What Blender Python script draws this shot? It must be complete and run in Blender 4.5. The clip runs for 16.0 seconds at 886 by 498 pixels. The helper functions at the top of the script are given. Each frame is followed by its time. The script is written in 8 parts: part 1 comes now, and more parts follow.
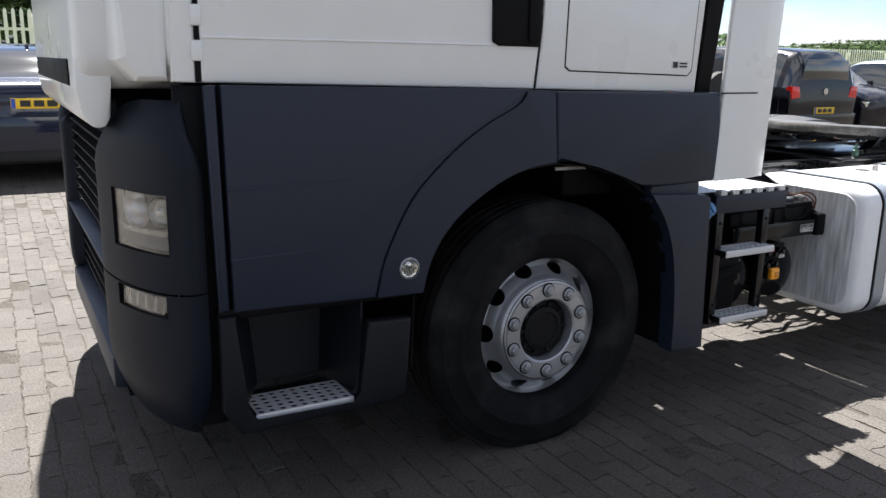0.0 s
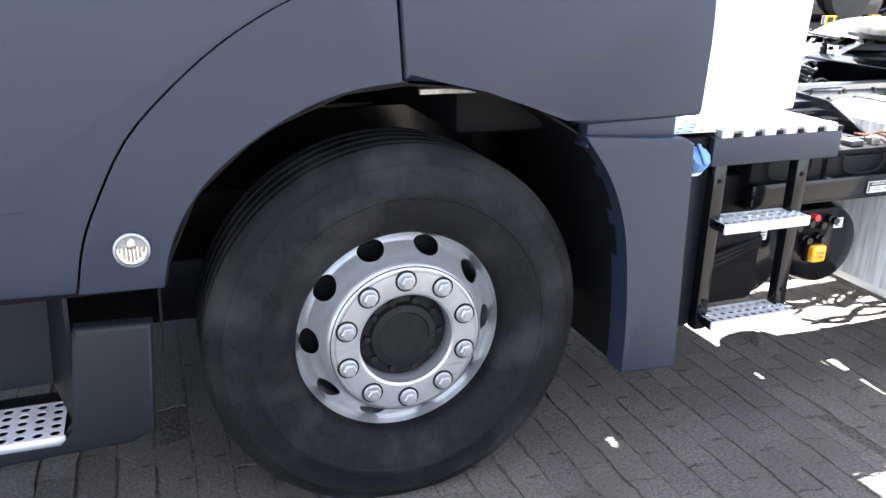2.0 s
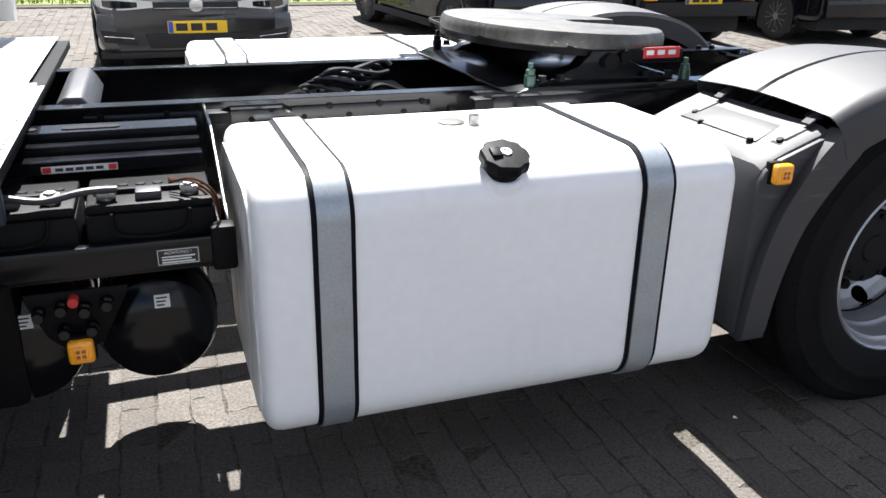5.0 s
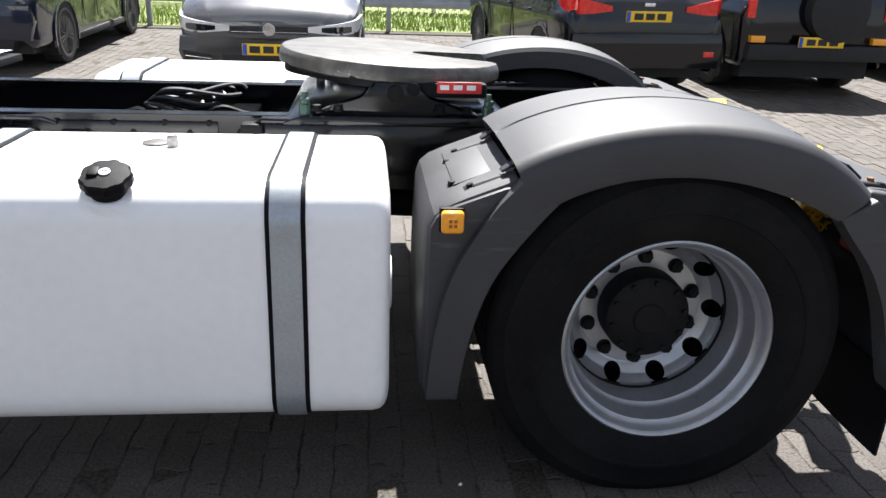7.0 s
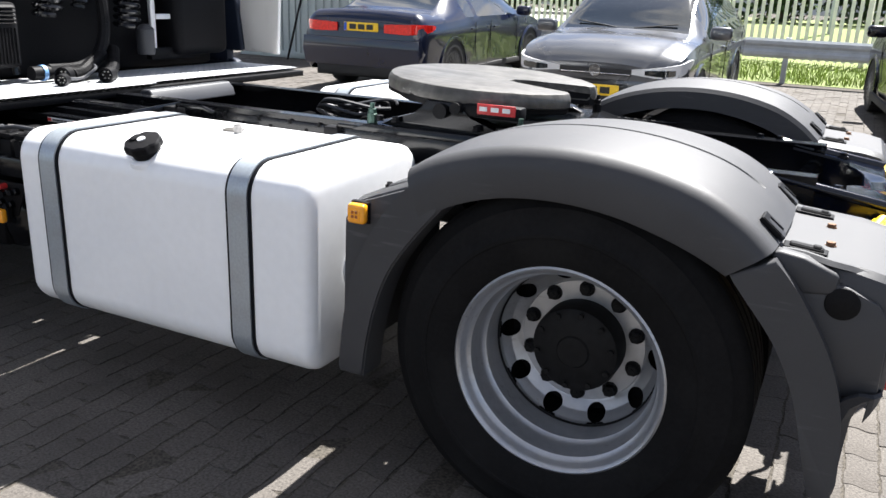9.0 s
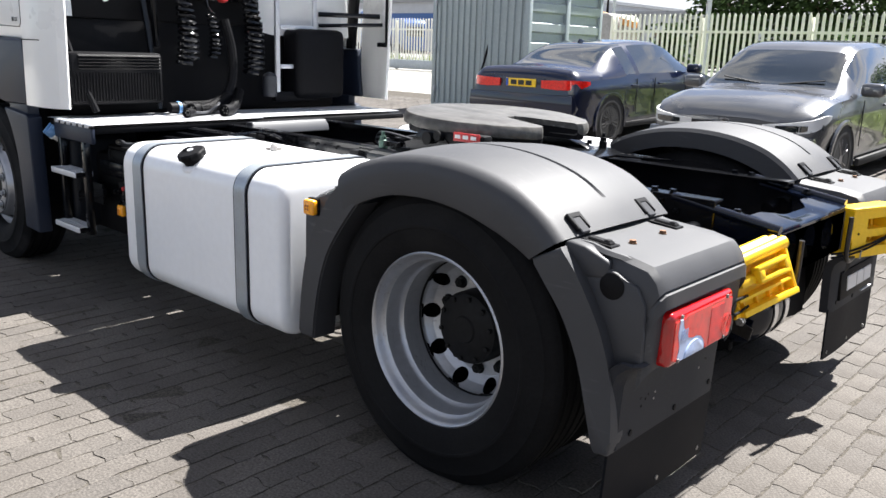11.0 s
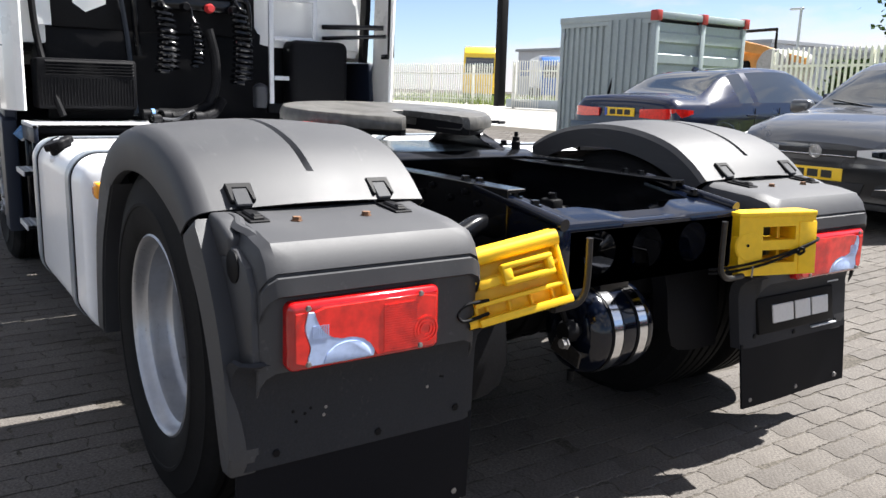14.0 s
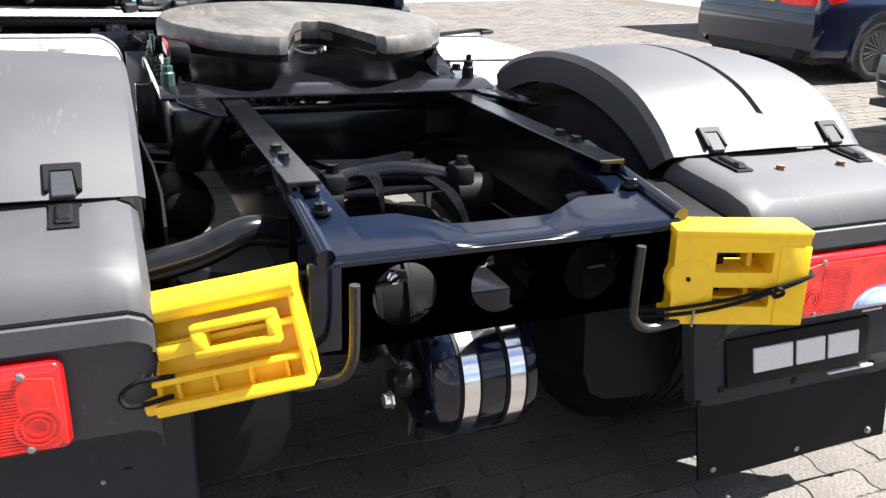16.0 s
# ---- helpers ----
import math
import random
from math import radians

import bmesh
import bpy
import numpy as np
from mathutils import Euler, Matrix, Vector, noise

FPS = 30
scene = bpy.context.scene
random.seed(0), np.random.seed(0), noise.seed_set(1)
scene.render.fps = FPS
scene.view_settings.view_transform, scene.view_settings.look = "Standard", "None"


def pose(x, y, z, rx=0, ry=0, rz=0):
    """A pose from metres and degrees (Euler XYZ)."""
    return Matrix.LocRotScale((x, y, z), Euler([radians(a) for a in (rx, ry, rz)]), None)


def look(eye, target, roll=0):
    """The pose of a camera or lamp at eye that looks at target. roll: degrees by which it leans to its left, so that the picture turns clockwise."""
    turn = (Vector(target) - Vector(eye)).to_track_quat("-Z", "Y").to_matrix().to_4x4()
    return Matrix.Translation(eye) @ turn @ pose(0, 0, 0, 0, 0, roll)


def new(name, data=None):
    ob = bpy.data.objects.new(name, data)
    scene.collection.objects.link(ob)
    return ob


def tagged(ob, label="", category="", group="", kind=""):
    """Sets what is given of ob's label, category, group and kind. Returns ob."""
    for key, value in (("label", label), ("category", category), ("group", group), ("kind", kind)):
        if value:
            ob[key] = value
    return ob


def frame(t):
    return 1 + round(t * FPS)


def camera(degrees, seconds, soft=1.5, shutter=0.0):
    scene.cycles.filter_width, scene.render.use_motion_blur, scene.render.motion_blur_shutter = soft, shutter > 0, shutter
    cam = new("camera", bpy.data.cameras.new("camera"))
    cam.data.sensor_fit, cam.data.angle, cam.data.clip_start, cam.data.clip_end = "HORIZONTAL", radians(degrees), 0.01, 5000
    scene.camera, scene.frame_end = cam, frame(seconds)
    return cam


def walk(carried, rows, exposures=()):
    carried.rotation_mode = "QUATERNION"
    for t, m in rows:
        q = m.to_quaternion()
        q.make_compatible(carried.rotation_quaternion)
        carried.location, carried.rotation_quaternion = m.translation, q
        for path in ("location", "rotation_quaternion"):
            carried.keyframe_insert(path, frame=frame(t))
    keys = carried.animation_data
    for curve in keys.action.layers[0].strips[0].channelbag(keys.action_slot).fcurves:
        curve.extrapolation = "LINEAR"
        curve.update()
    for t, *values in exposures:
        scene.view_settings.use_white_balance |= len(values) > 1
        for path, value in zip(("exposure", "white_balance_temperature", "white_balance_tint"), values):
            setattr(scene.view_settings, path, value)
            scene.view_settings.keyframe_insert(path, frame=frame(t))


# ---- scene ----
cam = camera(57.6, 16.0)
PATH = [
    (0, (-1.842, -2.413, 1.532), (-0.896, -0.711, 1.077), 0.9),
    (0.5, (-1.579, -2.125, 1.422), (-0.676, -0.415, 0.913), 0.9),
    (1, (-1.303, -1.966, 1.394), (-0.497, -0.227, 0.823), 1.1),
    (1.5, (-0.935, -1.884, 1.442), (-0.229, -0.123, 0.81), 0.9),
    (2, (-0.575, -1.769, 1.438), (0.078, -0.006, 0.758), 1.0),
    (2.5, (-0.182, -1.627, 1.493), (0.438, 0.129, 0.765), 0.8),
    (3, (0.218, -1.554, 1.476), (0.847, 0.193, 0.734), 1.1),
    (3.5, (0.585, -1.526, 1.483), (1.215, 0.214, 0.725), 1.0),
    (4, (0.979, -1.492, 1.513), (1.584, 0.256, 0.754), 0.6),
    (4.5, (1.337, -1.595, 1.496), (1.958, 0.155, 0.752), 1.0),
    (5, (1.704, -1.687, 1.47), (2.343, 0.06, 0.734), 1.2),
    (5.2, (1.863, -1.694, 1.455), (2.508, 0.05, 0.719), 1.2),
    (7.3, (3.385, -1.986, 1.488), (3.381, -0.101, 0.821), 1.9),
    (7.5, (3.583, -2.026, 1.48), (3.435, -0.144, 0.821), 1.8),
    (8, (3.975, -2.045, 1.463), (3.578, -0.195, 0.816), 1.7),
    (8.5, (4.299, -1.918, 1.466), (3.738, -0.103, 0.84), 1.8),
    (8.7, (4.398, -1.896, 1.476), (3.718, -0.12, 0.856), 2.0),
    (10.8, (5.602, -1.874, 1.446), (4.323, -0.418, 0.952), 2.0),
    (11, (5.697, -1.829, 1.454), (4.392, -0.393, 0.969), 2.0),
    (11.5, (5.943, -1.729, 1.437), (4.567, -0.354, 0.971), 1.9),
    (12, (6.112, -1.599, 1.39), (4.7, -0.257, 0.938), 1.8),
    (12.5, (6.275, -1.377, 1.336), (4.805, -0.088, 0.913), 1.6),
    (13, (6.379, -1.176, 1.293), (4.808, -0.005, 0.893), 1.6),
    (13.5, (6.335, -0.845, 1.241), (4.737, 0.294, 0.854), 1.6),
    (14, (6.337, -0.547, 1.237), (4.714, 0.556, 0.849), 1.6),
    (14.5, (6.347, -0.206, 1.275), (4.687, 0.798, 0.79), 1.7),
    (15, (6.265, 0.085, 1.271), (4.566, 0.989, 0.73), 2.0),
    (15.5, (6.121, 0.378, 1.332), (4.406, 1.194, 0.705), 2.2),
    (16, (5.997, 0.617, 1.398), (4.278, 1.354, 0.691), 2.4),
]
EXPOSURE = [(0, 1.84), (0.5, 2.7), (1.0, 3.2), (1.5, 3.8), (2.0, 4.35), (3.0, 4.2), (3.5, 3.9), (4, 3.15), (5, 2.04), (7.5, 1.89), (8.5, 1.99), (11, 1.94), (12, 1.89), (13, 1.74), (14.5, 1.94), (15, 2.19), (16, 2.44)]
walk(cam, [(t, look(eye, target, roll)) for t, eye, target, roll in PATH], EXPOSURE)

# ---- world, sun ----
world = bpy.data.worlds.new("sky")
scene.world = world
world.use_nodes = True
wn = world.node_tree
wn.nodes.clear()
sky = wn.nodes.new("ShaderNodeTexSky")
sky.sky_type, sky.sun_disc = "NISHITA", False
sky.sun_elevation, sky.sun_rotation = radians(58), radians(8)
sky.air_density, sky.dust_density, sky.ozone_density = 0.6, 0.5, 1.0
bg = wn.nodes.new("ShaderNodeBackground")
bg.inputs["Strength"].default_value = 0.05
wout = wn.nodes.new("ShaderNodeOutputWorld")
# scattered white clouds over the blue
wtc = wn.nodes.new("ShaderNodeTexCoord")
wmap = wn.nodes.new("ShaderNodeMapping")
wmap.inputs["Scale"].default_value = (1.0, 1.0, 3.2)
wnoise = wn.nodes.new("ShaderNodeTexNoise")
wnoise.inputs["Scale"].default_value, wnoise.inputs["Detail"].default_value, wnoise.inputs["Roughness"].default_value = 2.6, 8, 0.58
wramp = wn.nodes.new("ShaderNodeValToRGB")
wramp.color_ramp.elements[0].position, wramp.color_ramp.elements[1].position = 0.46, 0.60
wmix = wn.nodes.new("ShaderNodeMixRGB")
wmix.inputs["Color2"].default_value = (5.7, 5.6, 5.75, 1)
wn.links.new(wtc.outputs["Generated"], wmap.inputs["Vector"])
wn.links.new(wmap.outputs["Vector"], wnoise.inputs["Vector"])
wn.links.new(wnoise.outputs["Fac"], wramp.inputs["Fac"])
wn.links.new(wramp.outputs["Color"], wmix.inputs["Fac"])
wn.links.new(sky.outputs["Color"], wmix.inputs["Color1"])
wn.links.new(wmix.outputs["Color"], bg.inputs["Color"])
wn.links.new(bg.outputs["Background"], wout.inputs["Surface"])

sun_data = bpy.data.lights.new("sun", "SUN")
sun_data.energy, sun_data.angle, sun_data.color = 5.0, radians(0.53), (1.0, 0.978, 0.95)
sun = new("sun", sun_data)
sun.matrix_world = look((0.085 * 20, 0.62 * 20, 20), (0, 0, 0))


# ---- materials ----
def material(name, color, rough=0.5, metal=0.0, var=0.15, grain=60.0, bump=0.0, dirt=0.0, dirt_color=(0.12, 0.11, 0.1, 1), dirt_scale=3.0,
             coat=0.0, rand=0.0, island=False, stretch=(1, 1, 1), rough_var=0.1, spec=0.5, scuff=0.0, scuff_color=(0.3, 0.3, 0.3, 1)):
    """Base colour with variation at two scales, patches of dirt, gloss that varies, and fine relief."""
    m = bpy.data.materials.new(name)
    m.use_nodes = True
    nt = m.node_tree
    bs = nt.nodes["Principled BSDF"]
    tc = nt.nodes.new("ShaderNodeTexCoord")
    mp = nt.nodes.new("ShaderNodeMapping")
    mp.inputs["Scale"].default_value = stretch
    nt.links.new(tc.outputs["Object"], mp.inputs["Vector"])

    def noise_node(scale, detail=4):
        n = nt.nodes.new("ShaderNodeTexNoise")
        n.inputs["Scale"].default_value, n.inputs["Detail"].default_value = scale, detail
        nt.links.new(mp.outputs["Vector"], n.inputs["Vector"])
        return n

    def mix(kind, fac, a, b):
        n = nt.nodes.new("ShaderNodeMixRGB")
        n.blend_type = kind
        for key, v in (("Fac", fac), ("Color1", a), ("Color2", b)):
            if isinstance(v, (int, float, tuple)):
                n.inputs[key].default_value = v
            else:
                nt.links.new(v, n.inputs[key])
        return n.outputs["Color"]

    fine, broad = noise_node(grain), noise_node(dirt_scale, 6)

    def ramp(src, p0, p1, c0, c1):
        n = nt.nodes.new("ShaderNodeValToRGB")
        e = n.color_ramp.elements
        e[0].position, e[1].position, e[0].color, e[1].color = p0, p1, c0, c1
        nt.links.new(src, n.inputs["Fac"])
        return n.outputs["Color"]

    lo, hi = 1 - var, 1 + var
    col = mix("MULTIPLY", 1.0, color, ramp(fine.outputs["Fac"], 0.3, 0.7, (lo, lo, lo, 1), (hi, hi, hi, 1)))
    if rand:
        src = nt.nodes.new("ShaderNodeNewGeometry").outputs["Random Per Island"] if island else nt.nodes.new("ShaderNodeObjectInfo").outputs["Random"]
        col = mix("MULTIPLY", 1.0, col, ramp(src, 0, 1, (1 - rand,) * 3 + (1,), (1 + rand, 1 + rand * 0.95, 1 + rand * 0.85, 1)))
    if dirt:
        col = mix("MIX", ramp(broad.outputs["Fac"], 0.45, 0.75, (0, 0, 0, 1), (dirt, dirt, dirt, 1)), col, dirt_color)
    if scuff:
        # thin scratches, gathered in patches
        sm = nt.nodes.new("ShaderNodeMapping")
        sm.inputs["Scale"].default_value, sm.inputs["Rotation"].default_value = (5, 70, 45), (0.3, 0.5, 0.4)
        nt.links.new(tc.outputs["Object"], sm.inputs["Vector"])
        sn = nt.nodes.new("ShaderNodeTexNoise")
        sn.inputs["Scale"].default_value, sn.inputs["Detail"].default_value = 1.6, 3
        nt.links.new(sm.outputs["Vector"], sn.inputs["Vector"])
        lines = ramp(sn.outputs["Fac"], 0.60, 0.70, (0, 0, 0, 1), (scuff, scuff, scuff, 1))
        patch = ramp(noise_node(6.5, 3).outputs["Fac"], 0.48, 0.64, (0, 0, 0, 1), (1, 1, 1, 1))
        col = mix("MIX", mix("MULTIPLY", 1.0, lines, patch), col, scuff_color)
    nt.links.new(col, bs.inputs["Base Color"])
    mr = nt.nodes.new("ShaderNodeMapRange")
    mr.inputs["To Min"].default_value, mr.inputs["To Max"].default_value = max(0.02, rough - rough_var), min(1, rough + rough_var)
    nt.links.new(broad.outputs["Fac"], mr.inputs["Value"])
    nt.links.new(mr.outputs["Result"], bs.inputs["Roughness"])
    bs.inputs["Metallic"].default_value = metal
    bs.inputs["Specular IOR Level"].default_value = spec
    if coat:
        bs.inputs["Coat Weight"].default_value, bs.inputs["Coat Roughness"].default_value = coat, 0.04
    if bump:
        bn = nt.nodes.new("ShaderNodeBump")
        bn.inputs["Strength"].default_value, bn.inputs["Distance"].default_value = bump, 0.004
        nt.links.new(fine.outputs["Fac"], bn.inputs["Height"])
        nt.links.new(bn.outputs["Normal"], bs.inputs["Normal"])
    return m


def glass_mat(name, color, rough=0.02, trans=1.0):
    m = bpy.data.materials.new(name)
    m.use_nodes = True
    bs = m.node_tree.nodes["Principled BSDF"]
    bs.inputs["Base Color"].default_value = color
    bs.inputs["Roughness"].default_value = rough
    bs.inputs["Transmission Weight"].default_value = trans
    bs.inputs["IOR"].default_value = 1.45
    return m


PLASTIC = material("grey_plastic", (0.0135, 0.0190, 0.0345, 1), 0.42, var=0.08, grain=900, bump=0.08, dirt=0.12, dirt_color=(0.028, 0.03, 0.038, 1), dirt_scale=2.2, spec=0.36)
PLASTIC_REAR = material("weathered_grey_plastic", (0.031, 0.0318, 0.0355, 1), 0.58, var=0.1, grain=500, bump=0.1, dirt=0.3, dirt_color=(0.066, 0.066, 0.068, 1), dirt_scale=4, spec=0.5, scuff=0.2, scuff_color=(0.16, 0.16, 0.16, 1))
RUBBER_FLAP = material("black_rubber", (0.0045, 0.005, 0.0075, 1), 0.6, var=0.2, grain=300, bump=0.08, dirt=0.2, dirt_color=(0.014, 0.014, 0.015, 1), spec=0.1)
# PLASTIC_REAR's grey darkened for the shaded flap carrier and latch tongues
CARRIER = material("shaded_grey_plastic", (0.020, 0.0215, 0.026, 1), 0.6, var=0.15, grain=200, bump=0.08, dirt=0.3, dirt_color=(0.034, 0.034, 0.036, 1), spec=0.2, scuff=0.3, scuff_color=(0.07, 0.07, 0.07, 1))
WHITE = material("white_paint", (0.82, 0.82, 0.8, 1), 0.3, var=0.015, grain=8, dirt=0.05, dirt_color=(0.6, 0.59, 0.56, 1), coat=0.4)
TANKWHITE = material("white_painted_tank", (0.84, 0.85, 0.86, 1), 0.32, var=0.02, grain=30, dirt=0.12, dirt_color=(0.55, 0.56, 0.57, 1), dirt_scale=2.5, coat=0.2)
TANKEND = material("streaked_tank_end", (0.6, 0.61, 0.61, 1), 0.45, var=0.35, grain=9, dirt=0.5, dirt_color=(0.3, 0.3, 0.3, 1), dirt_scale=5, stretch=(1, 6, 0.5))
STRAP = material("painted_strap", (0.36, 0.4, 0.44, 1), 0.35, metal=0.5, var=0.08, grain=120, dirt=0.3, dirt_color=(0.25, 0.22, 0.2, 1), dirt_scale=9)
BLACK = material("black_chassis_paint", (0.004, 0.0044, 0.0056, 1), 0.17, var=0.3, grain=40, dirt=0.10, dirt_color=(0.014, 0.014, 0.015, 1), dirt_scale=6, rough_var=0.09, spec=0.32)
BLACKM = material("matt_black", (0.005, 0.005, 0.006, 1), 0.55, var=0.3, grain=120, bump=0.05, dirt=0.2, dirt_color=(0.012, 0.0115, 0.011, 1), spec=0.12)
NAVY = material("blue_black_paint", (0.002, 0.0036, 0.0095, 1), 0.12, var=0.2, grain=30, dirt=0.06, dirt_color=(0.02, 0.021, 0.025, 1), rough_var=0.08, spec=0.5)
TYRE = material("tyre_rubber", (0.006, 0.006, 0.0065, 1), 0.75, var=0.25, grain=80, bump=0.08, dirt=0.4, dirt_color=(0.02, 0.0195, 0.019, 1), dirt_scale=5, spec=0.12)
TYREF = material("dusty_tyre_rubber", (0.007, 0.007, 0.0075, 1), 0.75, var=0.3, grain=70, bump=0.08, dirt=0.7, dirt_color=(0.035, 0.034, 0.033, 1), dirt_scale=6, spec=0.12)
RIM = material("silver_rim", (0.42, 0.43, 0.45, 1), 0.36, metal=0.7, var=0.06, grain=40, dirt=0.2, dirt_color=(0.3, 0.29, 0.28, 1), dirt_scale=7, scuff=0.5, scuff_color=(0.16, 0.15, 0.14, 1))
NUT = material("nut_steel", (0.36, 0.37, 0.38, 1), 0.4, metal=0.6, var=0.15, grain=200, dirt=0.3)
HUB = material("greasy_hub", (0.006, 0.006, 0.0065, 1), 0.6, var=0.4, grain=50, bump=0.2, dirt=0.4, dirt_color=(0.012, 0.011, 0.010, 1), dirt_scale=12, spec=0.2)
ALU = material("aluminium", (0.62, 0.63, 0.65, 1), 0.38, metal=0.3, var=0.06, grain=150, dirt=0.15, dirt_color=(0.4, 0.4, 0.4, 1))
CHROME = material("polished_steel", (0.75, 0.75, 0.76, 1), 0.14, metal=1.0, var=0.04, grain=200)
# side-panel grey darkened for the step well's shade; also the black additive tank
WELL = material("black_and_shaded_plastic", (0.006, 0.0075, 0.011, 1), 0.5, var=0.12, grain=600, bump=0.1, dirt=0.25, dirt_color=(0.014, 0.014, 0.016, 1), dirt_scale=5, spec=0.25)
DARKSTEEL = material("oiled_dark_steel", (0.03, 0.028, 0.027, 1), 0.35, metal=0.5, var=0.3, grain=90, dirt=0.4, dirt_color=(0.05, 0.04, 0.035, 1), dirt_scale=15)
STEEL = material("bare_steel", (0.3, 0.29, 0.28, 1), 0.45, metal=0.7, var=0.3, grain=90, dirt=0.4, dirt_color=(0.1, 0.09, 0.08, 1), dirt_scale=15)
GREASE = material("greasy_steel_plate", (0.10, 0.095, 0.086, 1), 0.42, metal=0.3, var=0.35, grain=22, bump=0.15, dirt=0.85, dirt_color=(0.030, 0.028, 0.026, 1), dirt_scale=4.5, stretch=(1, 1.6, 1), scuff=0.7, scuff_color=(0.3, 0.29, 0.27, 1))
RUST = material("rusty_bolt", (0.16, 0.08, 0.04, 1), 0.8, var=0.4, grain=200, bump=0.2)
YELLOW = material("yellow_plastic", (0.88, 0.53, 0.009, 1), 0.42, var=0.06, grain=40, bump=0.02, dirt=0.12, dirt_color=(0.5, 0.36, 0.05, 1))
REDBROWN = material("dark_amber_lens", (0.35, 0.09, 0.01, 1), 0.3, var=0.1, grain=60)
ORANGE = material("amber_lens", (0.95, 0.38, 0.015, 1), 0.2, var=0.1, grain=60, coat=0.6)
REDLENS = material("red_lens", (0.70, 0.014, 0.009, 1), 0.1, var=0.25, grain=30, coat=0.8)
DEEPRED = material("deep_red_lens", (0.36, 0.004, 0.005, 1), 0.08, var=0.15, grain=30, coat=0.8)
PALELENS = material("pale_lens", (0.38, 0.47, 0.68, 1), 0.2, var=0.12, grain=50, coat=0.6)
REFLECTOR = material("lamp_reflector", (0.75, 0.75, 0.72, 1), 0.12, metal=0.9, var=0.1, grain=30)
GREYLENS = material("grey_lens_flutes", (0.30, 0.28, 0.26, 1), 0.25, var=0.1, grain=60)
LENSGLASS = glass_mat("clear_lens_plastic", (0.95, 0.95, 0.93, 1))
REDLABEL = material("red_label", (0.55, 0.03, 0.03, 1), 0.5, var=0.1, grain=60)
LABELWHITE = material("label_white", (0.75, 0.75, 0.73, 1), 0.5, var=0.05)
LABELBLACK = material("label_black", (0.015, 0.015, 0.015, 1), 0.5, var=0.1)
BLUECAP = material("blue_plastic_cap", (0.13, 0.27, 0.5, 1), 0.4, var=0.08, grain=60)
GREENBOLT = material("green_grease_nipple", (0.035, 0.075, 0.058, 1), 0.4, metal=0.4, var=0.2, grain=80)
COPPER = material("copper_wire", (0.10, 0.04, 0.02, 1), 0.4, metal=0.7, var=0.2)
GREYPLAST = material("grey_tank_plastic", (0.03, 0.032, 0.038, 1), 0.5, var=0.1, grain=200)
PAVER = material("concrete_paver", (0.092, 0.083, 0.0745, 1), 0.85, var=0.42, grain=110, bump=0.7, dirt=0.6, dirt_color=(0.058, 0.051, 0.045, 1), dirt_scale=2.6, rand=0.12, spec=0.3)
PAVERS = material("concrete_pavers_joined", (0.092, 0.083, 0.0745, 1), 0.85, var=0.42, grain=110, bump=0.7, dirt=0.6, dirt_color=(0.058, 0.051, 0.045, 1), dirt_scale=2.6, rand=0.12, island=True, spec=0.3)
SAND = material("joint_sand", (0.062, 0.055, 0.046, 1), 0.95, var=0.6, grain=90, bump=0.8, dirt=0.4, dirt_color=(0.11, 0.10, 0.085, 1), dirt_scale=30, spec=0.2)


# ---- mesh helpers ----
def finish(ob, bm, mat, smooth=30):
    bmesh.ops.recalc_face_normals(bm, faces=bm.faces)
    if smooth:
        lim = radians(smooth)
        for f in bm.faces:
            f.smooth = True
        for e in bm.edges:
            e.smooth = len(e.link_faces) == 2 and e.calc_face_angle(0) < lim
    bm.to_mesh(ob.data)
    bm.free()
    ob.data.materials.append(mat)
    return ob


def part(name, bm, mat, parent=None, label="", smooth=30):
    ob = new(name, bpy.data.meshes.new(name))
    finish(ob, bm, mat, smooth)
    if parent is not None:
        ob.parent = parent
    if label:
        ob["label"] = label
    return ob


def thing(name, label, category, group="", at=(0, 0, 0), kind=""):
    ob = new(name)
    ob.empty_display_size = 0.1
    ob.matrix_basis = Matrix.Translation(at)
    return tagged(ob, label, category, group, kind)


def solid(name, bm, mat, label, category, group="", kind="", smooth=30):
    return tagged(part(name, bm, mat, smooth=smooth), label, category, group, kind)


def bevel(bm, edges, w, seg=2):
    if w > 0:
        bmesh.ops.bevel(bm, geom=list(edges), offset=w, segments=seg, affect="EDGES", profile=0.5, clamp_overlap=True)


def box(x0, x1, y0, y1, z0, z1, w=0.0, seg=2, bm=None, m=None):
    b = bmesh.new()
    r = bmesh.ops.create_cube(b, size=1.0)
    for v in b.verts:
        v.co = Vector((x0 + (v.co.x + 0.5) * (x1 - x0), y0 + (v.co.y + 0.5) * (y1 - y0), z0 + (v.co.z + 0.5) * (z1 - z0)))
    bevel(b, b.edges, w, seg)
    if m is not None:
        b.transform(m)
    return join(bm, b)


def join(bm, b):
    if bm is None:
        return b
    me = bpy.data.meshes.new("tmp")
    b.to_mesh(me)
    b.free()
    bm.from_mesh(me)
    bpy.data.meshes.remove(me)
    return bm


AX = {"x": (1, 2, 0), "y": (0, 2, 1), "z": (0, 1, 2)}


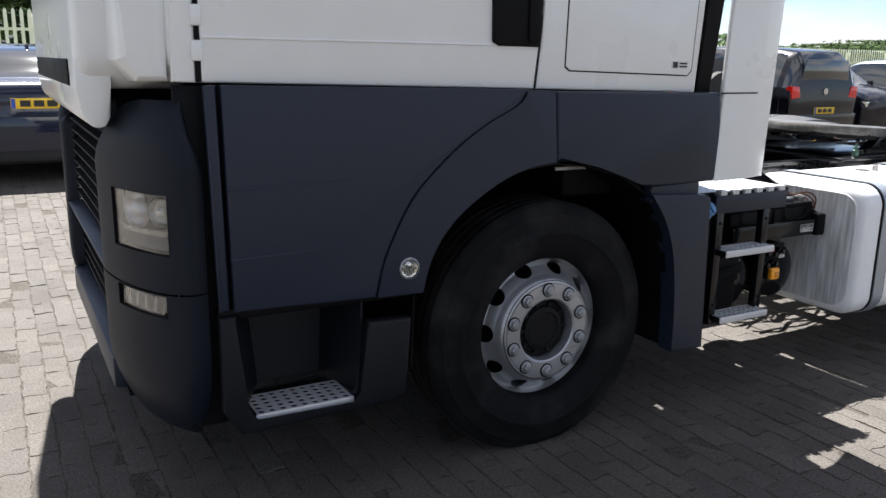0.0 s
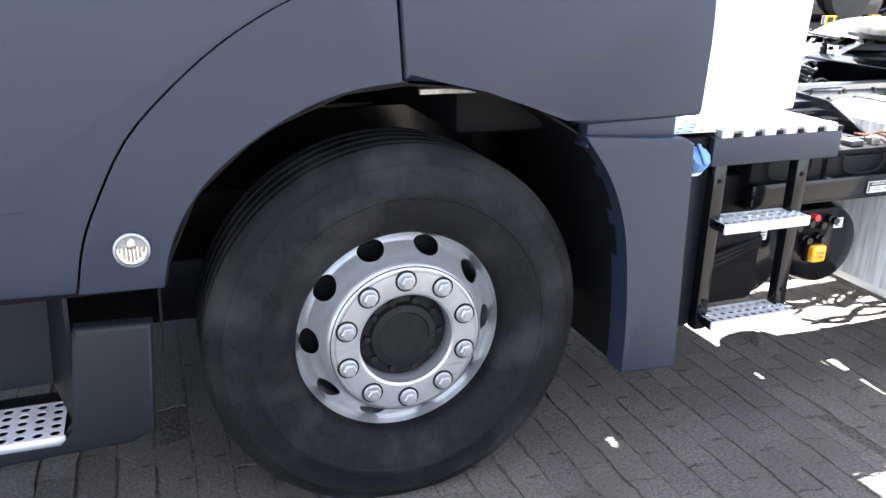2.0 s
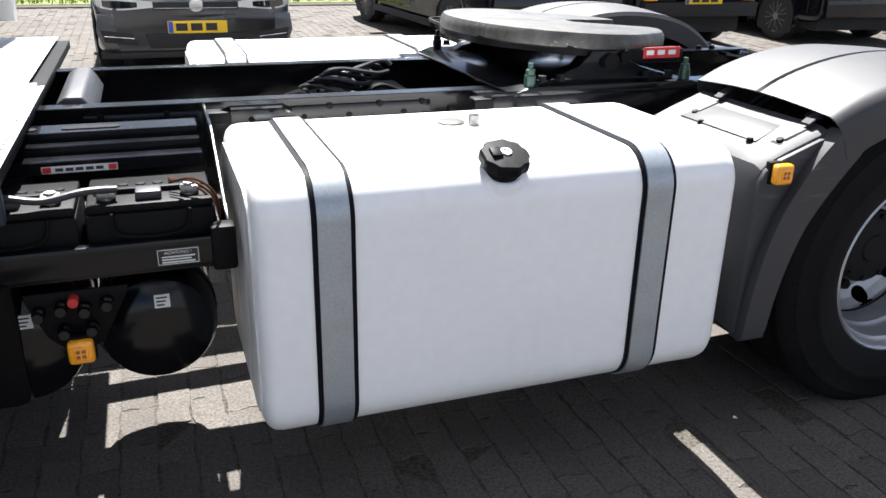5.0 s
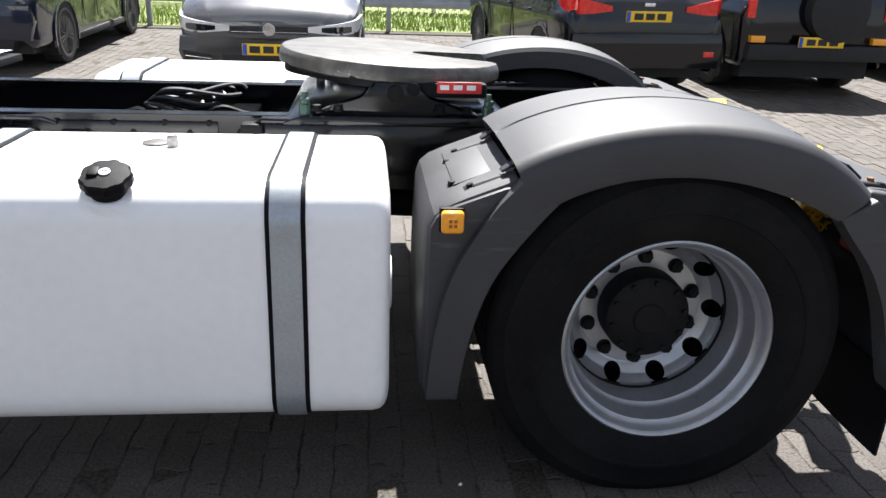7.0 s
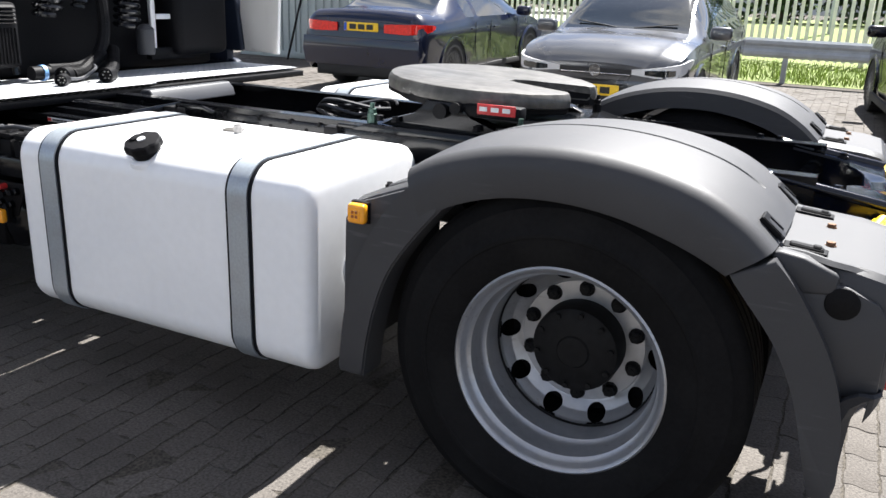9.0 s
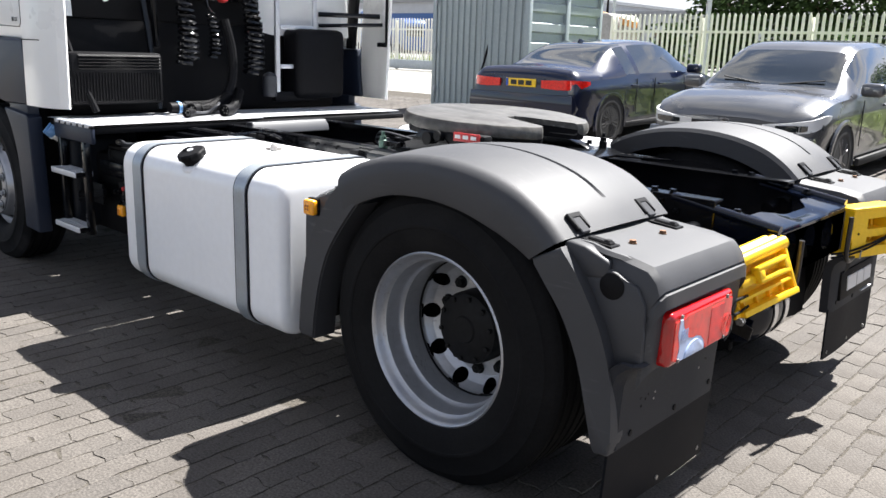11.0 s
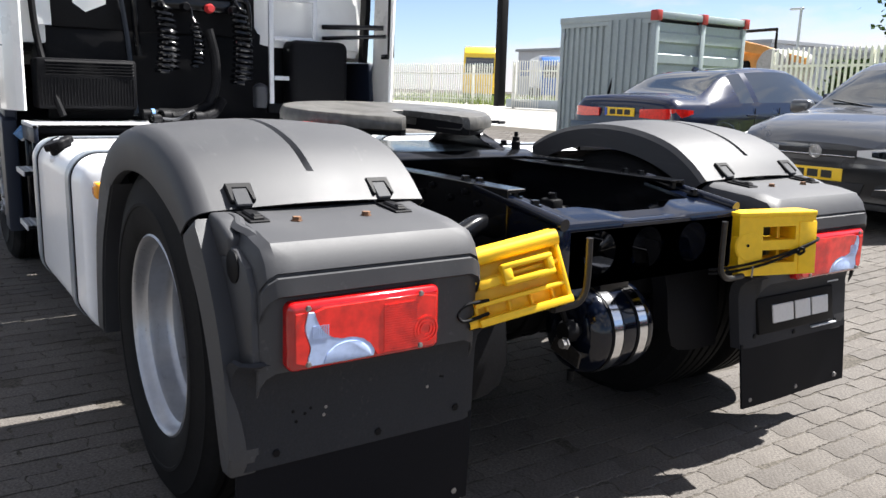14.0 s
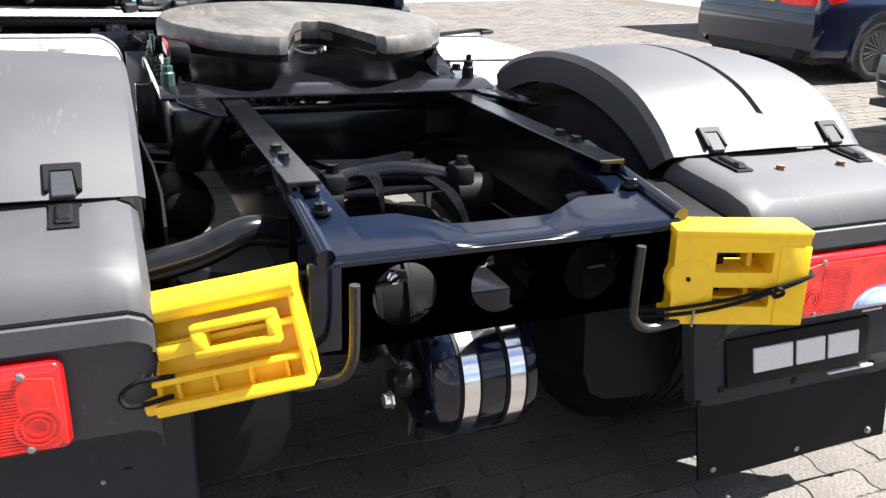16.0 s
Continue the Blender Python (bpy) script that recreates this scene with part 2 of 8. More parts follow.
def prism(pts, axis, a, b_, w=0.0, seg=2, bm=None, caps_only=False):
    """A polygon (in the two other axes, in x y z order) drawn out along an axis from a to b_."""
    i, j, k = AX[axis]
    b = bmesh.new()
    lo, hi = [], []
    for p in pts:
        for lst, d in ((lo, a), (hi, b_)):
            c = [0, 0, 0]
            c[i], c[j], c[k] = p[0], p[1], d
            lst.append(b.verts.new(c))
    n = len(pts)
    f0, f1 = b.faces.new(lo), b.faces.new(list(reversed(hi)))
    for q in range(n):
        b.faces.new((lo[q], hi[q], hi[(q + 1) % n], lo[(q + 1) % n]))
    if w > 0:
        bevel(b, (list(f0.edges) + list(f1.edges)) if caps_only else b.edges, w, seg)
    return join(bm, b)


def lathe(profile, seg=64, center=(0, 0, 0), bm=None, closed=False, axis="y"):
    """Rings of (radius, place along the axis), turned round the axis."""
    b = bmesh.new()
    rings = []
    for r, d in profile:
        ring = []
        for q in range(seg):
            a = 2 * math.pi * q / seg
            c, s = r * math.cos(a), r * math.sin(a)
            co = {"y": (c, d, s), "x": (d, c, s), "z": (c, s, d)}[axis]
            ring.append(b.verts.new((co[0] + center[0], co[1] + center[1], co[2] + center[2])))
        rings.append(ring)
    pairs = list(zip(rings, rings[1:])) + ([(rings[-1], rings[0])] if closed else [])
    for r0, r1 in pairs:
        for q in range(seg):
            b.faces.new((r0[q], r0[(q + 1) % seg], r1[(q + 1) % seg], r1[q]))
    if not closed:
        for ring in (rings[0], rings[-1]):
            if (ring[0].co - ring[seg // 2].co).length > 1e-4:
                b.faces.new(ring)
            else:
                bmesh.ops.pointmerge(b, verts=ring, merge_co=ring[0].co)
    return join(bm, b)


def ring_band(profile, seg, center, axis="y"):
    """A turned band without end caps."""
    b = lathe(profile, seg, center, axis=axis)
    bmesh.ops.delete(b, geom=[f for f in b.faces if len(f.verts) > 8], context="FACES")
    return b


def tube(pts, r, seg=10, bm=None, cap=True):
    b = bmesh.new()
    pts = [Vector(p) for p in pts]
    rings = []
    up = None
    for q, p in enumerate(pts):
        d = (pts[min(q + 1, len(pts) - 1)] - pts[max(q - 1, 0)]).normalized()
        if up is None:
            up = d.orthogonal().normalized()
        up = (up - d * up.dot(d)).normalized()
        side = d.cross(up)
        rings.append([b.verts.new(p + r * (math.cos(2 * math.pi * k / seg) * up + math.sin(2 * math.pi * k / seg) * side)) for k in range(seg)])
    for r0, r1 in zip(rings, rings[1:]):
        for k in range(seg):
            b.faces.new((r0[k], r0[(k + 1) % seg], r1[(k + 1) % seg], r1[k]))
    if cap:
        b.faces.new(rings[0])
        b.faces.new(list(reversed(rings[-1])))
    return join(bm, b)


def curve_pts(pts, n=8):
    """A smooth line through points."""
    P = [Vector(p) for p in pts]
    out = []
    for q in range(len(P) - 1):
        p0, p1, p2, p3 = P[max(q - 1, 0)], P[q], P[q + 1], P[min(q + 2, len(P) - 1)]
        for k in range(n):
            t = k / n
            out.append(0.5 * (2 * p1 + (p2 - p0) * t + (2 * p0 - 5 * p1 + 4 * p2 - p3) * t * t + (3 * p1 - p0 - 3 * p2 + p3) * t ** 3))
    out.append(P[-1])
    return out


def sheet(rows, thick=0.0, bm=None):
    """A surface through a grid of points, with thickness laid inwards along the normals."""
    b = bmesh.new()
    g = [[b.verts.new(p) for p in row] for row in rows]
    for r0, r1 in zip(g, g[1:]):
        for q in range(len(r0) - 1):
            b.faces.new((r0[q], r0[q + 1], r1[q + 1], r1[q]))
    bmesh.ops.remove_doubles(b, verts=b.verts, dist=1e-5)
    if thick:
        bmesh.ops.solidify(b, geom=b.faces[:], thickness=thick)
    return join(bm, b)


def perforated(x0, x1, y0, y1, z, nx, ny, r, t=0.004, bm=None, m=None, stagger=False):
    """A plate with real round holes."""
    b = bmesh.new()
    dx, dy = (x1 - x0) / nx, (y1 - y0) / ny
    for i in range(nx):
        for j in range(ny):
            cx, cy = x0 + (i + 0.5) * dx, y0 + (j + 0.5) * dy
            if stagger and (i + j) % 2:
                vs = [b.verts.new((cx + a * dx / 2, cy + c * dy / 2, z)) for a, c in ((-1, -1), (1, -1), (1, 1), (-1, 1))]
                b.faces.new(vs)
                continue
            outer, inner, low = [], [], []
            for k in range(8):
                a = math.pi / 4 * k + math.pi / 8
                c, s = math.cos(a), math.sin(a)
                q = max(abs(c), abs(s))
                outer.append(b.verts.new((cx + c / q * dx / 2, cy + s / q * dy / 2, z)))
                inner.append(b.verts.new((cx + c * r, cy + s * r, z)))
                low.append(b.verts.new((cx + c * r, cy + s * r, z - t)))
            corner = [b.verts.new((cx + a * dx / 2, cy + c * dy / 2, z)) for a, c in ((1, 1), (-1, 1), (-1, -1), (1, -1))]
            for k in range(8):
                n = (k + 1) % 8
                if k % 2 == 0:
                    b.faces.new((outer[k], corner[k // 2], outer[n], inner[n], inner[k]))
                else:
                    b.faces.new((outer[k], outer[n], inner[n], inner[k]))
                b.faces.new((inner[k], inner[n], low[n], low[k]))
    if m is not None:
        b.transform(m)
    bmesh.ops.remove_doubles(b, verts=b.verts, dist=1e-5)
    return join(bm, b)


def bolt(x, y, z, r=0.016, h=0.014, axis="z", bm=None, sign=1):
    prof = [(r * 1.25, 0), (r * 1.25, sign * h * 0.25), (r, sign * h * 0.25), (r, sign * h), (r * 0.6, sign * h * 1.05), (0.0001, sign * h * 1.05)]
    return lathe([(1e-5, 0)] + prof, 6 if r < 0.02 else 8, (x, y, z), bm, axis=axis)


YC = 1.265


def mirror_y(pts):
    return [(p[0], 2 * YC - p[1], p[2]) for p in pts]

# ---- tractor unit: chassis, cab, wheels ----
truck = thing("tractor_unit", "white two-axle tractor unit with dark grey lower panels, parked on pavers", "truck", at=(0, 0, 0))


def mirrored(bm):
    bmesh.ops.scale(bm, vec=(1, -1, 1), verts=bm.verts)
    bmesh.ops.translate(bm, vec=(0, 2 * YC, 0), verts=bm.verts)
    bmesh.ops.reverse_faces(bm, faces=bm.faces)
    return bm


def clamp_low(bm, z=0.001):
    for v in bm.verts:
        if v.co.z < z:
            v.co.z = z
    return bm


TR = 0.512


def tyre_bm(cx, cz, y_out, width, sign, grooves=4):
    """Tyre with bulging sidewall, shoulder and grooved tread; sign +1 when the inner side lies at larger y."""
    p = [(0.292, 0.045), (0.300, 0.030), (0.318, 0.018), (0.350, 0.006), (0.395, 0.0), (0.398, -0.003), (0.408, -0.003), (0.412, 0.0), (0.44, 0.004), (0.47, 0.014),
         (0.478, 0.014), (0.484, 0.021), (0.505, 0.030), (0.517, 0.040)]
    prof = [(r * TR / 0.525, d) for r, d in p]
    t0, t1 = 0.05, width - 0.05
    prof.append((TR, t0))
    for g in range(grooves):
        c = t0 + (t1 - t0) * (g + 0.6) / (grooves + 0.2)
        prof += [(TR, c - 0.008), (TR - 0.012, c - 0.005), (TR - 0.012, c + 0.005), (TR, c + 0.008)]
    prof.append((TR, t1))
    prof += [(r, width - d) for r, d in reversed([(q[0] * TR / 0.525, q[1]) for q in p])]
    return clamp_low(lathe([(r, y_out + sign * d) for r, d in prof], 96, (cx, 0, cz), closed=True))


def hole_ring(bm, cx, cz, n, rad, rr, rt, phase=0.0, ylim=None, profile=None):
    """Cut oval hand holes out of a turned disc and draw their edges onto the oval."""
    step = 2 * math.pi / n

    def oval(p):
        r, a = math.hypot(p.x - cx, p.z - cz), math.atan2(p.z - cz, p.x - cx)
        d = (a - phase + step / 2) % step - step / 2
        return r, a, d, ((r - rad) / rr) ** 2 + (d * rad / rt) ** 2

    kill = []
    for f in bm.faces:
        c = f.calc_center_median()
        if (not ylim or ylim[0] <= c.y <= ylim[1]) and oval(c)[3] < 1:
            kill.append(f)
    bmesh.ops.delete(bm, geom=kill, context="FACES")
    prof = sorted(profile)
    for e in [e for e in bm.edges if len(e.link_faces) == 1]:
        for v in e.verts:
            r, a, d, q = oval(v.co)
            if 0.3 < q < 2.5 and abs(q - 1) > 1e-3:
                k = 1 / math.sqrt(q)
                r2, a2 = rad + (r - rad) * k, a - d + d * k
                y = float(np.interp(r2, [p[0] for p in prof], [p[1] for p in prof]))
                v.co = Vector((cx + r2 * math.cos(a2), y, cz + r2 * math.sin(a2)))
    return bm


def dense(profile, n):
    out = []
    for (r0, d0), (r1, d1) in zip(profile, profile[1:]):
        out += [(r0 + (r1 - r0) * k / n, d0 + (d1 - d0) * k / n) for k in range(n)]
    return out + [profile[-1]]


def hex_nut(x, z, y0, sign, r, h, bm=None):
    """Hexagon nut on a round collar, with a chamfered crown and a stud end."""
    b = lathe([(r * 1.28, y0), (r * 1.28, y0 - sign * 0.003), (r * 1.12, y0 - sign * 0.005)], 18, (x, 0, z), bm)
    b = lathe([(r, y0 - sign * 0.003), (r, y0 - sign * h), (r * 0.80, y0 - sign * h * 1.12), (r * 0.45, y0 - sign * h * 1.12)], 6, (x, 0, z), b)
    return lathe([(r * 0.42, y0 - sign * h * 0.9), (r * 0.42, y0 - sign * h * 1.30), (1e-5, y0 - sign * h * 1.32)], 10, (x, 0, z), b)


def front_wheel(cx, cz, y0, sign, name="front_wheel"):
    flange = [(0.262, 0.24), (0.266, 0.12), (0.277, 0.100), (0.286, 0.085), (0.291, 0.062), (0.295, 0.050), (0.300, 0.044), (0.3055, 0.047), (0.3065, 0.056), (0.300, 0.062)]
    bm = lathe([(r, y0 + sign * d) for r, d in flange], 96, (cx, 0, cz))
    bmesh.ops.delete(bm, geom=[f for f in bm.faces if len(f.verts) > 8], context="FACES")
    w = part(name, bm, RIM, truck, "silver steel wheel rim with ten hexagon nuts")
    part("rim_gap", ring_band([(0.2905, y0 + sign * 0.0705), (0.2865, y0 + sign * 0.0795)], 96, (cx, 0, cz)), BLACKM, w)
    disc = [(0.277, 0.100)] + dense([(0.268, 0.108), (0.248, 0.098), (0.219, 0.056)], 8) + [(0.214, 0.038), (0.208, 0.027), (0.201, 0.021), (0.196, 0.020), (0.1945, 0.0235), (0.190, 0.0235), (0.1885, 0.019), (0.15, 0.018), (0.132, 0.019), (0.126, 0.023), (0.123, 0.075)]
    b2 = lathe([(r, y0 + sign * d) for r, d in disc], 220, (cx, 0, cz))
    bmesh.ops.delete(b2, geom=[f for f in b2.faces if len(f.verts) > 8], context="FACES")
    hole_ring(b2, cx, cz, 10, 0.2455, 0.0215, 0.036, phase=0.0, profile=[(r, y0 + sign * d) for r, d in disc if r > 0.216])
    part("wheel_disc", b2, RIM, w)
    part("weld_line", ring_band([(0.2045, y0 + sign * 0.0232), (0.2035, y0 + sign * 0.0205), (0.2020, y0 + sign * 0.0200)], 96, (cx, 0, cz)), GREYPLAST, w)
    for k in range(10):
        a = 2 * math.pi * (k + 0.5) / 10 + 0.02
        x, z = cx + 0.1675 * math.cos(a), cz + 0.1675 * math.sin(a)
        part("nut_seat", lathe([(0.029, y0 + sign * 0.0195), (0.029, y0 + sign * 0.0170), (0.020, y0 + sign * 0.0165)], 20, (x, 0, z)), HUB, w)
        part("wheel_nut", hex_nut(x, z, y0 + sign * 0.0165, sign, 0.0185, 0.018), NUT, w, smooth=20)
    hub = lathe([(0.123, y0 + sign * 0.09), (0.120, y0 + sign * 0.066), (0.094, y0 + sign * 0.058), (0.088, y0 + sign * 0.044), (0.070, y0 + sign * 0.040), (0.066, y0 + sign * 0.046), (0.03, y0 + sign * 0.046), (1e-5, y0 + sign * 0.044)], 40, (cx, 0, cz))
    for k in range(10):
        a = 2 * math.pi * k / 10
        bolt(cx + 0.100 * math.cos(a), y0 + sign * 0.061, cz + 0.100 * math.sin(a), 0.010, 0.014, "y", hub, -sign)
    part("hub", hub, HUB, w, "greasy black hub")
    part("brake_drum", lathe([(1e-5, y0 + sign * 0.15), (0.258, y0 + sign * 0.15), (0.258, y0 + sign * 0.24), (1e-5, y0 + sign * 0.24)], 40, (cx, 0, cz)), BLACKM, w)
    part("tyre", tyre_bm(cx, cz, y0 + sign * 0.012, 0.31, sign), TYREF, w, "worn black road tyre, dusty sidewall")
    return w


def rear_wheel(cx, cz, y0, sign):
    prof = [(0.300, 0.030), (0.304, 0.020), (0.304, 0.012), (0.2985, 0.008), (0.293, 0.012), (0.288, 0.022), (0.284, 0.036), (0.278, 0.046), (0.271, 0.052), (0.268, 0.066), (0.267, 0.105), (0.262, 0.118), (0.254, 0.126), (0.251, 0.142), (0.250, 0.215)]
    bm = lathe([(r, y0 + sign * d) for r, d in prof], 96, (cx, 0, cz))
    bmesh.ops.delete(bm, geom=[f for f in bm.faces if len(f.verts) > 8], context="FACES")
    w = part("rear_wheel", bm, RIM, truck, "silver deep-dish steel wheel rim, chipped along its lip")
    disc = [(0.2505, 0.205)] + dense([(0.245, 0.222), (0.224, 0.250), (0.196, 0.268)], 9) + [(0.191, 0.270), (0.188, 0.267), (0.15, 0.267), (0.125, 0.267)]
    b2 = lathe([(r, y0 + sign * d) for r, d in disc], 220, (cx, 0, cz))
    bmesh.ops.delete(b2, geom=[f for f in b2.faces if len(f.verts) > 8], context="FACES")
    hole_ring(b2, cx, cz, 10, 0.2225, 0.0245, 0.029, phase=0.0, profile=[(r, y0 + sign * d) for r, d in disc if r > 0.186])
    part("wheel_disc", b2, RIM, w)
    part("barrel_seam", ring_band([(0.2495, y0 + sign * 0.2015), (0.2475, y0 + sign * 0.2065), (0.2445, y0 + sign * 0.2085)], 96, (cx, 0, cz)), HUB, w)
    for k in range(10):
        a = 2 * math.pi * (k + 0.5) / 10
        x, z = cx + 0.1675 * math.cos(a), cz + 0.1675 * math.sin(a)
        part("wheel_nut", hex_nut(x, z, y0 + sign * 0.267, sign, 0.0185, 0.022), HUB, w, smooth=20)
    hub = lathe([(0.133, y0 + sign * 0.275), (0.132, y0 + sign * 0.20), (0.127, y0 + sign * 0.186), (0.112, y0 + sign * 0.178), (0.05, y0 + sign * 0.172), (0.045, y0 + sign * 0.166), (1e-5, y0 + sign * 0.164)], 48, (cx, 0, cz))
    for k in range(10):
        a = 2 * math.pi * (k + 0.3) / 10
        bolt(cx + 0.112 * math.cos(a), y0 + sign * 0.184, cz + 0.112 * math.sin(a), 0.009, 0.014, "y", hub, -sign)
    part("hub", hub, HUB, w, "greasy black hub cover")
    part("brake_drum", lathe([(1e-5, y0 + sign * 0.31), (0.24, y0 + sign * 0.31), (0.24, y0 + sign * 0.42), (1e-5, y0 + sign * 0.42)], 40, (cx, 0, cz)), BLACKM, w)
    part("tyre", tyre_bm(cx, cz, y0 - sign * 0.010, 0.30, sign), TYRE, w, "black drive tyre, outer of a twin pair")
    part("tyre", tyre_bm(cx, cz, y0 + sign * 0.325, 0.30, sign), TYRE, w, "black drive tyre, inner of a twin pair")
    return w


WZ = 0.497
front_wheel(0.0, WZ, 0.022, 1)
front_wheel(0.0, WZ, 2 * YC - 0.022, -1)
RX, RZ = 3.955, 0.494
rear_wheel(RX, RZ, 0.04, 1)
rear_wheel(RX, RZ, 2 * YC - 0.04, -1)
part("front_axle", lathe([(0.05, 0.3), (0.05, 2.24)], 16, (0, 0, 0.45)), BLACKM, truck)
ax = lathe([(0.075, 0.4), (0.075, 0.85), (0.1, 0.95), (0.2, 1.1), (0.215, 1.27), (0.2, 1.44), (0.1, 1.59), (0.075, 1.69), (0.075, 2.14)], 24, (RX, 0, RZ))
part("rear_axle", ax, BLACKM, truck)

# frame rails: C sections
for y0, y1, s in ((0.925, 0.993, 1), (1.635, 1.703, -1)):
    t = 0.009
    if s > 0:
        pts = [(y0, 0.69), (y1, 0.69), (y1, 0.69 + t), (y0 + t, 0.69 + t), (y0 + t, 0.955 - t), (y1, 0.955 - t), (y1, 0.955), (y0, 0.955)]
    else:
        pts = [(y1, 0.69), (y0, 0.69), (y0, 0.69 + t), (y1 - t, 0.69 + t), (y1 - t, 0.955 - t), (y0, 0.955 - t), (y0, 0.955), (y1, 0.955)]
    rail = part("frame_rail", prism(pts, "x", -1.2, 4.50, 0.002, 1), BLACK, truck, "black painted steel frame rail")
    # rows of rivets and bolts on the web
    side = y0 if s > 0 else y1
    for k in range(34):
        x = 1.55 + k * 0.085 + (0.02 if k % 3 else 0)
        part("bolt", bolt(x, side, 0.925 - 0.03 * (k % 2), 0.010, 0.012, "y", None, -s), BLACKM, rail, smooth=0)
# end cross member with three round holes: flanged channel with arms
ex0, ex1, ey0, ey1, ez0, ez1 = 4.36, 4.722, 0.945, 1.700, 0.695, 0.886
bm = bmesh.new()
nx, nz = 120, 34
hc = [(1.092, 0.792), (1.288, 0.792), (1.492, 0.792)]
vs = {}
for i in range(nx + 1):
    for k in range(nz + 1):
        vs[i, k] = bm.verts.new((ex1, ey0 + (ey1 - ey0) * i / nx, ez0 + (ez1 - 0.012 - ez0) * k / nz))
for i in range(nx):
    for k in range(nz):
        y, z = ey0 + (ey1 - ey0) * (i + 0.5) / nx, ez0 + (ez1 - 0.012 - ez0) * (k + 0.5) / nz
        if all((y - a) ** 2 + (z - c) ** 2 > 0.062 ** 2 for a, c in hc):
            bm.faces.new((vs[i, k], vs[i + 1, k], vs[i + 1, k + 1], vs[i, k + 1]))
for v in [v for v in bm.verts if not v.link_faces]:
    bm.verts.remove(v)
for v in bm.verts:
    for a, c in hc:
        d = math.hypot(v.co.y - a, v.co.z - c)
        if d < 0.0665:
            v.co.y, v.co.z = a + (v.co.y - a) * 0.0625 / max(d, 1e-4), c + (v.co.z - c) * 0.0625 / max(d, 1e-4)
bmesh.ops.solidify(bm, geom=bm.faces[:], thickness=0.01)
cross = part("end_cross_member", bm, NAVY, truck, "blue-black painted end cross member with three round holes")
# top flange with a waved front edge and arms that reach along the rails
rows = []
for i in range(49):
    y = ey0 + (ey1 - ey0) * i / 48
    u = abs(i - 24) / 24
    xin = 4.645 - 0.055 * max(0.0, min(1.0, (u - 0.30) / 0.25))
    if u > 0.80:
        xin = 4.38
    dip = -0.014 * (0.5 + 0.5 * math.cos(math.pi * min(1.0, max(0.0, u - 0.18) / 0.30)))
    back = ez1 + 0.05 * (ex1 - xin) / 0.34
    rows.append([(xin, y, back + dip * 0.4), (xin + (ex1 - 0.03 - xin) * 0.5, y, (back + ez1) / 2 + dip), (ex1 - 0.018, y, ez1 + dip * 0.5), (ex1 - 0.004, y, ez1 - 0.005 + dip * 0.5), (ex1 + 0.002, y, ez1 - 0.016), (ex1 + 0.002, y, ez1 - 0.026)])
part("top_flange", sheet(rows, 0.01), NAVY, cross)
for y in (0.975, 1.675):
    for x, z in ((4.475, 0.926), (4.565, 0.913)):
        washer = part("bolt", bolt(x, y, z, 0.0135, 0.017), BLACK, cross, smooth=0)
        part("washer", lathe([(1e-5, z - 0.002), (0.021, z - 0.002), (0.021, z + 0.004), (1e-5, z + 0.004)], 16, (x, y, 0), axis="z"), BLACK, washer)
    for x in (4.245, 4.32):
        part("bolt", bolt(x, y - 0.02 if y < 1.2 else y + 0.005, 0.955, 0.0135, 0.015), BLACK, cross, smooth=0)
for y in (0.940, 1.705):
    part("side_gusset", prism([(4.28, 0.67), (4.56, 0.685), (4.72, 0.697), (4.72, 0.875), (4.40, 0.93), (4.28, 0.95)], "y", y - 0.006, y + 0.006, 0.002, 1), NAVY, cross)
    part("rolled_edge", tube([(4.33, y, 0.944), (4.40, y, 0.934), (4.715 if y > 1 else 4.735, y, 0.887 if y > 1 else 0.884)], 0.0175, 14), NAVY, cross, "rolled blue-black edge")
    part("corner_plate", box(4.712, 4.730, y - 0.03, y + 0.03, 0.70, 0.872, 0.004), NAVY, cross)
for y, z, d in ((1.085, 0.755, 0.0), (1.285, 0.76, 0.02), (1.30, 0.80, 0.035)):
    br = part("hole_bracket", prism([(y - 0.06, z), (y + 0.055, z + 0.012), (y + 0.05, z + 0.035), (y - 0.02, z + 0.05), (y - 0.055, z + 0.02)], "x", 4.60 - d, 4.612 - d, 0.003), BLACK, cross, "black bracket behind the holes")
    part("bolt", bolt(4.612 - d, y + 0.02, z + 0.025, 0.011, 0.014, "x"), CHROME, br, smooth=0)
# cross members and gear between the rails
for x in (0.9, 2.55, 3.35):
    part("cross_member", prism([(x, 0.70), (x + 0.12, 0.70), (x + 0.12, 0.88), (x, 0.88)], "y", 0.99, 1.62, 0.01), BLACK, truck)
part("gearbox", box(0.5, 1.38, 1.02, 1.58, 0.42, 0.82, 0.06, 3), BLACKM, truck, "black gearbox between the frame rails")
part("drive_shaft", tube([(1.36, YC, 0.62), (3.75, YC, 0.52)], 0.055, 16), BLACKM, truck)
part("undertray", box(-1.35, 1.2, 0.5, 2.05, 0.42, 0.62, 0.03), BLACKM, truck)

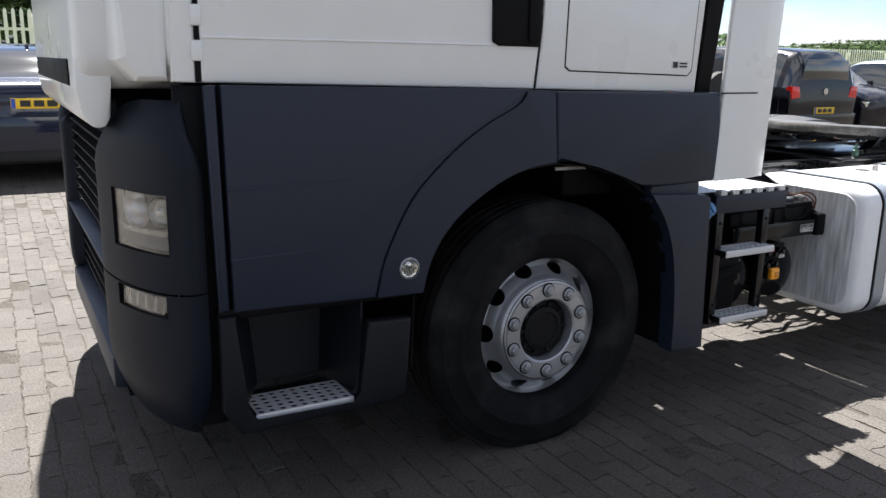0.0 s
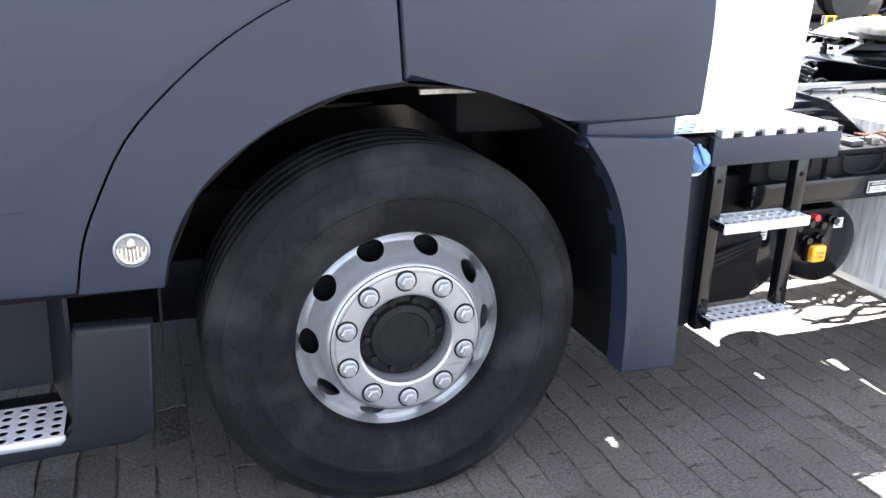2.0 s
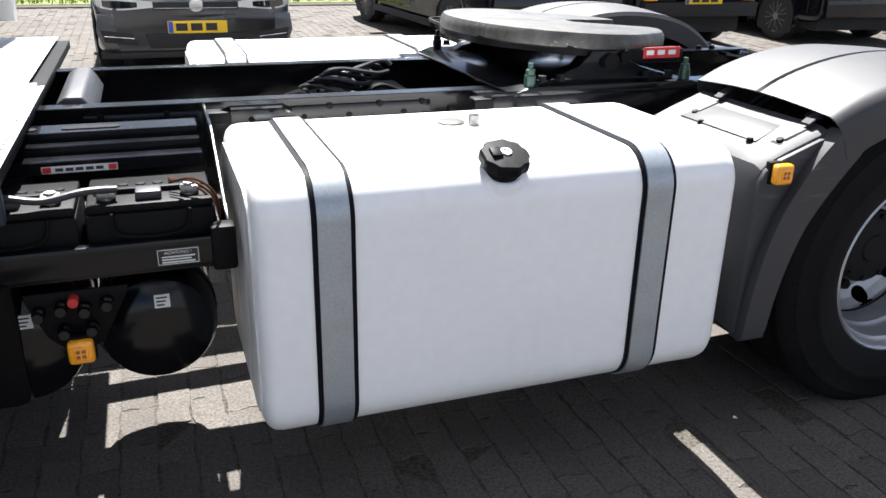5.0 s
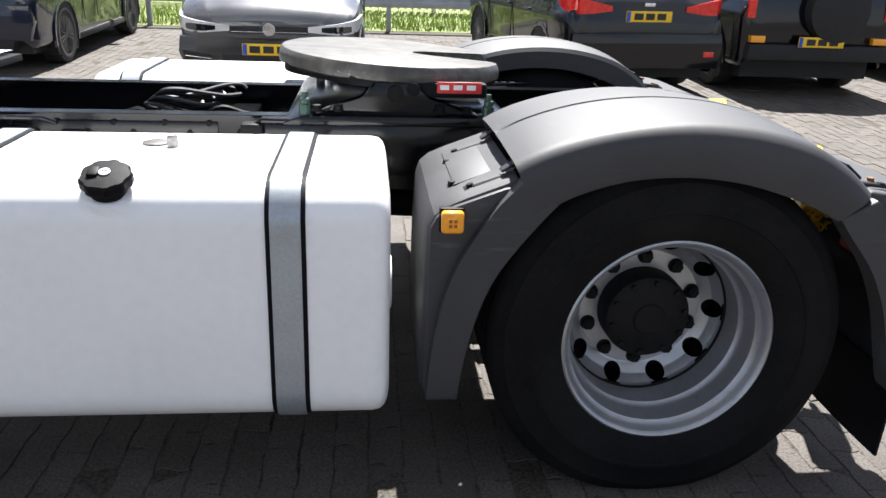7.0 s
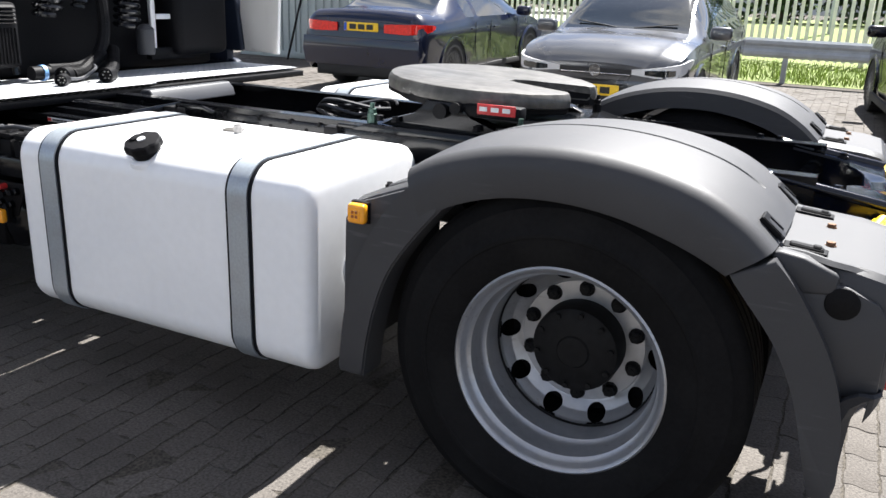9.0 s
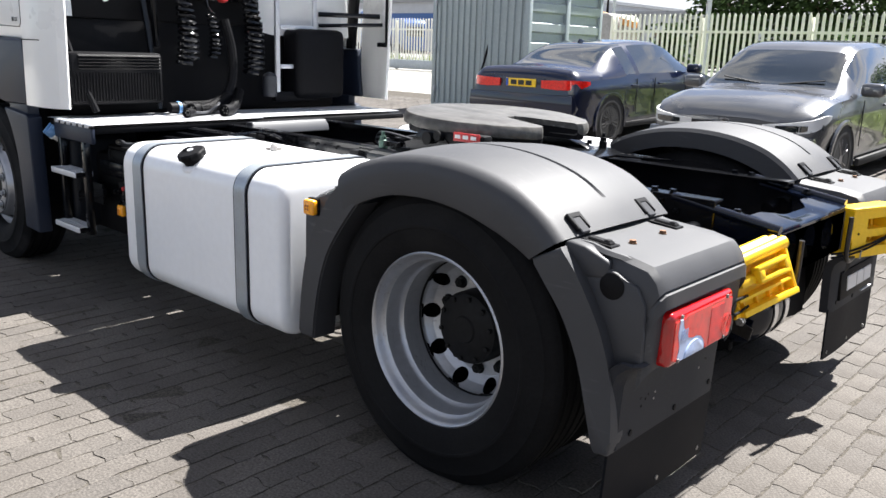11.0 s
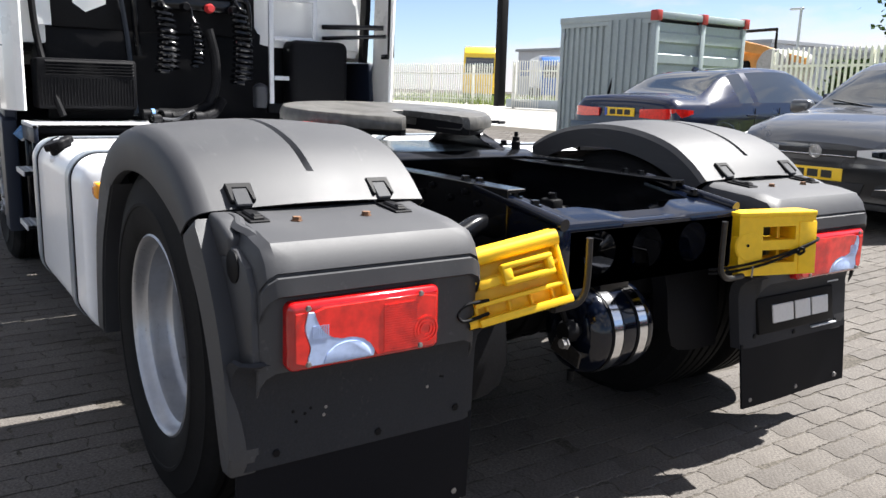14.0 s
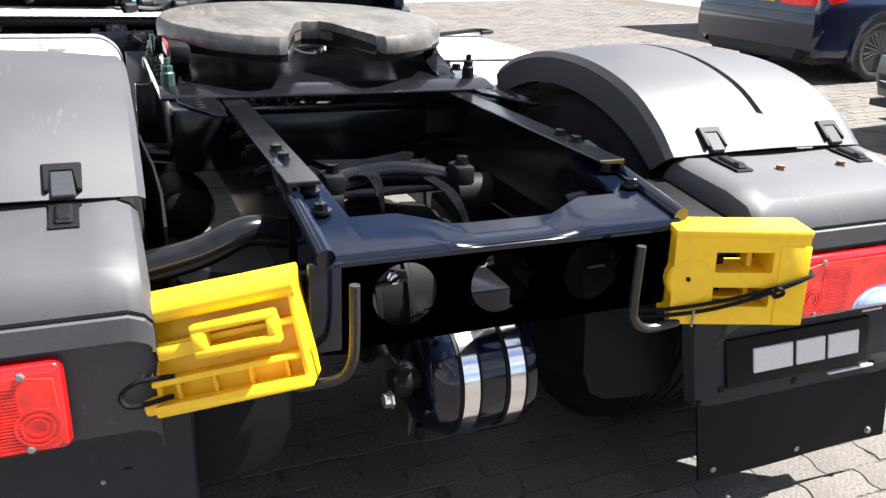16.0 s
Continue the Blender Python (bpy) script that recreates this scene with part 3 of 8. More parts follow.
# added beams, brake chambers and sheets that darken the gaps beside the rails
for s_ in (1, -1):
    g_ = (lambda b: b) if s_ > 0 else mirrored
    part("spring_beam", g_(prism([(3.40, 0.44), (3.70, 0.40), (4.42, 0.40), (4.42, 0.50), (3.75, 0.52), (3.40, 0.56)], "y", 0.74, 0.86, 0.012)), BLACKM, truck)
    part("brake_chamber", g_(lathe([(1e-5, 3.56), (0.06, 3.565), (0.085, 3.58), (0.09, 3.62), (0.09, 3.70), (0.075, 3.74), (0.03, 3.76), (1e-5, 3.76)], 24, (0, 0.79, 0.66), axis="x")), BLACKM, truck, "black brake chamber")
    part("inner_guard", g_(sheet([[(x, 0.705 + 0.01 * math.sin(x * 5), z) for z in (0.52, 0.62, 0.74, 0.86)] for x in (3.50, 3.7, 3.95, 4.2, 4.42)], 0.006)), BLACKM, truck, "black sheet added to darken the gap inside the tyres")
# inner wings: rounded plastic housings behind the inner tyres
wing = [(4.475, 0.74), (4.50, 0.69), (4.535, 0.57), (4.55, 0.45), (4.55, 0.345)]
for s_ in (1, -1):
    g_ = (lambda b: b) if s_ > 0 else mirrored
    rows = []
    for y, cut in ((0.64, 0.0), (0.76, 0.0), (0.84, 0.01), (0.885, 0.035), (0.905, 0.09)):
        rows.append([(x, y, max(z, 0.345 + cut)) for x, z in wing])
    iw = part("inner_wing", g_(sheet(rows, 0.006)), BLACKM, truck, "dark plastic inner wing behind the tyres")
    part("wing_rim", g_(sheet([[(x, 0.905, max(z, 0.435)), (x - 0.06, 0.912, max(z, 0.435))] for x, z in wing], 0.005)), BLACKM, iw)
# ---- rear fenders ----
OUT = [(3.27, 0.33), (3.262, 0.56), (3.285, 0.76), (3.36, 0.905), (3.46, 0.985), (3.585, 1.05), (3.75, 1.095), (3.93, 1.112), (4.11, 1.10), (4.27, 1.06), (4.38, 1.00), (4.455, 0.935)]
INN = [(3.355, 0.345), (3.36, 0.52), (3.385, 0.66), (3.445, 0.775), (3.52, 0.855), (3.625, 0.925), (3.77, 0.972), (3.93, 0.985), (4.08, 0.97), (4.21, 0.935), (4.30, 0.90), (4.362, 0.868)]


def smooth2(pts, n=4):
    return [(v.x, v.z) for v in curve_pts([(p[0], 0, p[1]) for p in pts], n)]


def fender_bm(i0, i1, y0=0.015, y1=0.665, lip=True, crown=0.018):
    """A stretch of wheel cover: side face down to the lip, rounded shoulder, crowned top."""
    o, i = smooth2(OUT), smooth2(INN)
    rows = []
    for k in range(i0, i1 + 1):
        (ox, oz), (ix, iz) = o[k], i[k]
        dx, dz = ox - ix, oz - iz
        row = [(ix, y0 + 0.028, iz), (ix, y0 + 0.004, iz), (ix + dx * 0.08, y0, iz + dz * 0.08), (ix + dx * 0.55, y0, iz + dz * 0.55)]
        for a in (0.15, 0.4, 0.65, 0.85, 1.0):
            s = math.sin(a * math.pi / 2)
            c = 1 - math.cos(a * math.pi / 2)
            row.append((ix + dx * (0.55 + 0.45 * s), y0 + 0.05 * c, iz + dz * (0.55 + 0.45 * s)))
        L = math.hypot(dx, dz)
        for u in (0.15, 0.3, 0.44, 0.460, 0.464, 0.480, 0.505, 0.56, 0.7, 0.85, 0.95):
            h = crown * math.sin(math.pi * u) - (0.018 if 0.463 <= u < 0.49 and 17 < k < 40 else 0)
            row.append((ox + dx / L * h, y0 + 0.05 + (y1 - y0 - 0.07) * u, oz + dz / L * h))
        row += [(ox, y1 - 0.012, oz), (ox - dx * 0.12, y1, oz - dz * 0.12), (ix + dx * 0.3, y1, iz + dz * 0.3)]
        rows.append(row)
    return sheet(rows, 0.004)


def rear_fender(side):
    def f(bm):
        if side < 0:
            mirrored(bm)
        return bm

    mid = part("rear_fender", f(fender_bm(17, 44)), PLASTIC_REAR, truck, "weathered grey plastic rear wheel cover")
    # front section: flat deck that falls towards the tank, front face, side cheek and arch band
    prof = [(3.500, 0.968), (3.470, 0.955), (3.37, 0.917), (3.315, 0.893), (3.288, 0.870), (3.275, 0.83), (3.268, 0.70), (3.264, 0.37)]
    rows = []
    for y, drop in ((0.052, 0.05), (0.055, 0.028), (0.066, 0.010), (0.09, 0.0), (0.16, 0.0), (0.3, 0.0), (0.45, 0.0), (0.58, 0.0), (0.635, 0.0), (0.655, 0.012), (0.663, 0.045)):
        rows.append([(x + drop * 0.35, y, z - drop * (1.0 if z > 0.85 else 0.3)) for x, z in prof])
    front = part("front_section", f(sheet(rows, 0.004)), PLASTIC_REAR, mid, "grey plastic front section with a sloping deck")
    b_out = smooth2([(3.515, 0.972), (3.454, 0.910), (3.402, 0.836), (3.354, 0.753), (3.320, 0.664), (3.294, 0.54), (3.281, 0.43), (3.274, 0.345)], 3)
    b_in = smooth2([(3.356, 0.345), (3.370, 0.46), (3.398, 0.585), (3.437, 0.69), (3.485, 0.768), (3.55, 0.852), (3.602, 0.912)], 3)
    part("arch_band", f(prism(b_out + b_in, "y", 0.012, 0.075, 0.012, 3, caps_only=True)), PLASTIC_REAR, front)
    part("band_lip", f(sheet([[(x, y, z) for x, z in b_in] for y in (0.02, 0.06, 0.12)], 0.005)), PLASTIC_REAR, front)
    part("side_cheek", f(prism([(3.268, 0.36), (3.277, 0.83), (3.292, 0.862), (3.32, 0.884), (3.47, 0.940), (3.505, 0.945), (3.42, 0.80), (3.34, 0.62), (3.30, 0.36)], "y", 0.046, 0.085, 0.006, 2, caps_only=True)), PLASTIC_REAR, front)
    part("deck_panel", f(prism([(3.345, 0.17), (3.455, 0.19), (3.455, 0.52), (3.345, 0.54)], "z", 0.0, 0.006, 0.004, 2)), PLASTIC_REAR, front).matrix_basis = Matrix.Translation((3.40, 0, 0.9285)) @ Matrix.Rotation(radians(-19), 4, "Y") @ Matrix.Translation((-3.40, 0, 0))
    fall = Matrix.Translation((3.485, 0, 0.958)) @ Matrix.Rotation(radians(180), 4, "Z") @ Matrix.Rotation(radians(19.5), 4, "Y") @ Matrix.Scale(-1, 4, (0, 1, 0))
    over = Matrix.Translation((3.492, 0, 0.981)) @ Matrix.Rotation(radians(180), 4, "Z") @ Matrix.Rotation(radians(34), 4, "Y") @ Matrix.Scale(-1, 4, (0, 1, 0))
    for y in (0.115, 0.515):
        u = prism([(-0.066, y - 0.034), (0.0, y - 0.032), (0.0, y - 0.020), (-0.050, y - 0.020), (-0.050, y + 0.020), (0.0, y + 0.020), (0.0, y + 0.032), (-0.066, y + 0.034)], "z", 0.004, 0.013, 0.003, 1)
        u.transform(over)
        lat = part("latch", f(u), BLACKM, mid, "dark rubber latch")
        u = box(-0.052, 0.03, y - 0.019, y + 0.019, 0.004, 0.011, 0.003, 1)
        u.transform(over)
        part("latch_tongue", f(u), CARRIER, lat)
        u = prism([(0.012, y - 0.026), (0.125, y - 0.023), (0.125, y + 0.023), (0.012, y + 0.026)], "z", -0.004, 0.004, 0.002, 1)
        u.transform(fall)
        lp = part("latch_plate", f(u), BLACKM, front, "black clip plate in a recess")
        u = box(0.018, 0.10, y - 0.016, y + 0.016, 0.002, 0.010, 0.004, 1)
        u.transform(fall)
        part("clip", f(u), PLASTIC_REAR, lp)
        u = lathe([(0.010, 0.004), (0.010, 0.012), (1e-5, 0.013)], 12, (0.105, y, 0), axis="z")
        u.transform(fall)
        part("clip_stud", f(u), BLACKM, lp)
    for x, y in ((3.343, 0.19), (3.352, 0.435)):
        part("bolt", f(bolt(x, y, 0.909, 0.010, 0.012)), BLACKM, front, smooth=0)
    # tail section: stepped cover behind the wheel
    prof = [(4.452, 0.935), (4.48, 0.928), (4.64, 0.915), (4.71, 0.90), (4.738, 0.872), (4.750, 0.840), (4.744, 0.836), (4.745, 0.832), (4.756, 0.829), (4.759, 0.79), (4.742, 0.782), (4.740, 0.70), (4.735, 0.61)]
    rows = []
    ys = [(0.070, 0.06), (0.072, 0.035), (0.084, 0.012), (0.105, 0.0), (0.15, 0), (0.3, 0), (0.45, 0), (0.57, 0), (0.615, 0.0), (0.64, 0.012), (0.652, 0.03), (0.655, 0.06)]
    for y, drop in ys:
        rows.append([(x - drop * 0.5, y, z - drop) for x, z in prof])
    tail = part("tail_section", f(sheet(rows, 0.004)), PLASTIC_REAR, mid, "scuffed grey plastic tail section")
    band = smooth2([(4.365, 0.872), (4.42, 0.805), (4.476, 0.737), (4.516, 0.67), (4.555, 0.58), (4.595, 0.437), (4.621, 0.347)], 3)
    crease = smooth2([(4.665, 0.352), (4.674, 0.40), (4.664, 0.53), (4.643, 0.63), (4.607, 0.72), (4.56, 0.80), (4.515, 0.865), (4.463, 0.922)], 3)
    sidep = band + crease
    part("side_cheek", f(prism(sidep, "y", 0.015, 0.085, 0.010, 3, caps_only=True)), PLASTIC_REAR, tail)
    part("box_side", f(prism([(4.42, 0.83), (4.47, 0.90), (4.62, 0.875), (4.69, 0.845), (4.718, 0.80), (4.722, 0.622), (4.64, 0.605), (4.53, 0.70)], "y", 0.056, 0.095, 0.006, 2, caps_only=True)), PLASTIC_REAR, tail)
    part("joint_ledge", f(prism([(4.445, 0.925), (4.463, 0.938), (4.52, 0.930), (4.60, 0.90), (4.60, 0.85), (4.52, 0.84)], "y", 0.052, 0.10, 0.012, 3)), PLASTIC_REAR, tail)
    # latches: a dark frame let into the cover, a shade-dark tongue over the joint, a clip in a dark recess
    tilt = Matrix.Translation((4.452, 0, 0.946)) @ Matrix.Rotation(radians(39), 4, "Y")
    for y in (0.14, 0.53):
        u = prism([(-0.062, y - 0.034), (0.0, y - 0.032), (0.0, y - 0.022), (-0.048, y - 0.022), (-0.048, y + 0.022), (0.0, y + 0.022), (0.0, y + 0.032), (-0.062, y + 0.034)], "z", 0.004, 0.019, 0.003, 1)
        u.transform(tilt)
        lat = part("latch", f(u), BLACKM, mid, "dark rubber latch")
        u = box(-0.05, 0.012, y - 0.021, y + 0.021, 0.004, 0.016, 0.003, 1)
        u.transform(tilt)
        part("latch_tongue", f(u), CARRIER, lat)
        flat = Matrix.Translation((4.468, 0, 0.933)) @ Matrix.Rotation(radians(5.5), 4, "Y")
        u = prism([(0.0, y - 0.030), (0.012, y - 0.023), (0.10, y - 0.025), (0.10, y + 0.025), (0.012, y + 0.023), (0.0, y + 0.030)], "z", -0.006, 0.003, 0.002, 1)
        u.transform(flat)
        lp = part("latch_plate", f(u), BLACKM, tail, "black clip plate in a scuffed recess")
        u = box(0.012, 0.09, y - 0.015, y + 0.015, 0.001, 0.010, 0.004, 1)
        u.transform(flat)
        part("clip", f(u), BLACKM, lp)
        u = box(0.064, 0.084, y - 0.011, y + 0.011, 0.008, 0.014, 0.003, 1)
        u.transform(flat)
        part("clip_end", f(u), BLACKM, lp)
        u = sheet([[(-0.004, y + d, 0.004), (0.02, y + d * 1.0, 0.016 if abs(d) < 0.04 else 0.004), (0.06, y + d * 0.95, 0.004)] for d in (-0.062, -0.045, 0.045, 0.062)], 0.003)
        u.transform(Matrix.Translation((4.466, 0, 0.922)) @ Matrix.Rotation(radians(5.5), 4, "Y"))
        part("latch_boss", f(u), PLASTIC_REAR, tail)
    for x, y in ((4.57, 0.23), (4.565, 0.42)):
        part("bolt", f(bolt(x, y, 0.92, 0.011, 0.011)), RUST, tail, smooth=0)
    if side > 0:
        part("corner_fold", sheet([[(4.47 + 0.20 * q / 8, 0.094 + 0.010 * math.sin(q * 1.1) + d, 0.930 - 0.012 * q / 8 - 0.022 * (q / 8) ** 3 + h) for d, h in ((-0.014, -0.006), (-0.004, 0.004), (0.006, 0.004), (0.018, -0.004))] for q in range(9)], 0.002), PLASTIC_REAR, tail)
        part("hole_plug", lathe([(1e-5, -0.006), (0.034, -0.006), (0.038, -0.004), (0.038, 0.01)], 24, (4.615, 0.057, 0.835)), BLACKM, tail)
    # tail lamp
    lx = 4.75
    lamp = part("tail_light", f(box(lx - 0.06, lx + 0.022, 0.12, 0.515, 0.616, 0.776, 0.018, 4)), DEEPRED, tail, "red tail light with a pale reversing lens")
    # bright red field inside the darker rim, right of the wavy pale window
    field = [(0.205, 0.760), (0.452, 0.760), (0.500, 0.752), (0.505, 0.640), (0.495, 0.628), (0.338, 0.628)]
    edge = smooth2([(0.333, 0.640), (0.312, 0.668), (0.275, 0.682), (0.235, 0.684), (0.205, 0.702), (0.188, 0.728), (0.180, 0.752)], 4)
    part("red_lens", f(prism(field + edge, "x", lx + 0.018, lx + 0.0255, 0.002, 1)), REDLENS, lamp)
    rim_l = smooth2([(0.166, 0.752), (0.158, 0.715), (0.166, 0.69), (0.172, 0.665), (0.164, 0.645), (0.172, 0.628)], 4)
    part("reversing_lens", f(prism(rim_l + [(0.33, 0.628)] + edge, "x", lx + 0.018, lx + 0.0250, 0.002, 1)), PALELENS, lamp, "pale translucent reversing lens")
    part("red_strip", f(prism([(0.136, 0.752), (0.160, 0.752)] + [(q[0] - 0.004, q[1]) for q in rim_l[1:]] + [(0.136, 0.640)], "x", lx + 0.018, lx + 0.0250, 0.002, 1)), REDLENS, lamp)
    dome = [(0.262 + 0.060 * math.cos(q * math.pi / 16), 0.630 + 0.044 * math.sin(q * math.pi / 16)) for q in range(17)]
    part("bulb_dome", f(prism(dome, "x", lx + 0.022, lx + 0.0285, 0.004, 2)), PALELENS, lamp)
    for k in range(20):
        z = 0.634 + k * 0.0058
        part("lens_rib", f(box(lx + 0.024, lx + 0.0275, 0.355, 0.448, z, z + 0.0028)), REDLENS, lamp, smooth=0)
    for k in range(9):
        y = 0.176 + k * 0.0045
        part("lens_rib", f(box(lx + 0.024, lx + 0.0262, y, y + 0.002, 0.69, 0.72)), PALELENS, lamp, smooth=0)
    for r_ in (0.034, 0.025, 0.016):
        part("lamp_rim", f(lathe([(r_, 0.0), (r_, 0.003), (r_ - 0.004, 0.003), (r_ - 0.004, 0.0)], 28, (lx + 0.025, 0.470, 0.672), axis="x", closed=True)), REDLENS, lamp)
    for y in (0.165, 0.455):
        for z in (0.634, 0.762):
            part("screw", f(bolt(lx + 0.025, y, z, 0.006, 0.005, "x")), STEEL, lamp, smooth=0)
    # mud flap under its carrier; the far one hangs askew
    skew = 0.0 if side > 0 else -0.24

    def hung(y, z):
        return y + skew * (0.60 - z)

    ys_ = [0.03, 0.036, 0.06, 0.2, 0.35, 0.5, 0.66, 0.694, 0.70]
    wrap_ = [0.045, 0.016, 0.0, 0.0, 0.0, 0.0, 0.0, 0.012, 0.04]
    car_x = ((0.36, 4.662), (0.40, 4.663), (0.48, 4.665), (0.56, 4.669), (0.60, 4.680), (0.625, 4.705), (0.64, 4.728))
    carrier = part("flap_carrier", f(sheet([[(x - d, hung(y, z), z) for z, x in car_x] for y, d in zip(ys_, wrap_)], 0.010)), CARRIER, tail, "grey plastic flap carrier, coloured for its shade")
    flap = part("mud_flap", f(sheet([[(4.655 - 0.012 * (0.375 - z) / 0.25 - 0.004 * math.sin(y * 9), hung(y, z), z) for z in (0.115, 0.2, 0.3, 0.375)] for y in [0.035 + 0.665 * k / 12 for k in range(13)]], 0.008)), RUBBER_FLAP, tail, "black rubber mud flap")
    for y, z in ((0.10, 0.145), (0.37, 0.145), (0.655, 0.145)):
        part("bolt", f(bolt(4.648, hung(y, z), z, 0.009, 0.008, "x")), STEEL, flap, smooth=0)
    for y, z, x in ((0.128, 0.392, 4.668), (0.637, 0.402, 4.668), (0.40, 0.385, 4.668)):
        part("bolt", f(bolt(x, hung(y, z), z, 0.010, 0.008, "x")), BLACKM, carrier, smooth=0)
    for y, z, pale in ((0.255, 0.482, 1), (0.250, 0.463, 1), (0.215, 0.487, 0), (0.17, 0.487, 0), (0.20, 0.476, 0), (0.178, 0.46, 0), (0.545, 0.478, 1), (0.585, 0.500, 0), (0.592, 0.498, 0), (0.625, 0.508, 1)):
        part("rivet" if pale else "hole", f(bolt(4.670, hung(y, z), z, 0.0045, 0.006, "x")), STEEL if pale else BLACKM, carrier, smooth=0)
    return mid


rear_fender(1)
rf = rear_fender(-1)
# maker's plate on the far flap carrier: a dark plate with three bright plain shapes
def askew(pts):
    return [(y + 0.24 * (0.60 - z), z) for y, z in pts]


pl = part("badge_plate", prism(askew([(1.905, 0.405), (2.375, 0.405), (2.375, 0.545), (1.905, 0.545)]), "x", 4.664, 4.686, 0.006), BLACKM, rf)
for y0, w in ((1.985, 0.125), (2.122, 0.095), (2.228, 0.105)):
    part("badge_bar", prism(askew([(y0, 0.442), (y0 + w, 0.442), (y0 + w, 0.512), (y0, 0.512)]), "x", 4.684, 4.691, 0.002, 1), ALU, pl)
for y0, y1, z in ((2.24, 2.40, 0.385), (2.35, 2.42, 0.556)):
    part("bright_line", prism(askew([(y0, z), (y1, z), (y1, z + 0.006), (y0, z + 0.006)]), "x", 4.664, 4.682, 0.001, 1), ALU, pl)
# tubular stays from rail to fender
for s in (1, -1):
    f = lambda p: p if s > 0 else mirror_y(p)
    part("fender_stay", tube(curve_pts(f([(4.44, 0.93, 0.83), (4.46, 0.85, 0.85), (4.48, 0.75, 0.82), (4.50, 0.60, 0.80)]), 6), 0.032, 14), BLACK, truck, "black tubular fender stay")
    part("fender_stay", tube(curve_pts(f([(3.46, 0.95, 0.75), (3.44, 0.8, 0.76), (3.43, 0.6, 0.78)]), 6), 0.03, 12), BLACK, truck)

# ---- fuel tank ----
def rounded(y0, y1, z0, z1, r, n=8):
    out = []
    for cy, cz, a0 in ((y1 - r, z1 - r, 0), (y0 + r, z1 - r, 90), (y0 + r, z0 + r, 180), (y1 - r, z0 + r, 270)):
        out += [(cy + r * math.cos(radians(a0 + 90 * k / n)), cz + r * math.sin(radians(a0 + 90 * k / n))) for k in range(n + 1)]
    return out


def tank_bm(x0, x1, y0, y1, z0, z1, r):
    b = bmesh.new()
    rings = []
    sec = [(0.0, 0.05), (0.004, 0.03), (0.012, 0.014), (0.025, 0.004), (0.045, 0.0)]
    st = [(x0 + a, d) for a, d in sec] + [(x1 - a, d) for a, d in reversed(sec)]
    for x, d in st:
        rings.append([b.verts.new((x, p[0], p[1])) for p in rounded(y0 + d, y1 - d, z0 + d, z1 - d, r - d * 0.6)])
    n = len(rings[0])
    for r0, r1 in zip(rings, rings[1:]):
        for q in range(n):
            b.faces.new((r0[q], r0[(q + 1) % n], r1[(q + 1) % n], r1[q]))
    b.faces.new(rings[0])
    b.faces.new(list(reversed(rings[-1])))
    return b


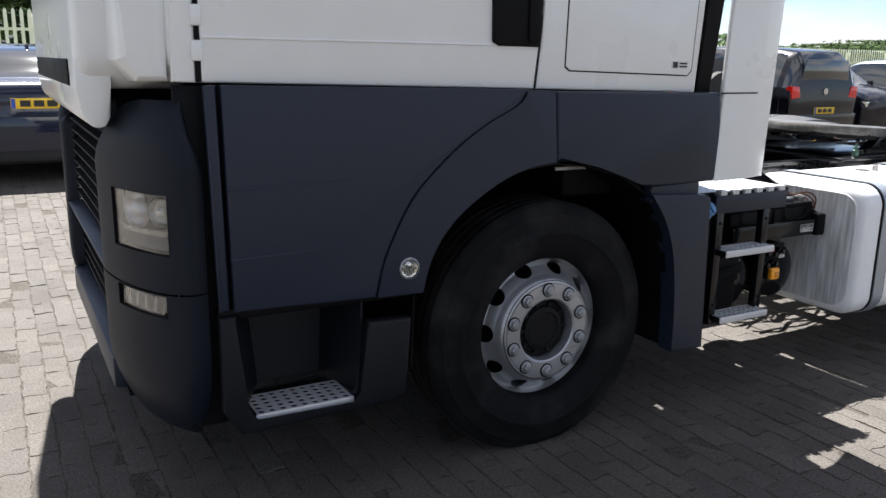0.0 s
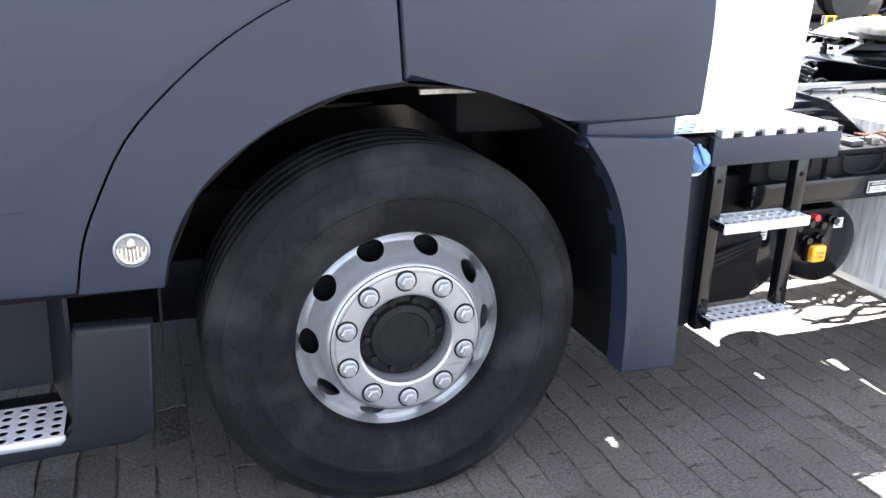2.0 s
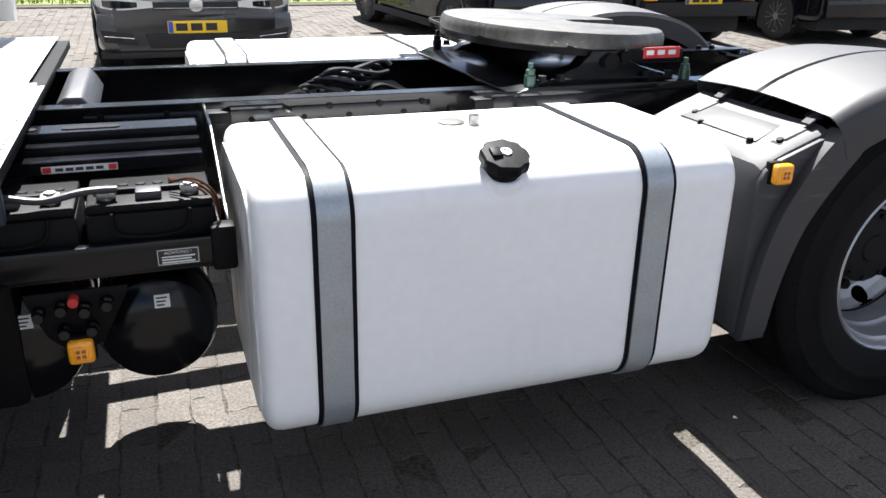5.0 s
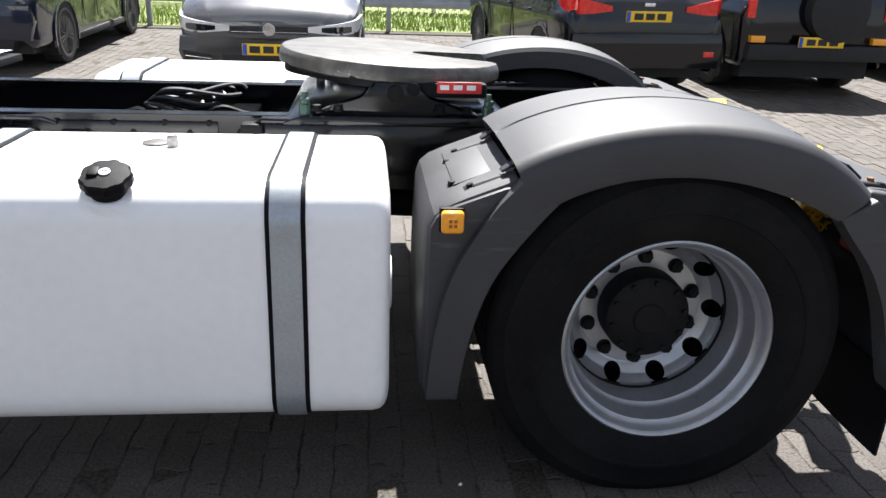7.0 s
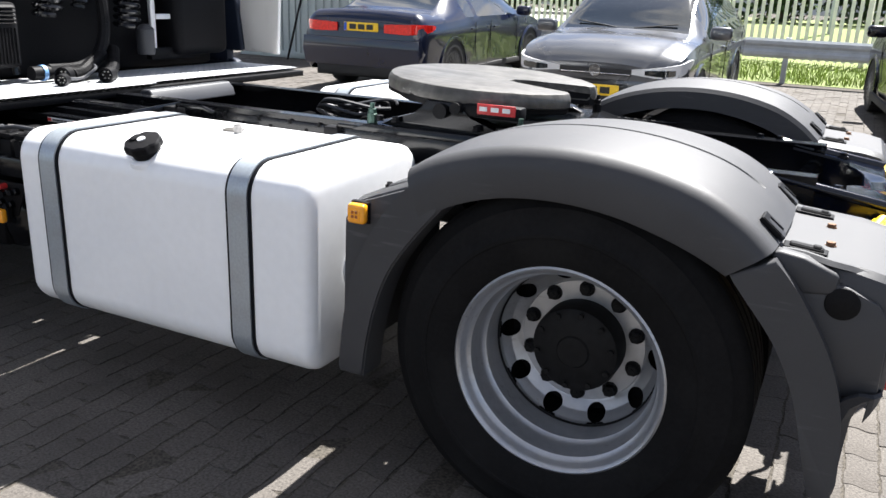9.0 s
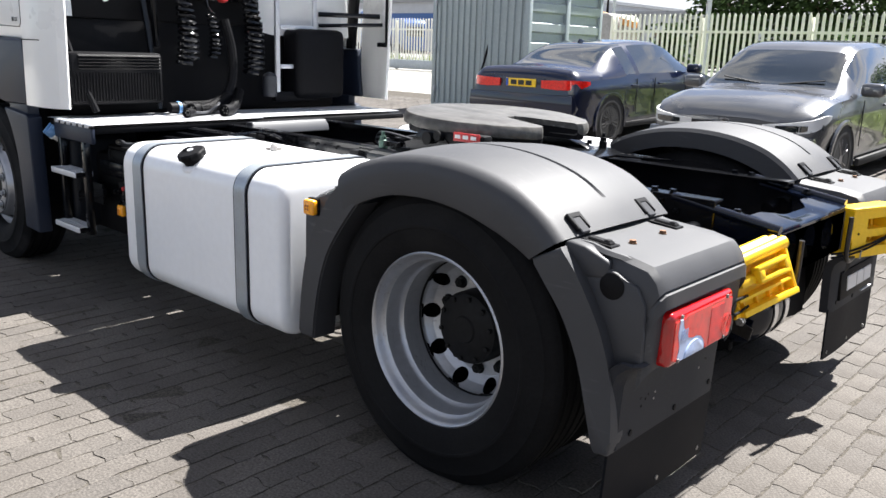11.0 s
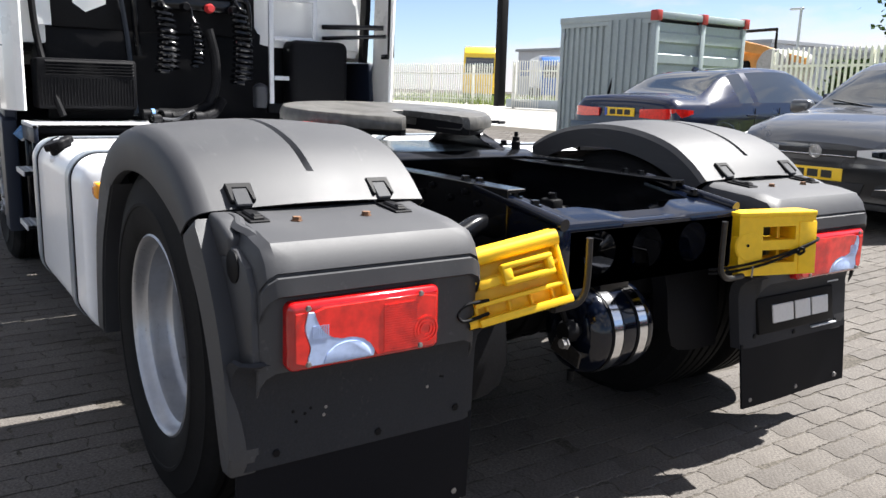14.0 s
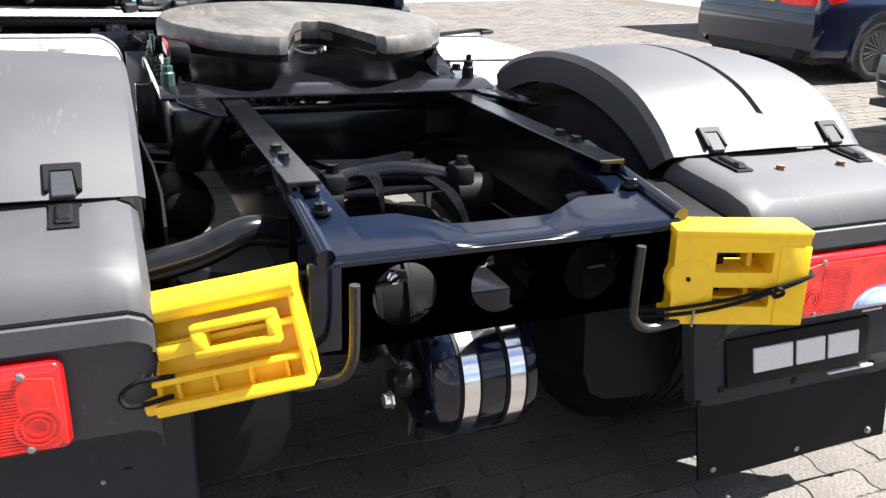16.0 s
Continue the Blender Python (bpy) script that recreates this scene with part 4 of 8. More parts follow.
def fuel_tank(side):
    f = lambda bm: mirrored(bm) if side < 0 else bm
    T = (0.0, 0.70, 0.283, 0.955)
    tank = part("fuel_tank", f(tank_bm(1.878, 3.175, *T, 0.105)), TANKWHITE, truck, "white painted fuel tank with two grey straps", smooth=40)
    # streaked end face, greyer and rougher than the tank
    part("end_skin", f(prism(rounded(T[0] + 0.045, T[1] - 0.045, T[2] + 0.045, T[3] - 0.045, 0.085, 6), "x", 1.8735, 1.8790)), TANKEND, tank, "streaked grey end of the tank")
    part("end_ring", f(lathe([(0.07, 3.17), (0.08, 3.18), (0.075, 3.185), (0.065, 3.18), (1e-5, 3.178)], 32, (0, 0.26, 0.6), axis="x")), TANKWHITE, tank)
    for x in (2.015, 2.871):
        for a, b_, off, mt, nm in ((-0.008, 0.092, 0.004, RUBBER_FLAP, "strap_rubber"), (0.004, 0.080, 0.009, STRAP, "strap")):
            o = rounded(T[0] - off, T[1] + off, T[2] - off, T[3] + off, 0.105 + off, 8)
            i = rounded(T[0] + 0.004, T[1] - 0.004, T[2] + 0.004, T[3] - 0.004, 0.101, 8)
            b = bmesh.new()
            g = [[b.verts.new((x + d, p[0], p[1])) for p in ring] for ring, d in ((i, a), (o, a), (o, b_), (i, b_))]
            n = len(o)
            for r0, r1 in zip(g, g[1:]):
                for q in range(n):
                    b.faces.new((r0[q], r0[(q + 1) % n], r1[(q + 1) % n], r1[q]))
            part(nm, f(b), mt, tank, "grey painted steel strap" if nm == "strap" else "")
    if side > 0:
        cap = lathe([(0.05, 0.0), (0.053, 0.012), (0.053, 0.03), (0.066, 0.032), (0.069, 0.038), (0.069, 0.058), (0.064, 0.066), (0.03, 0.070), (1e-5, 0.070)], 40, (0, 0, 0), axis="z")
        for v in cap.verts:
            r = math.hypot(v.co.x, v.co.y)
            if r > 0.06:
                k = 1 + 0.045 * (1 if math.cos(9 * math.atan2(v.co.y, v.co.x)) > 0.1 else -0.4)
                v.co.x *= k
                v.co.y *= k
        place = Matrix.Translation((2.487, 0.052, 0.922)) @ Matrix.Rotation(radians(22), 4, "X") @ Matrix.Scale(0.88, 4)
        cap.transform(place)
        c = part("filler_cap", cap, BLACKM, tank, "black ribbed plastic filler cap")
        k = lathe([(0.016, 0.068), (0.016, 0.074), (0.009, 0.074), (0.009, 0.071), (1e-5, 0.071)], 16, axis="z")
        k.transform(place)
        part("key_lock", k, ALU, c)
        k = box(-0.045, -0.015, -0.02, 0.02, 0.066, 0.078, 0.004)
        k.transform(place)
        part("lock_flap", k, BLACKM, c)
        k = lathe([(0.075, -0.02), (0.07, -0.004), (0.058, 0.004), (0.05, 0.004)], 32, axis="z")
        k.transform(place)
        part("filler_neck", k, TANKWHITE, c)
        k = lathe([(0.040, 0), (0.040, 0.006), (0.034, 0.008), (1e-5, 0.008)], 24, (2.505, 0.46, 0.954), axis="z")
        part("sender_plate", k, GREASE, tank, "brass sender plate on the tank top")
        part("sender_plug", lathe([(0.016, 0), (0.016, 0.028), (0.012, 0.034), (1e-5, 0.034)], 12, (2.56, 0.42, 0.955), axis="z"), STEEL, tank)
    return tank


fuel_tank(1)
fuel_tank(-1)
for x, s in ((1.95, 1), (2.80, 1)):
    part("tank_bracket", prism([(0.70, 0.28), (0.93, 0.66), (0.93, 0.9), (0.72, 0.9)], "x", x + 0.13, x + 0.19, 0.004), BLACK, truck)
    b = tube([(x - 0.06, 0.80, 0.945), (x - 0.03, 0.77, 0.965), (x + 0.12, 0.77, 0.965), (x + 0.15, 0.80, 0.945)], 0.009, 8)
    part("tank_clamp", b, BLACK, truck)
    part("clamp_block", box(x - 0.10, x - 0.03, 0.76, 0.82, 0.92, 0.955, 0.006), BLACKM, truck)

# ---- cab ----
def skin(pts, y0, y1, w=0.012, seg=3):
    """Moulded panel: a polygon in x and z with rounded outer edges."""
    return prism(pts, "y", y0, y1, w, seg, caps_only=True)


ARCH_IN = [(-0.592, 0.739), (-0.562, 0.85), (-0.49, 0.962), (-0.385, 1.05), (-0.25, 1.125), (-0.13, 1.16), (-0.012, 1.172)]
ARCH_OUT = [(-0.768, 0.743), (-0.745, 0.85), (-0.705, 0.945), (-0.635, 1.07), (-0.54, 1.17), (-0.43, 1.26), (-0.324, 1.325), (-0.24, 1.365), (-0.185, 1.40), (-0.172, 1.43)]
ai, ao = smooth2(ARCH_IN, 3), smooth2(ARCH_OUT, 3)
cab = part("cab", tank_bm(-1.42, 0.72, 0.055, 2 * YC - 0.055, 1.455, 3.55, 0.10), WHITE, truck, "white painted sleeper cab", smooth=40)
for s in (1, -1):
    f = lambda bm: bm if s > 0 else mirrored(bm)
    # white door, sleeper side and hatch
    door = part("cab_door", f(skin([(-1.322, 1.458), (-0.108, 1.436), (-0.085, 1.70), (-0.085, 2.9), (-1.25, 2.9), (-1.322, 2.0)], 0.045, 0.075, 0.01)), WHITE, cab, "white cab door")
    part("crease", f(prism([(-1.318, 1.585), (-0.16, 1.585), (-0.16, 1.592), (-1.318, 1.592)], "y", 0.040, 0.047, 0.002, 1)), WHITE, door)
    hand = part("handle_recess", f(skin([(-0.30, 1.60), (-0.275, 1.585), (-0.095, 1.585), (-0.09, 1.83), (-0.29, 1.84), (-0.305, 1.8)], 0.030, 0.050, 0.008)), BLACKM, door, "black door handle recess")
    part("door_handle", f(box(-0.155, -0.105, 0.020, 0.034, 1.60, 1.82, 0.006)), BLACKM, hand)
    part("lock", f(bolt(-0.13, 0.019, 1.79, 0.01, 0.003, "y", None, -1)), CHROME, hand)
    part("sleeper_side", f(skin([(-0.100, 1.436), (0.70, 1.421), (0.73, 2.0), (0.73, 3.3), (-0.075, 3.3), (-0.075, 1.7)], 0.045, 0.075, 0.01)), WHITE, cab)
    hatch = part("locker_hatch", f(skin([(0.03, 1.52), (0.05, 1.505), (0.645, 1.49), (0.665, 1.51), (0.69, 2.05), (0.04, 2.05)], 0.041, 0.047, 0.002)), WHITE, cab, "white locker hatch with a small sticker")
    # dark strips added behind hatch and door gaps, drawing their shadow lines
    part("hatch_seal", f(prism([(0.025, 1.515), (0.047, 1.500), (0.647, 1.485), (0.670, 1.507), (0.695, 2.055), (0.035, 2.055)], "y", 0.0435, 0.047)), BLACKM, hatch)
    part("door_seal", f(box(-0.116, -0.078, 0.050, 0.057, 1.44, 2.9)), BLACKM, door)
    part("door_seal", f(box(-1.334, -1.310, 0.0475, 0.057, 1.46, 2.0)), BLACKM, door)
    part("sticker", f(box(0.555, 0.645, 0.0385, 0.0415, 1.515, 1.545)), LABELWHITE, hatch)
    part("sticker_mark", f(box(0.56, 0.585, 0.0365, 0.039, 1.518, 1.542)), LABELBLACK, hatch)
    for k in range(2):
        part("sticker_bar", f(box(0.595, 0.635, 0.0365, 0.039, 1.520 + k * 0.012, 1.527 + k * 0.012)), LABELBLACK, hatch)
    part("pillar_trim", f(skin([(-1.405, 1.46), (-1.335, 1.458), (-1.335, 2.6), (-1.38, 2.6)], 0.05, 0.075, 0.008)), WHITE, cab)
    for z in (1.52, 1.62, 1.73):
        part("hinge", f(box(-1.345, -1.312, 0.038, 0.06, z, z + 0.06, 0.006)), WHITE, cab)
    part("gap_strip", f(skin([(0.712, 1.42), (0.79, 1.418), (0.83, 1.8), (0.86, 2.6), (0.78, 2.6), (0.745, 1.8)], 0.05, 0.09, 0.006)), BLACKM, cab, "black flexible gap seal")
    # lower grey panels
    low = part("lower_panel", f(skin([(-1.275, 1.452), (-1.262, 0.757)] + [(x - 0.006, z) for x, z in ao] + [(-0.16, 1.437)], 0.0, 0.035, 0.014)), PLASTIC, cab, "dark grey moulded lower side panel")
    for z, x1 in ((1.145, -0.95), (0.925, -0.93)):
        part("pressed_line", f(prism([(-1.268, z - 0.008), (x1 + 0.08, z + 0.008), (x1 + 0.08, z + 0.010), (-1.268, z + 0.003)], "y", -0.0025, 0.004, 0.002, 2)), PLASTIC, low)
    part("edge_strip", f(skin([(-1.325, 1.45), (-1.287, 1.452), (-1.274, 0.76), (-1.308, 0.757)], 0.006, 0.035, 0.010)), PLASTIC, low)
    part("gap_backing", f(box(-1.40, -1.24, 0.075, 0.10, 0.36, 1.45, 0.004)), BLACKM, low)
    arch = part("wheel_arch", f(skin(list(ai) + [(-0.030, 1.174), (-0.047, 1.432), (-0.150, 1.435)] + list(reversed(ao)), -0.008, 0.030, 0.016)), PLASTIC, cab, "dark grey front wheel arch")
    lip = [(x, z) for x, z in ai]
    part("arch_lip", f(sheet([[(x, 0.0 + d, z) for x, z in lip] for d in (0.0, 0.12, 0.28)], 0.006)), BLACKM, arch)
    lampm = part("side_lamp", f(lathe([(1e-5, -0.006), (0.030, -0.006), (0.030, -0.009), (1e-5, -0.009)], 28, (-0.650, 0.0, 0.835))), REFLECTOR, arch, "round clear side repeater lamp")
    for k in range(7):
        hh = 0.026 * math.cos((k - 3) / 3.6 * math.pi / 2)
        part("lens_flute", f(box(-0.650 - 0.0022 + (k - 3) * 0.0076, -0.650 + 0.0022 + (k - 3) * 0.0076, -0.0135, -0.009, 0.835 - hh, 0.835 + hh * 0.45, 0.001, 1)), GREYLENS, lampm, smooth=0)
    part("bulb", f(lathe([(0.008, -0.009), (0.008, -0.016), (1e-5, -0.019)], 12, (-0.650, 0, 0.846))), CHROME, lampm)
    cover = part("lamp_cover", f(lathe([(0.0335, -0.012), (0.0335, -0.0165), (0.026, -0.021), (0.012, -0.0235), (1e-5, -0.024)], 28, (-0.650, 0.0, 0.835))), LENSGLASS, lampm)
    cover.visible_shadow = False
    part("lamp_bezel", f(lathe([(0.033, -0.006), (0.0385, -0.010), (0.0385, -0.015), (0.034, -0.017)], 28, (-0.650, 0.0, 0.835), closed=True)), NUT, lampm)
    part("rear_arch_panel", f(skin([(-0.040, 1.430), (0.786, 1.421), (0.80, 1.40), (0.845, 1.068), (0.83, 1.055), (0.46, 1.046), (0.40, 1.062), (0.30, 1.10), (0.18, 1.142), (0.08, 1.165), (-0.022, 1.173)], -0.008, 0.05, 0.016)), PLASTIC, cab, "dark grey panel over the rear of the wheel arch")
    edge = smooth2([(0.63, 0.318), (0.63, 0.45), (0.618, 0.62), (0.59, 0.78), (0.535, 0.91), (0.455, 1.02)], 5)
    guard = part("mud_guard", f(skin([(0.76, 0.998), (0.79, 0.98), (0.815, 0.31)] + edge, -0.012, 0.07, 0.018, 4)), PLASTIC, cab, "dark grey rear mud guard of the front wheel")
    part("guard_neck", f(box(0.47, 0.74, 0.012, 0.08, 0.98, 1.06, 0.01)), PLASTIC, guard)
    part("arch_label", f(box(0.05, 0.20, 0.10, 0.115, 1.122, 1.137, 0.002, 1)), STEEL, arch)
    part("guard_liner", f(sheet([[(x, 0.04 + d, z) for x, z in ((0.632, 0.33), (0.632, 0.45), (0.62, 0.62), (0.592, 0.78), (0.537, 0.91), (0.45, 1.02), (0.33, 1.09), (0.15, 1.14), (0, 1.155), (-0.15, 1.14), (-0.35, 1.06), (-0.5, 0.93), (-0.6, 0.72), (-0.61, 0.45))] for d in (0.0, 0.2, 0.5, 0.7)], 0.006)), BLACKM, guard)
    # entry step; the well's colour holds its shade
    sb = part("step_well", f(skin([(-1.31, 0.74), (-1.25, 0.74), (-1.235, 0.40), (-1.20, 0.365), (-0.85, 0.36), (-0.815, 0.40), (-0.80, 0.62), (-0.795, 0.655), (-0.625, 0.648), (-0.645, 0.37), (-0.70, 0.345), (-1.25, 0.33), (-1.31, 0.42)], 0.012, 0.06, 0.012)), WELL, cab, "dark grey moulded entry step well")
    part("well_back", f(sheet([[(-1.26, 0.05, 0.75), (-1.16, 0.30, 0.75), (-0.86, 0.30, 0.75), (-0.80, 0.05, 0.75)], [(-1.25, 0.05, 0.38), (-1.13, 0.28, 0.40), (-0.88, 0.28, 0.40), (-0.81, 0.05, 0.38)]], 0.01)), WELL, sb)
    part("well_floor", f(prism([(-1.25, 0.02), (-0.82, 0.02), (-0.87, 0.30), (-1.15, 0.30)], "z", 0.345, 0.362, 0.004)), WELL, sb)
    part("well_top", f(box(-1.31, -0.62, 0.03, 0.32, 0.72, 0.76, 0.01)), BLACKM, sb)
    st = part("step_plate", f(perforated(-1.195, -0.85, 0.035, 0.20, 0.385, 9, 5, 0.0125, 0.004)), ALU, sb, "perforated aluminium step")
    part("step_nose", f(prism([(-1.20, 0.028), (-0.845, 0.028), (-0.845, 0.036), (-1.20, 0.036)], "z", 0.358, 0.386, 0.003)), ALU, st)
    part("step_under", f(box(-1.195, -0.85, 0.036, 0.20, 0.352, 0.362)), BLACKM, st)
    # bumper corner and headlight housing: one rounded plan, drawn up to an arched top
    plan = curve_pts([(-1.312, 0.034, 0), (-1.345, 0.022, 0), (-1.38, 0.028, 0), (-1.415, 0.053, 0), (-1.45, 0.098, 0), (-1.485, 0.165, 0), (-1.515, 0.245, 0), (-1.538, 0.335, 0), (-1.553, 0.43, 0), (-1.557, 0.50, 0), (-1.548, 0.555, 0), (-1.50, 0.575, 0)], 5)
    SQ = 1 / 0.982

    def top_at(q):
        u = q / (len(plan) - 1)
        if u < 0.16:
            return 1.25 + 0.155 * math.sin(u / 0.16 * math.pi / 2)
        if u < 0.42:
            return 1.405
        return 1.405 - 0.15 * min(1.0, ((u - 0.42) / 0.42)) ** 2.4

    def corner(zs, push=0.0, q0=0, q1=None, arch=False, window=None, thick=0.008):
        """Skin over a stretch of the plan; window = (q0, q1, z0, z1) is left open."""
        q1 = len(plan) - 1 if q1 is None else q1
        b = bmesh.new()
        g = {}
        for k, z in enumerate(zs):
            for q in range(q0, q1 + 1):
                p, n = plan[q], plan[min(q + 1, len(plan) - 1)] - plan[max(q - 1, 0)]
                n = Vector((-n.y, n.x, 0)).normalized()
                zz, lean = z, 0.0
                if arch and z > 1.14:
                    t = (z - 1.14) / (1.41 - 1.14)
                    zz = 1.14 + t * (top_at(q) - 1.14)
                    lean = -0.055 * max(0.0, (t - 0.45) / 0.55) ** 2.2
                if z < 0.58:
                    lean -= 0.075 * ((0.58 - z) / 0.25) ** 2
                c = p + n * (push + lean)
                g[k, q] = b.verts.new((c.x * SQ, c.y, zz))
        for k in range(len(zs) - 1):
            for q in range(q0, q1):
                if window and window[0] <= q < window[1] and zs[k] >= window[2] - 1e-4 and zs[k + 1] <= window[3] + 1e-4:
                    continue
                b.faces.new((g[k, q], g[k, q + 1], g[k + 1, q + 1], g[k + 1, q]))
        if thick:
            bmesh.ops.solidify(b, geom=b.faces[:], thickness=thick)
        return b

    def reveal(q0, q1, z0, z1, d0, d1):
        """The four inner sides of an opening."""
        b = bmesh.new()
        loop = [(q, z0) for q in range(q0, q1 + 1)] + [(q, z1) for q in range(q1, q0 - 1, -1)]
        rings = []
        for d in (d0, d1):
            ring = []
            for q, z in loop:
                n = plan[min(q + 1, len(plan) - 1)] - plan[max(q - 1, 0)]
                n = Vector((-n.y, n.x, 0)).normalized()
                c = plan[q] + n * d
                ring.append(b.verts.new((c.x * SQ, c.y, z)))
            rings.append(ring)
        for i in range(len(loop)):
            j = (i + 1) % len(loop)
            b.faces.new((rings[0][i], rings[0][j], rings[1][j], rings[1][i]))
        return b

    H0, H1, HZ0, HZ1 = 15, 34, 0.942, 1.128
    G0, G1, GZ0, GZ1 = 17, 34, 0.742, 0.812
    zs_low = [0.335, 0.36, 0.40, 0.46, 0.52, 0.58, 0.66, 0.72, GZ0, 0.765, 0.79, GZ1, 0.817]
    zs_up = [0.823, 0.83, 0.88, 0.92, HZ0, 0.98, 1.03, 1.08, HZ1, 1.14, 1.18, 1.22, 1.26, 1.30, 1.33, 1.355, 1.375, 1.39, 1.40, 1.41]
    bump = part("front_bumper", f(corner(zs_low, window=(G0, G1, GZ0, GZ1))), PLASTIC, cab, "dark grey front bumper corner")
    up = part("headlight_housing", f(corner(zs_up, arch=True, window=(H0, H1, HZ0, HZ1))), PLASTIC, cab, "dark grey headlight housing")
    # headlight: bezel, bowl with projector and lower reflector, clear lens
    hl = part("headlight", f(corner([HZ0 - 0.01, HZ0 + 0.05, 1.04, HZ1 + 0.01], -0.085, H0 - 1, H1 + 1)), ALU, up, "rectangular headlight with a round projector")
    part("bezel", f(reveal(H0, H1, HZ0, HZ1, 0.002, -0.09)), BLACKM, hl)
    part("inner_ledge", f(corner([0.995, 1.005, 1.012], -0.03, H0, H1, thick=0.04)), REFLECTOR, hl)
    for q, r in ((28, 0.062), (20, 0.045)):
        c, n = plan[q], plan[q + 1] - plan[q - 1]
        n = Vector((-n.y, n.x, 0)).normalized()
        bowl = lathe([(r, 0.0), (r * 1.05, 0.03), (r * 0.96, 0.034), (r * 0.8, 0.012), (r * 0.35, 0.0), (r * 0.3, 0.03), (1e-5, 0.036)], 32, axis="z")
        place = Matrix.Translation((c.x - n.x * 0.065, c.y - n.y * 0.065, 1.068)) @ Vector((0, 0, 1)).rotation_difference((n + Vector((0, -0.35, 0.1))).normalized()).to_matrix().to_4x4()
        bowl.transform(place)
        bmesh.ops.scale(bowl, vec=(SQ, 1, 1), verts=bowl.verts)
        part("projector", f(bowl), CHROME if q == 28 else REFLECTOR, hl)
    lens = part("lens", f(corner([HZ0 + 0.003, HZ0 + 0.05, 1.04, HZ1 - 0.003], -0.008, H0, H1, thick=0.003)), LENSGLASS, hl, "clear plastic lens")
    lens.visible_shadow = False
    fg = part("fog_light", f(corner([GZ0 - 0.006, 0.77, GZ1 + 0.004], -0.05, G0 - 1, G1 + 1)), ALU, bump, "narrow fog light")
    part("bezel", f(reveal(G0, G1, GZ0, GZ1, 0.002, -0.055)), BLACKM, fg)
    for k in range(5):
        q = G0 + 2 + k * 3
        part("lens_rib", f(corner([GZ0 + 0.008, GZ1 - 0.006], -0.022, q, q + 1, thick=0.012)), REFLECTOR, fg)
    lens = part("lens", f(corner([GZ0 + 0.003, 0.775, GZ1 - 0.003], -0.010, G0 + 2, G1, thick=0.003)), LENSGLASS, fg, "clear plastic lens")
    lens.visible_shadow = False
    part("inner_shell", f(corner([0.45, 0.8, 1.1, 1.35], -0.13, 8, len(plan) - 8, thick=0.01)), BLACKM, up)
# front grille and lower front between the corners
gr = part("grille_panel", prism([(-1.40, 0.40), (-1.50, 0.40), (-1.50, 1.42), (-1.40, 1.42)], "y", 0.5, 2 * YC - 0.5, 0.01), BLACKM, cab, "black front grille")
for z0, z1, d in ((0.34, 0.50, 0.10), (0.78, 0.84, 0.10), (1.28, 1.40, 0.09)):
    part("bumper_beam", prism([(-1.45, z0), (-1.48 - d, z0 + 0.02), (-1.48 - d, z1 - 0.02), (-1.45, z1)], "y", 0.53, 2 * YC - 0.53, 0.012), PLASTIC, gr)
for k in range(8):
    z = 0.87 + k * 0.05
    part("grille_slat", prism([(-1.47, z), (-1.54, z + 0.008), (-1.54, z + 0.016), (-1.47, z + 0.02)], "y", 0.55, 2 * YC - 0.55), BLACKM, gr)
for k in range(5):
    z = 0.53 + k * 0.05
    part("grille_slat", prism([(-1.47, z), (-1.53, z + 0.008), (-1.53, z + 0.016), (-1.47, z + 0.02)], "y", 0.55, 2 * YC - 0.55), BLACKM, gr)
lipm = part("cab_front", tank_bm(-1.65, -1.30, 0.24, 2 * YC - 0.24, 1.43, 2.6, 0.12), WHITE, cab, "white painted cab front")
part("front_lip", prism([(-1.645, 1.60), (-1.65, 1.43), (-1.635, 1.35), (-1.605, 1.315), (-1.57, 1.315), (-1.552, 1.345), (-1.545, 1.45), (-1.53, 1.60)], "y", 0.27, 2 * YC - 0.27, 0.012, 2), WHITE, lipm)
part("lip_intake", prism([(-1.64, 1.43), (-1.656, 1.44), (-1.656, 1.52), (-1.64, 1.52)], "y", 0.42, 2 * YC - 0.42, 0.004), BLACKM, lipm)
part("corner_deflector", skin([(-1.50, 1.46), (-1.41, 1.46), (-1.40, 1.9), (-1.50, 2.3), (-1.55, 2.0), (-1.555, 1.52)], 0.06, 0.26, 0.03, 3), WHITE, cab, "white corner air deflector")

# white side fairings behind the cab
for s in (1, -1):
    f = lambda bm: bm if s > 0 else mirrored(bm)
    fa = part("side_fairing", f(prism([(0.793, -0.004), (0.80, -0.012), (1.02, 0.0), (1.14, 0.035), (1.175, 0.07), (1.165, 0.085), (1.02, 0.03), (0.80, 0.02)], "z", 1.052, 3.3, 0.003, 1)), WHITE, cab, "white side fairing behind the cab", )
    for v in fa.data.vertices:
        if v.co.z < 1.2:
            v.co.z = 1.055
        elif v.co.z > 3:
            v.co.x += 0.1
    part("fairing_joint", f(prism([(0.795, -0.0145), (1.02, -0.002), (1.02, 0.006), (0.795, -0.004)], "z", 1.416, 1.422)), BLACKM, fa)

# the cab's front overhang, trimmed to its true length
for ob in [cab] + list(cab.children_recursive):
    for v in ob.data.vertices:
        if v.co.x < 0:
            v.co.x *= 0.982

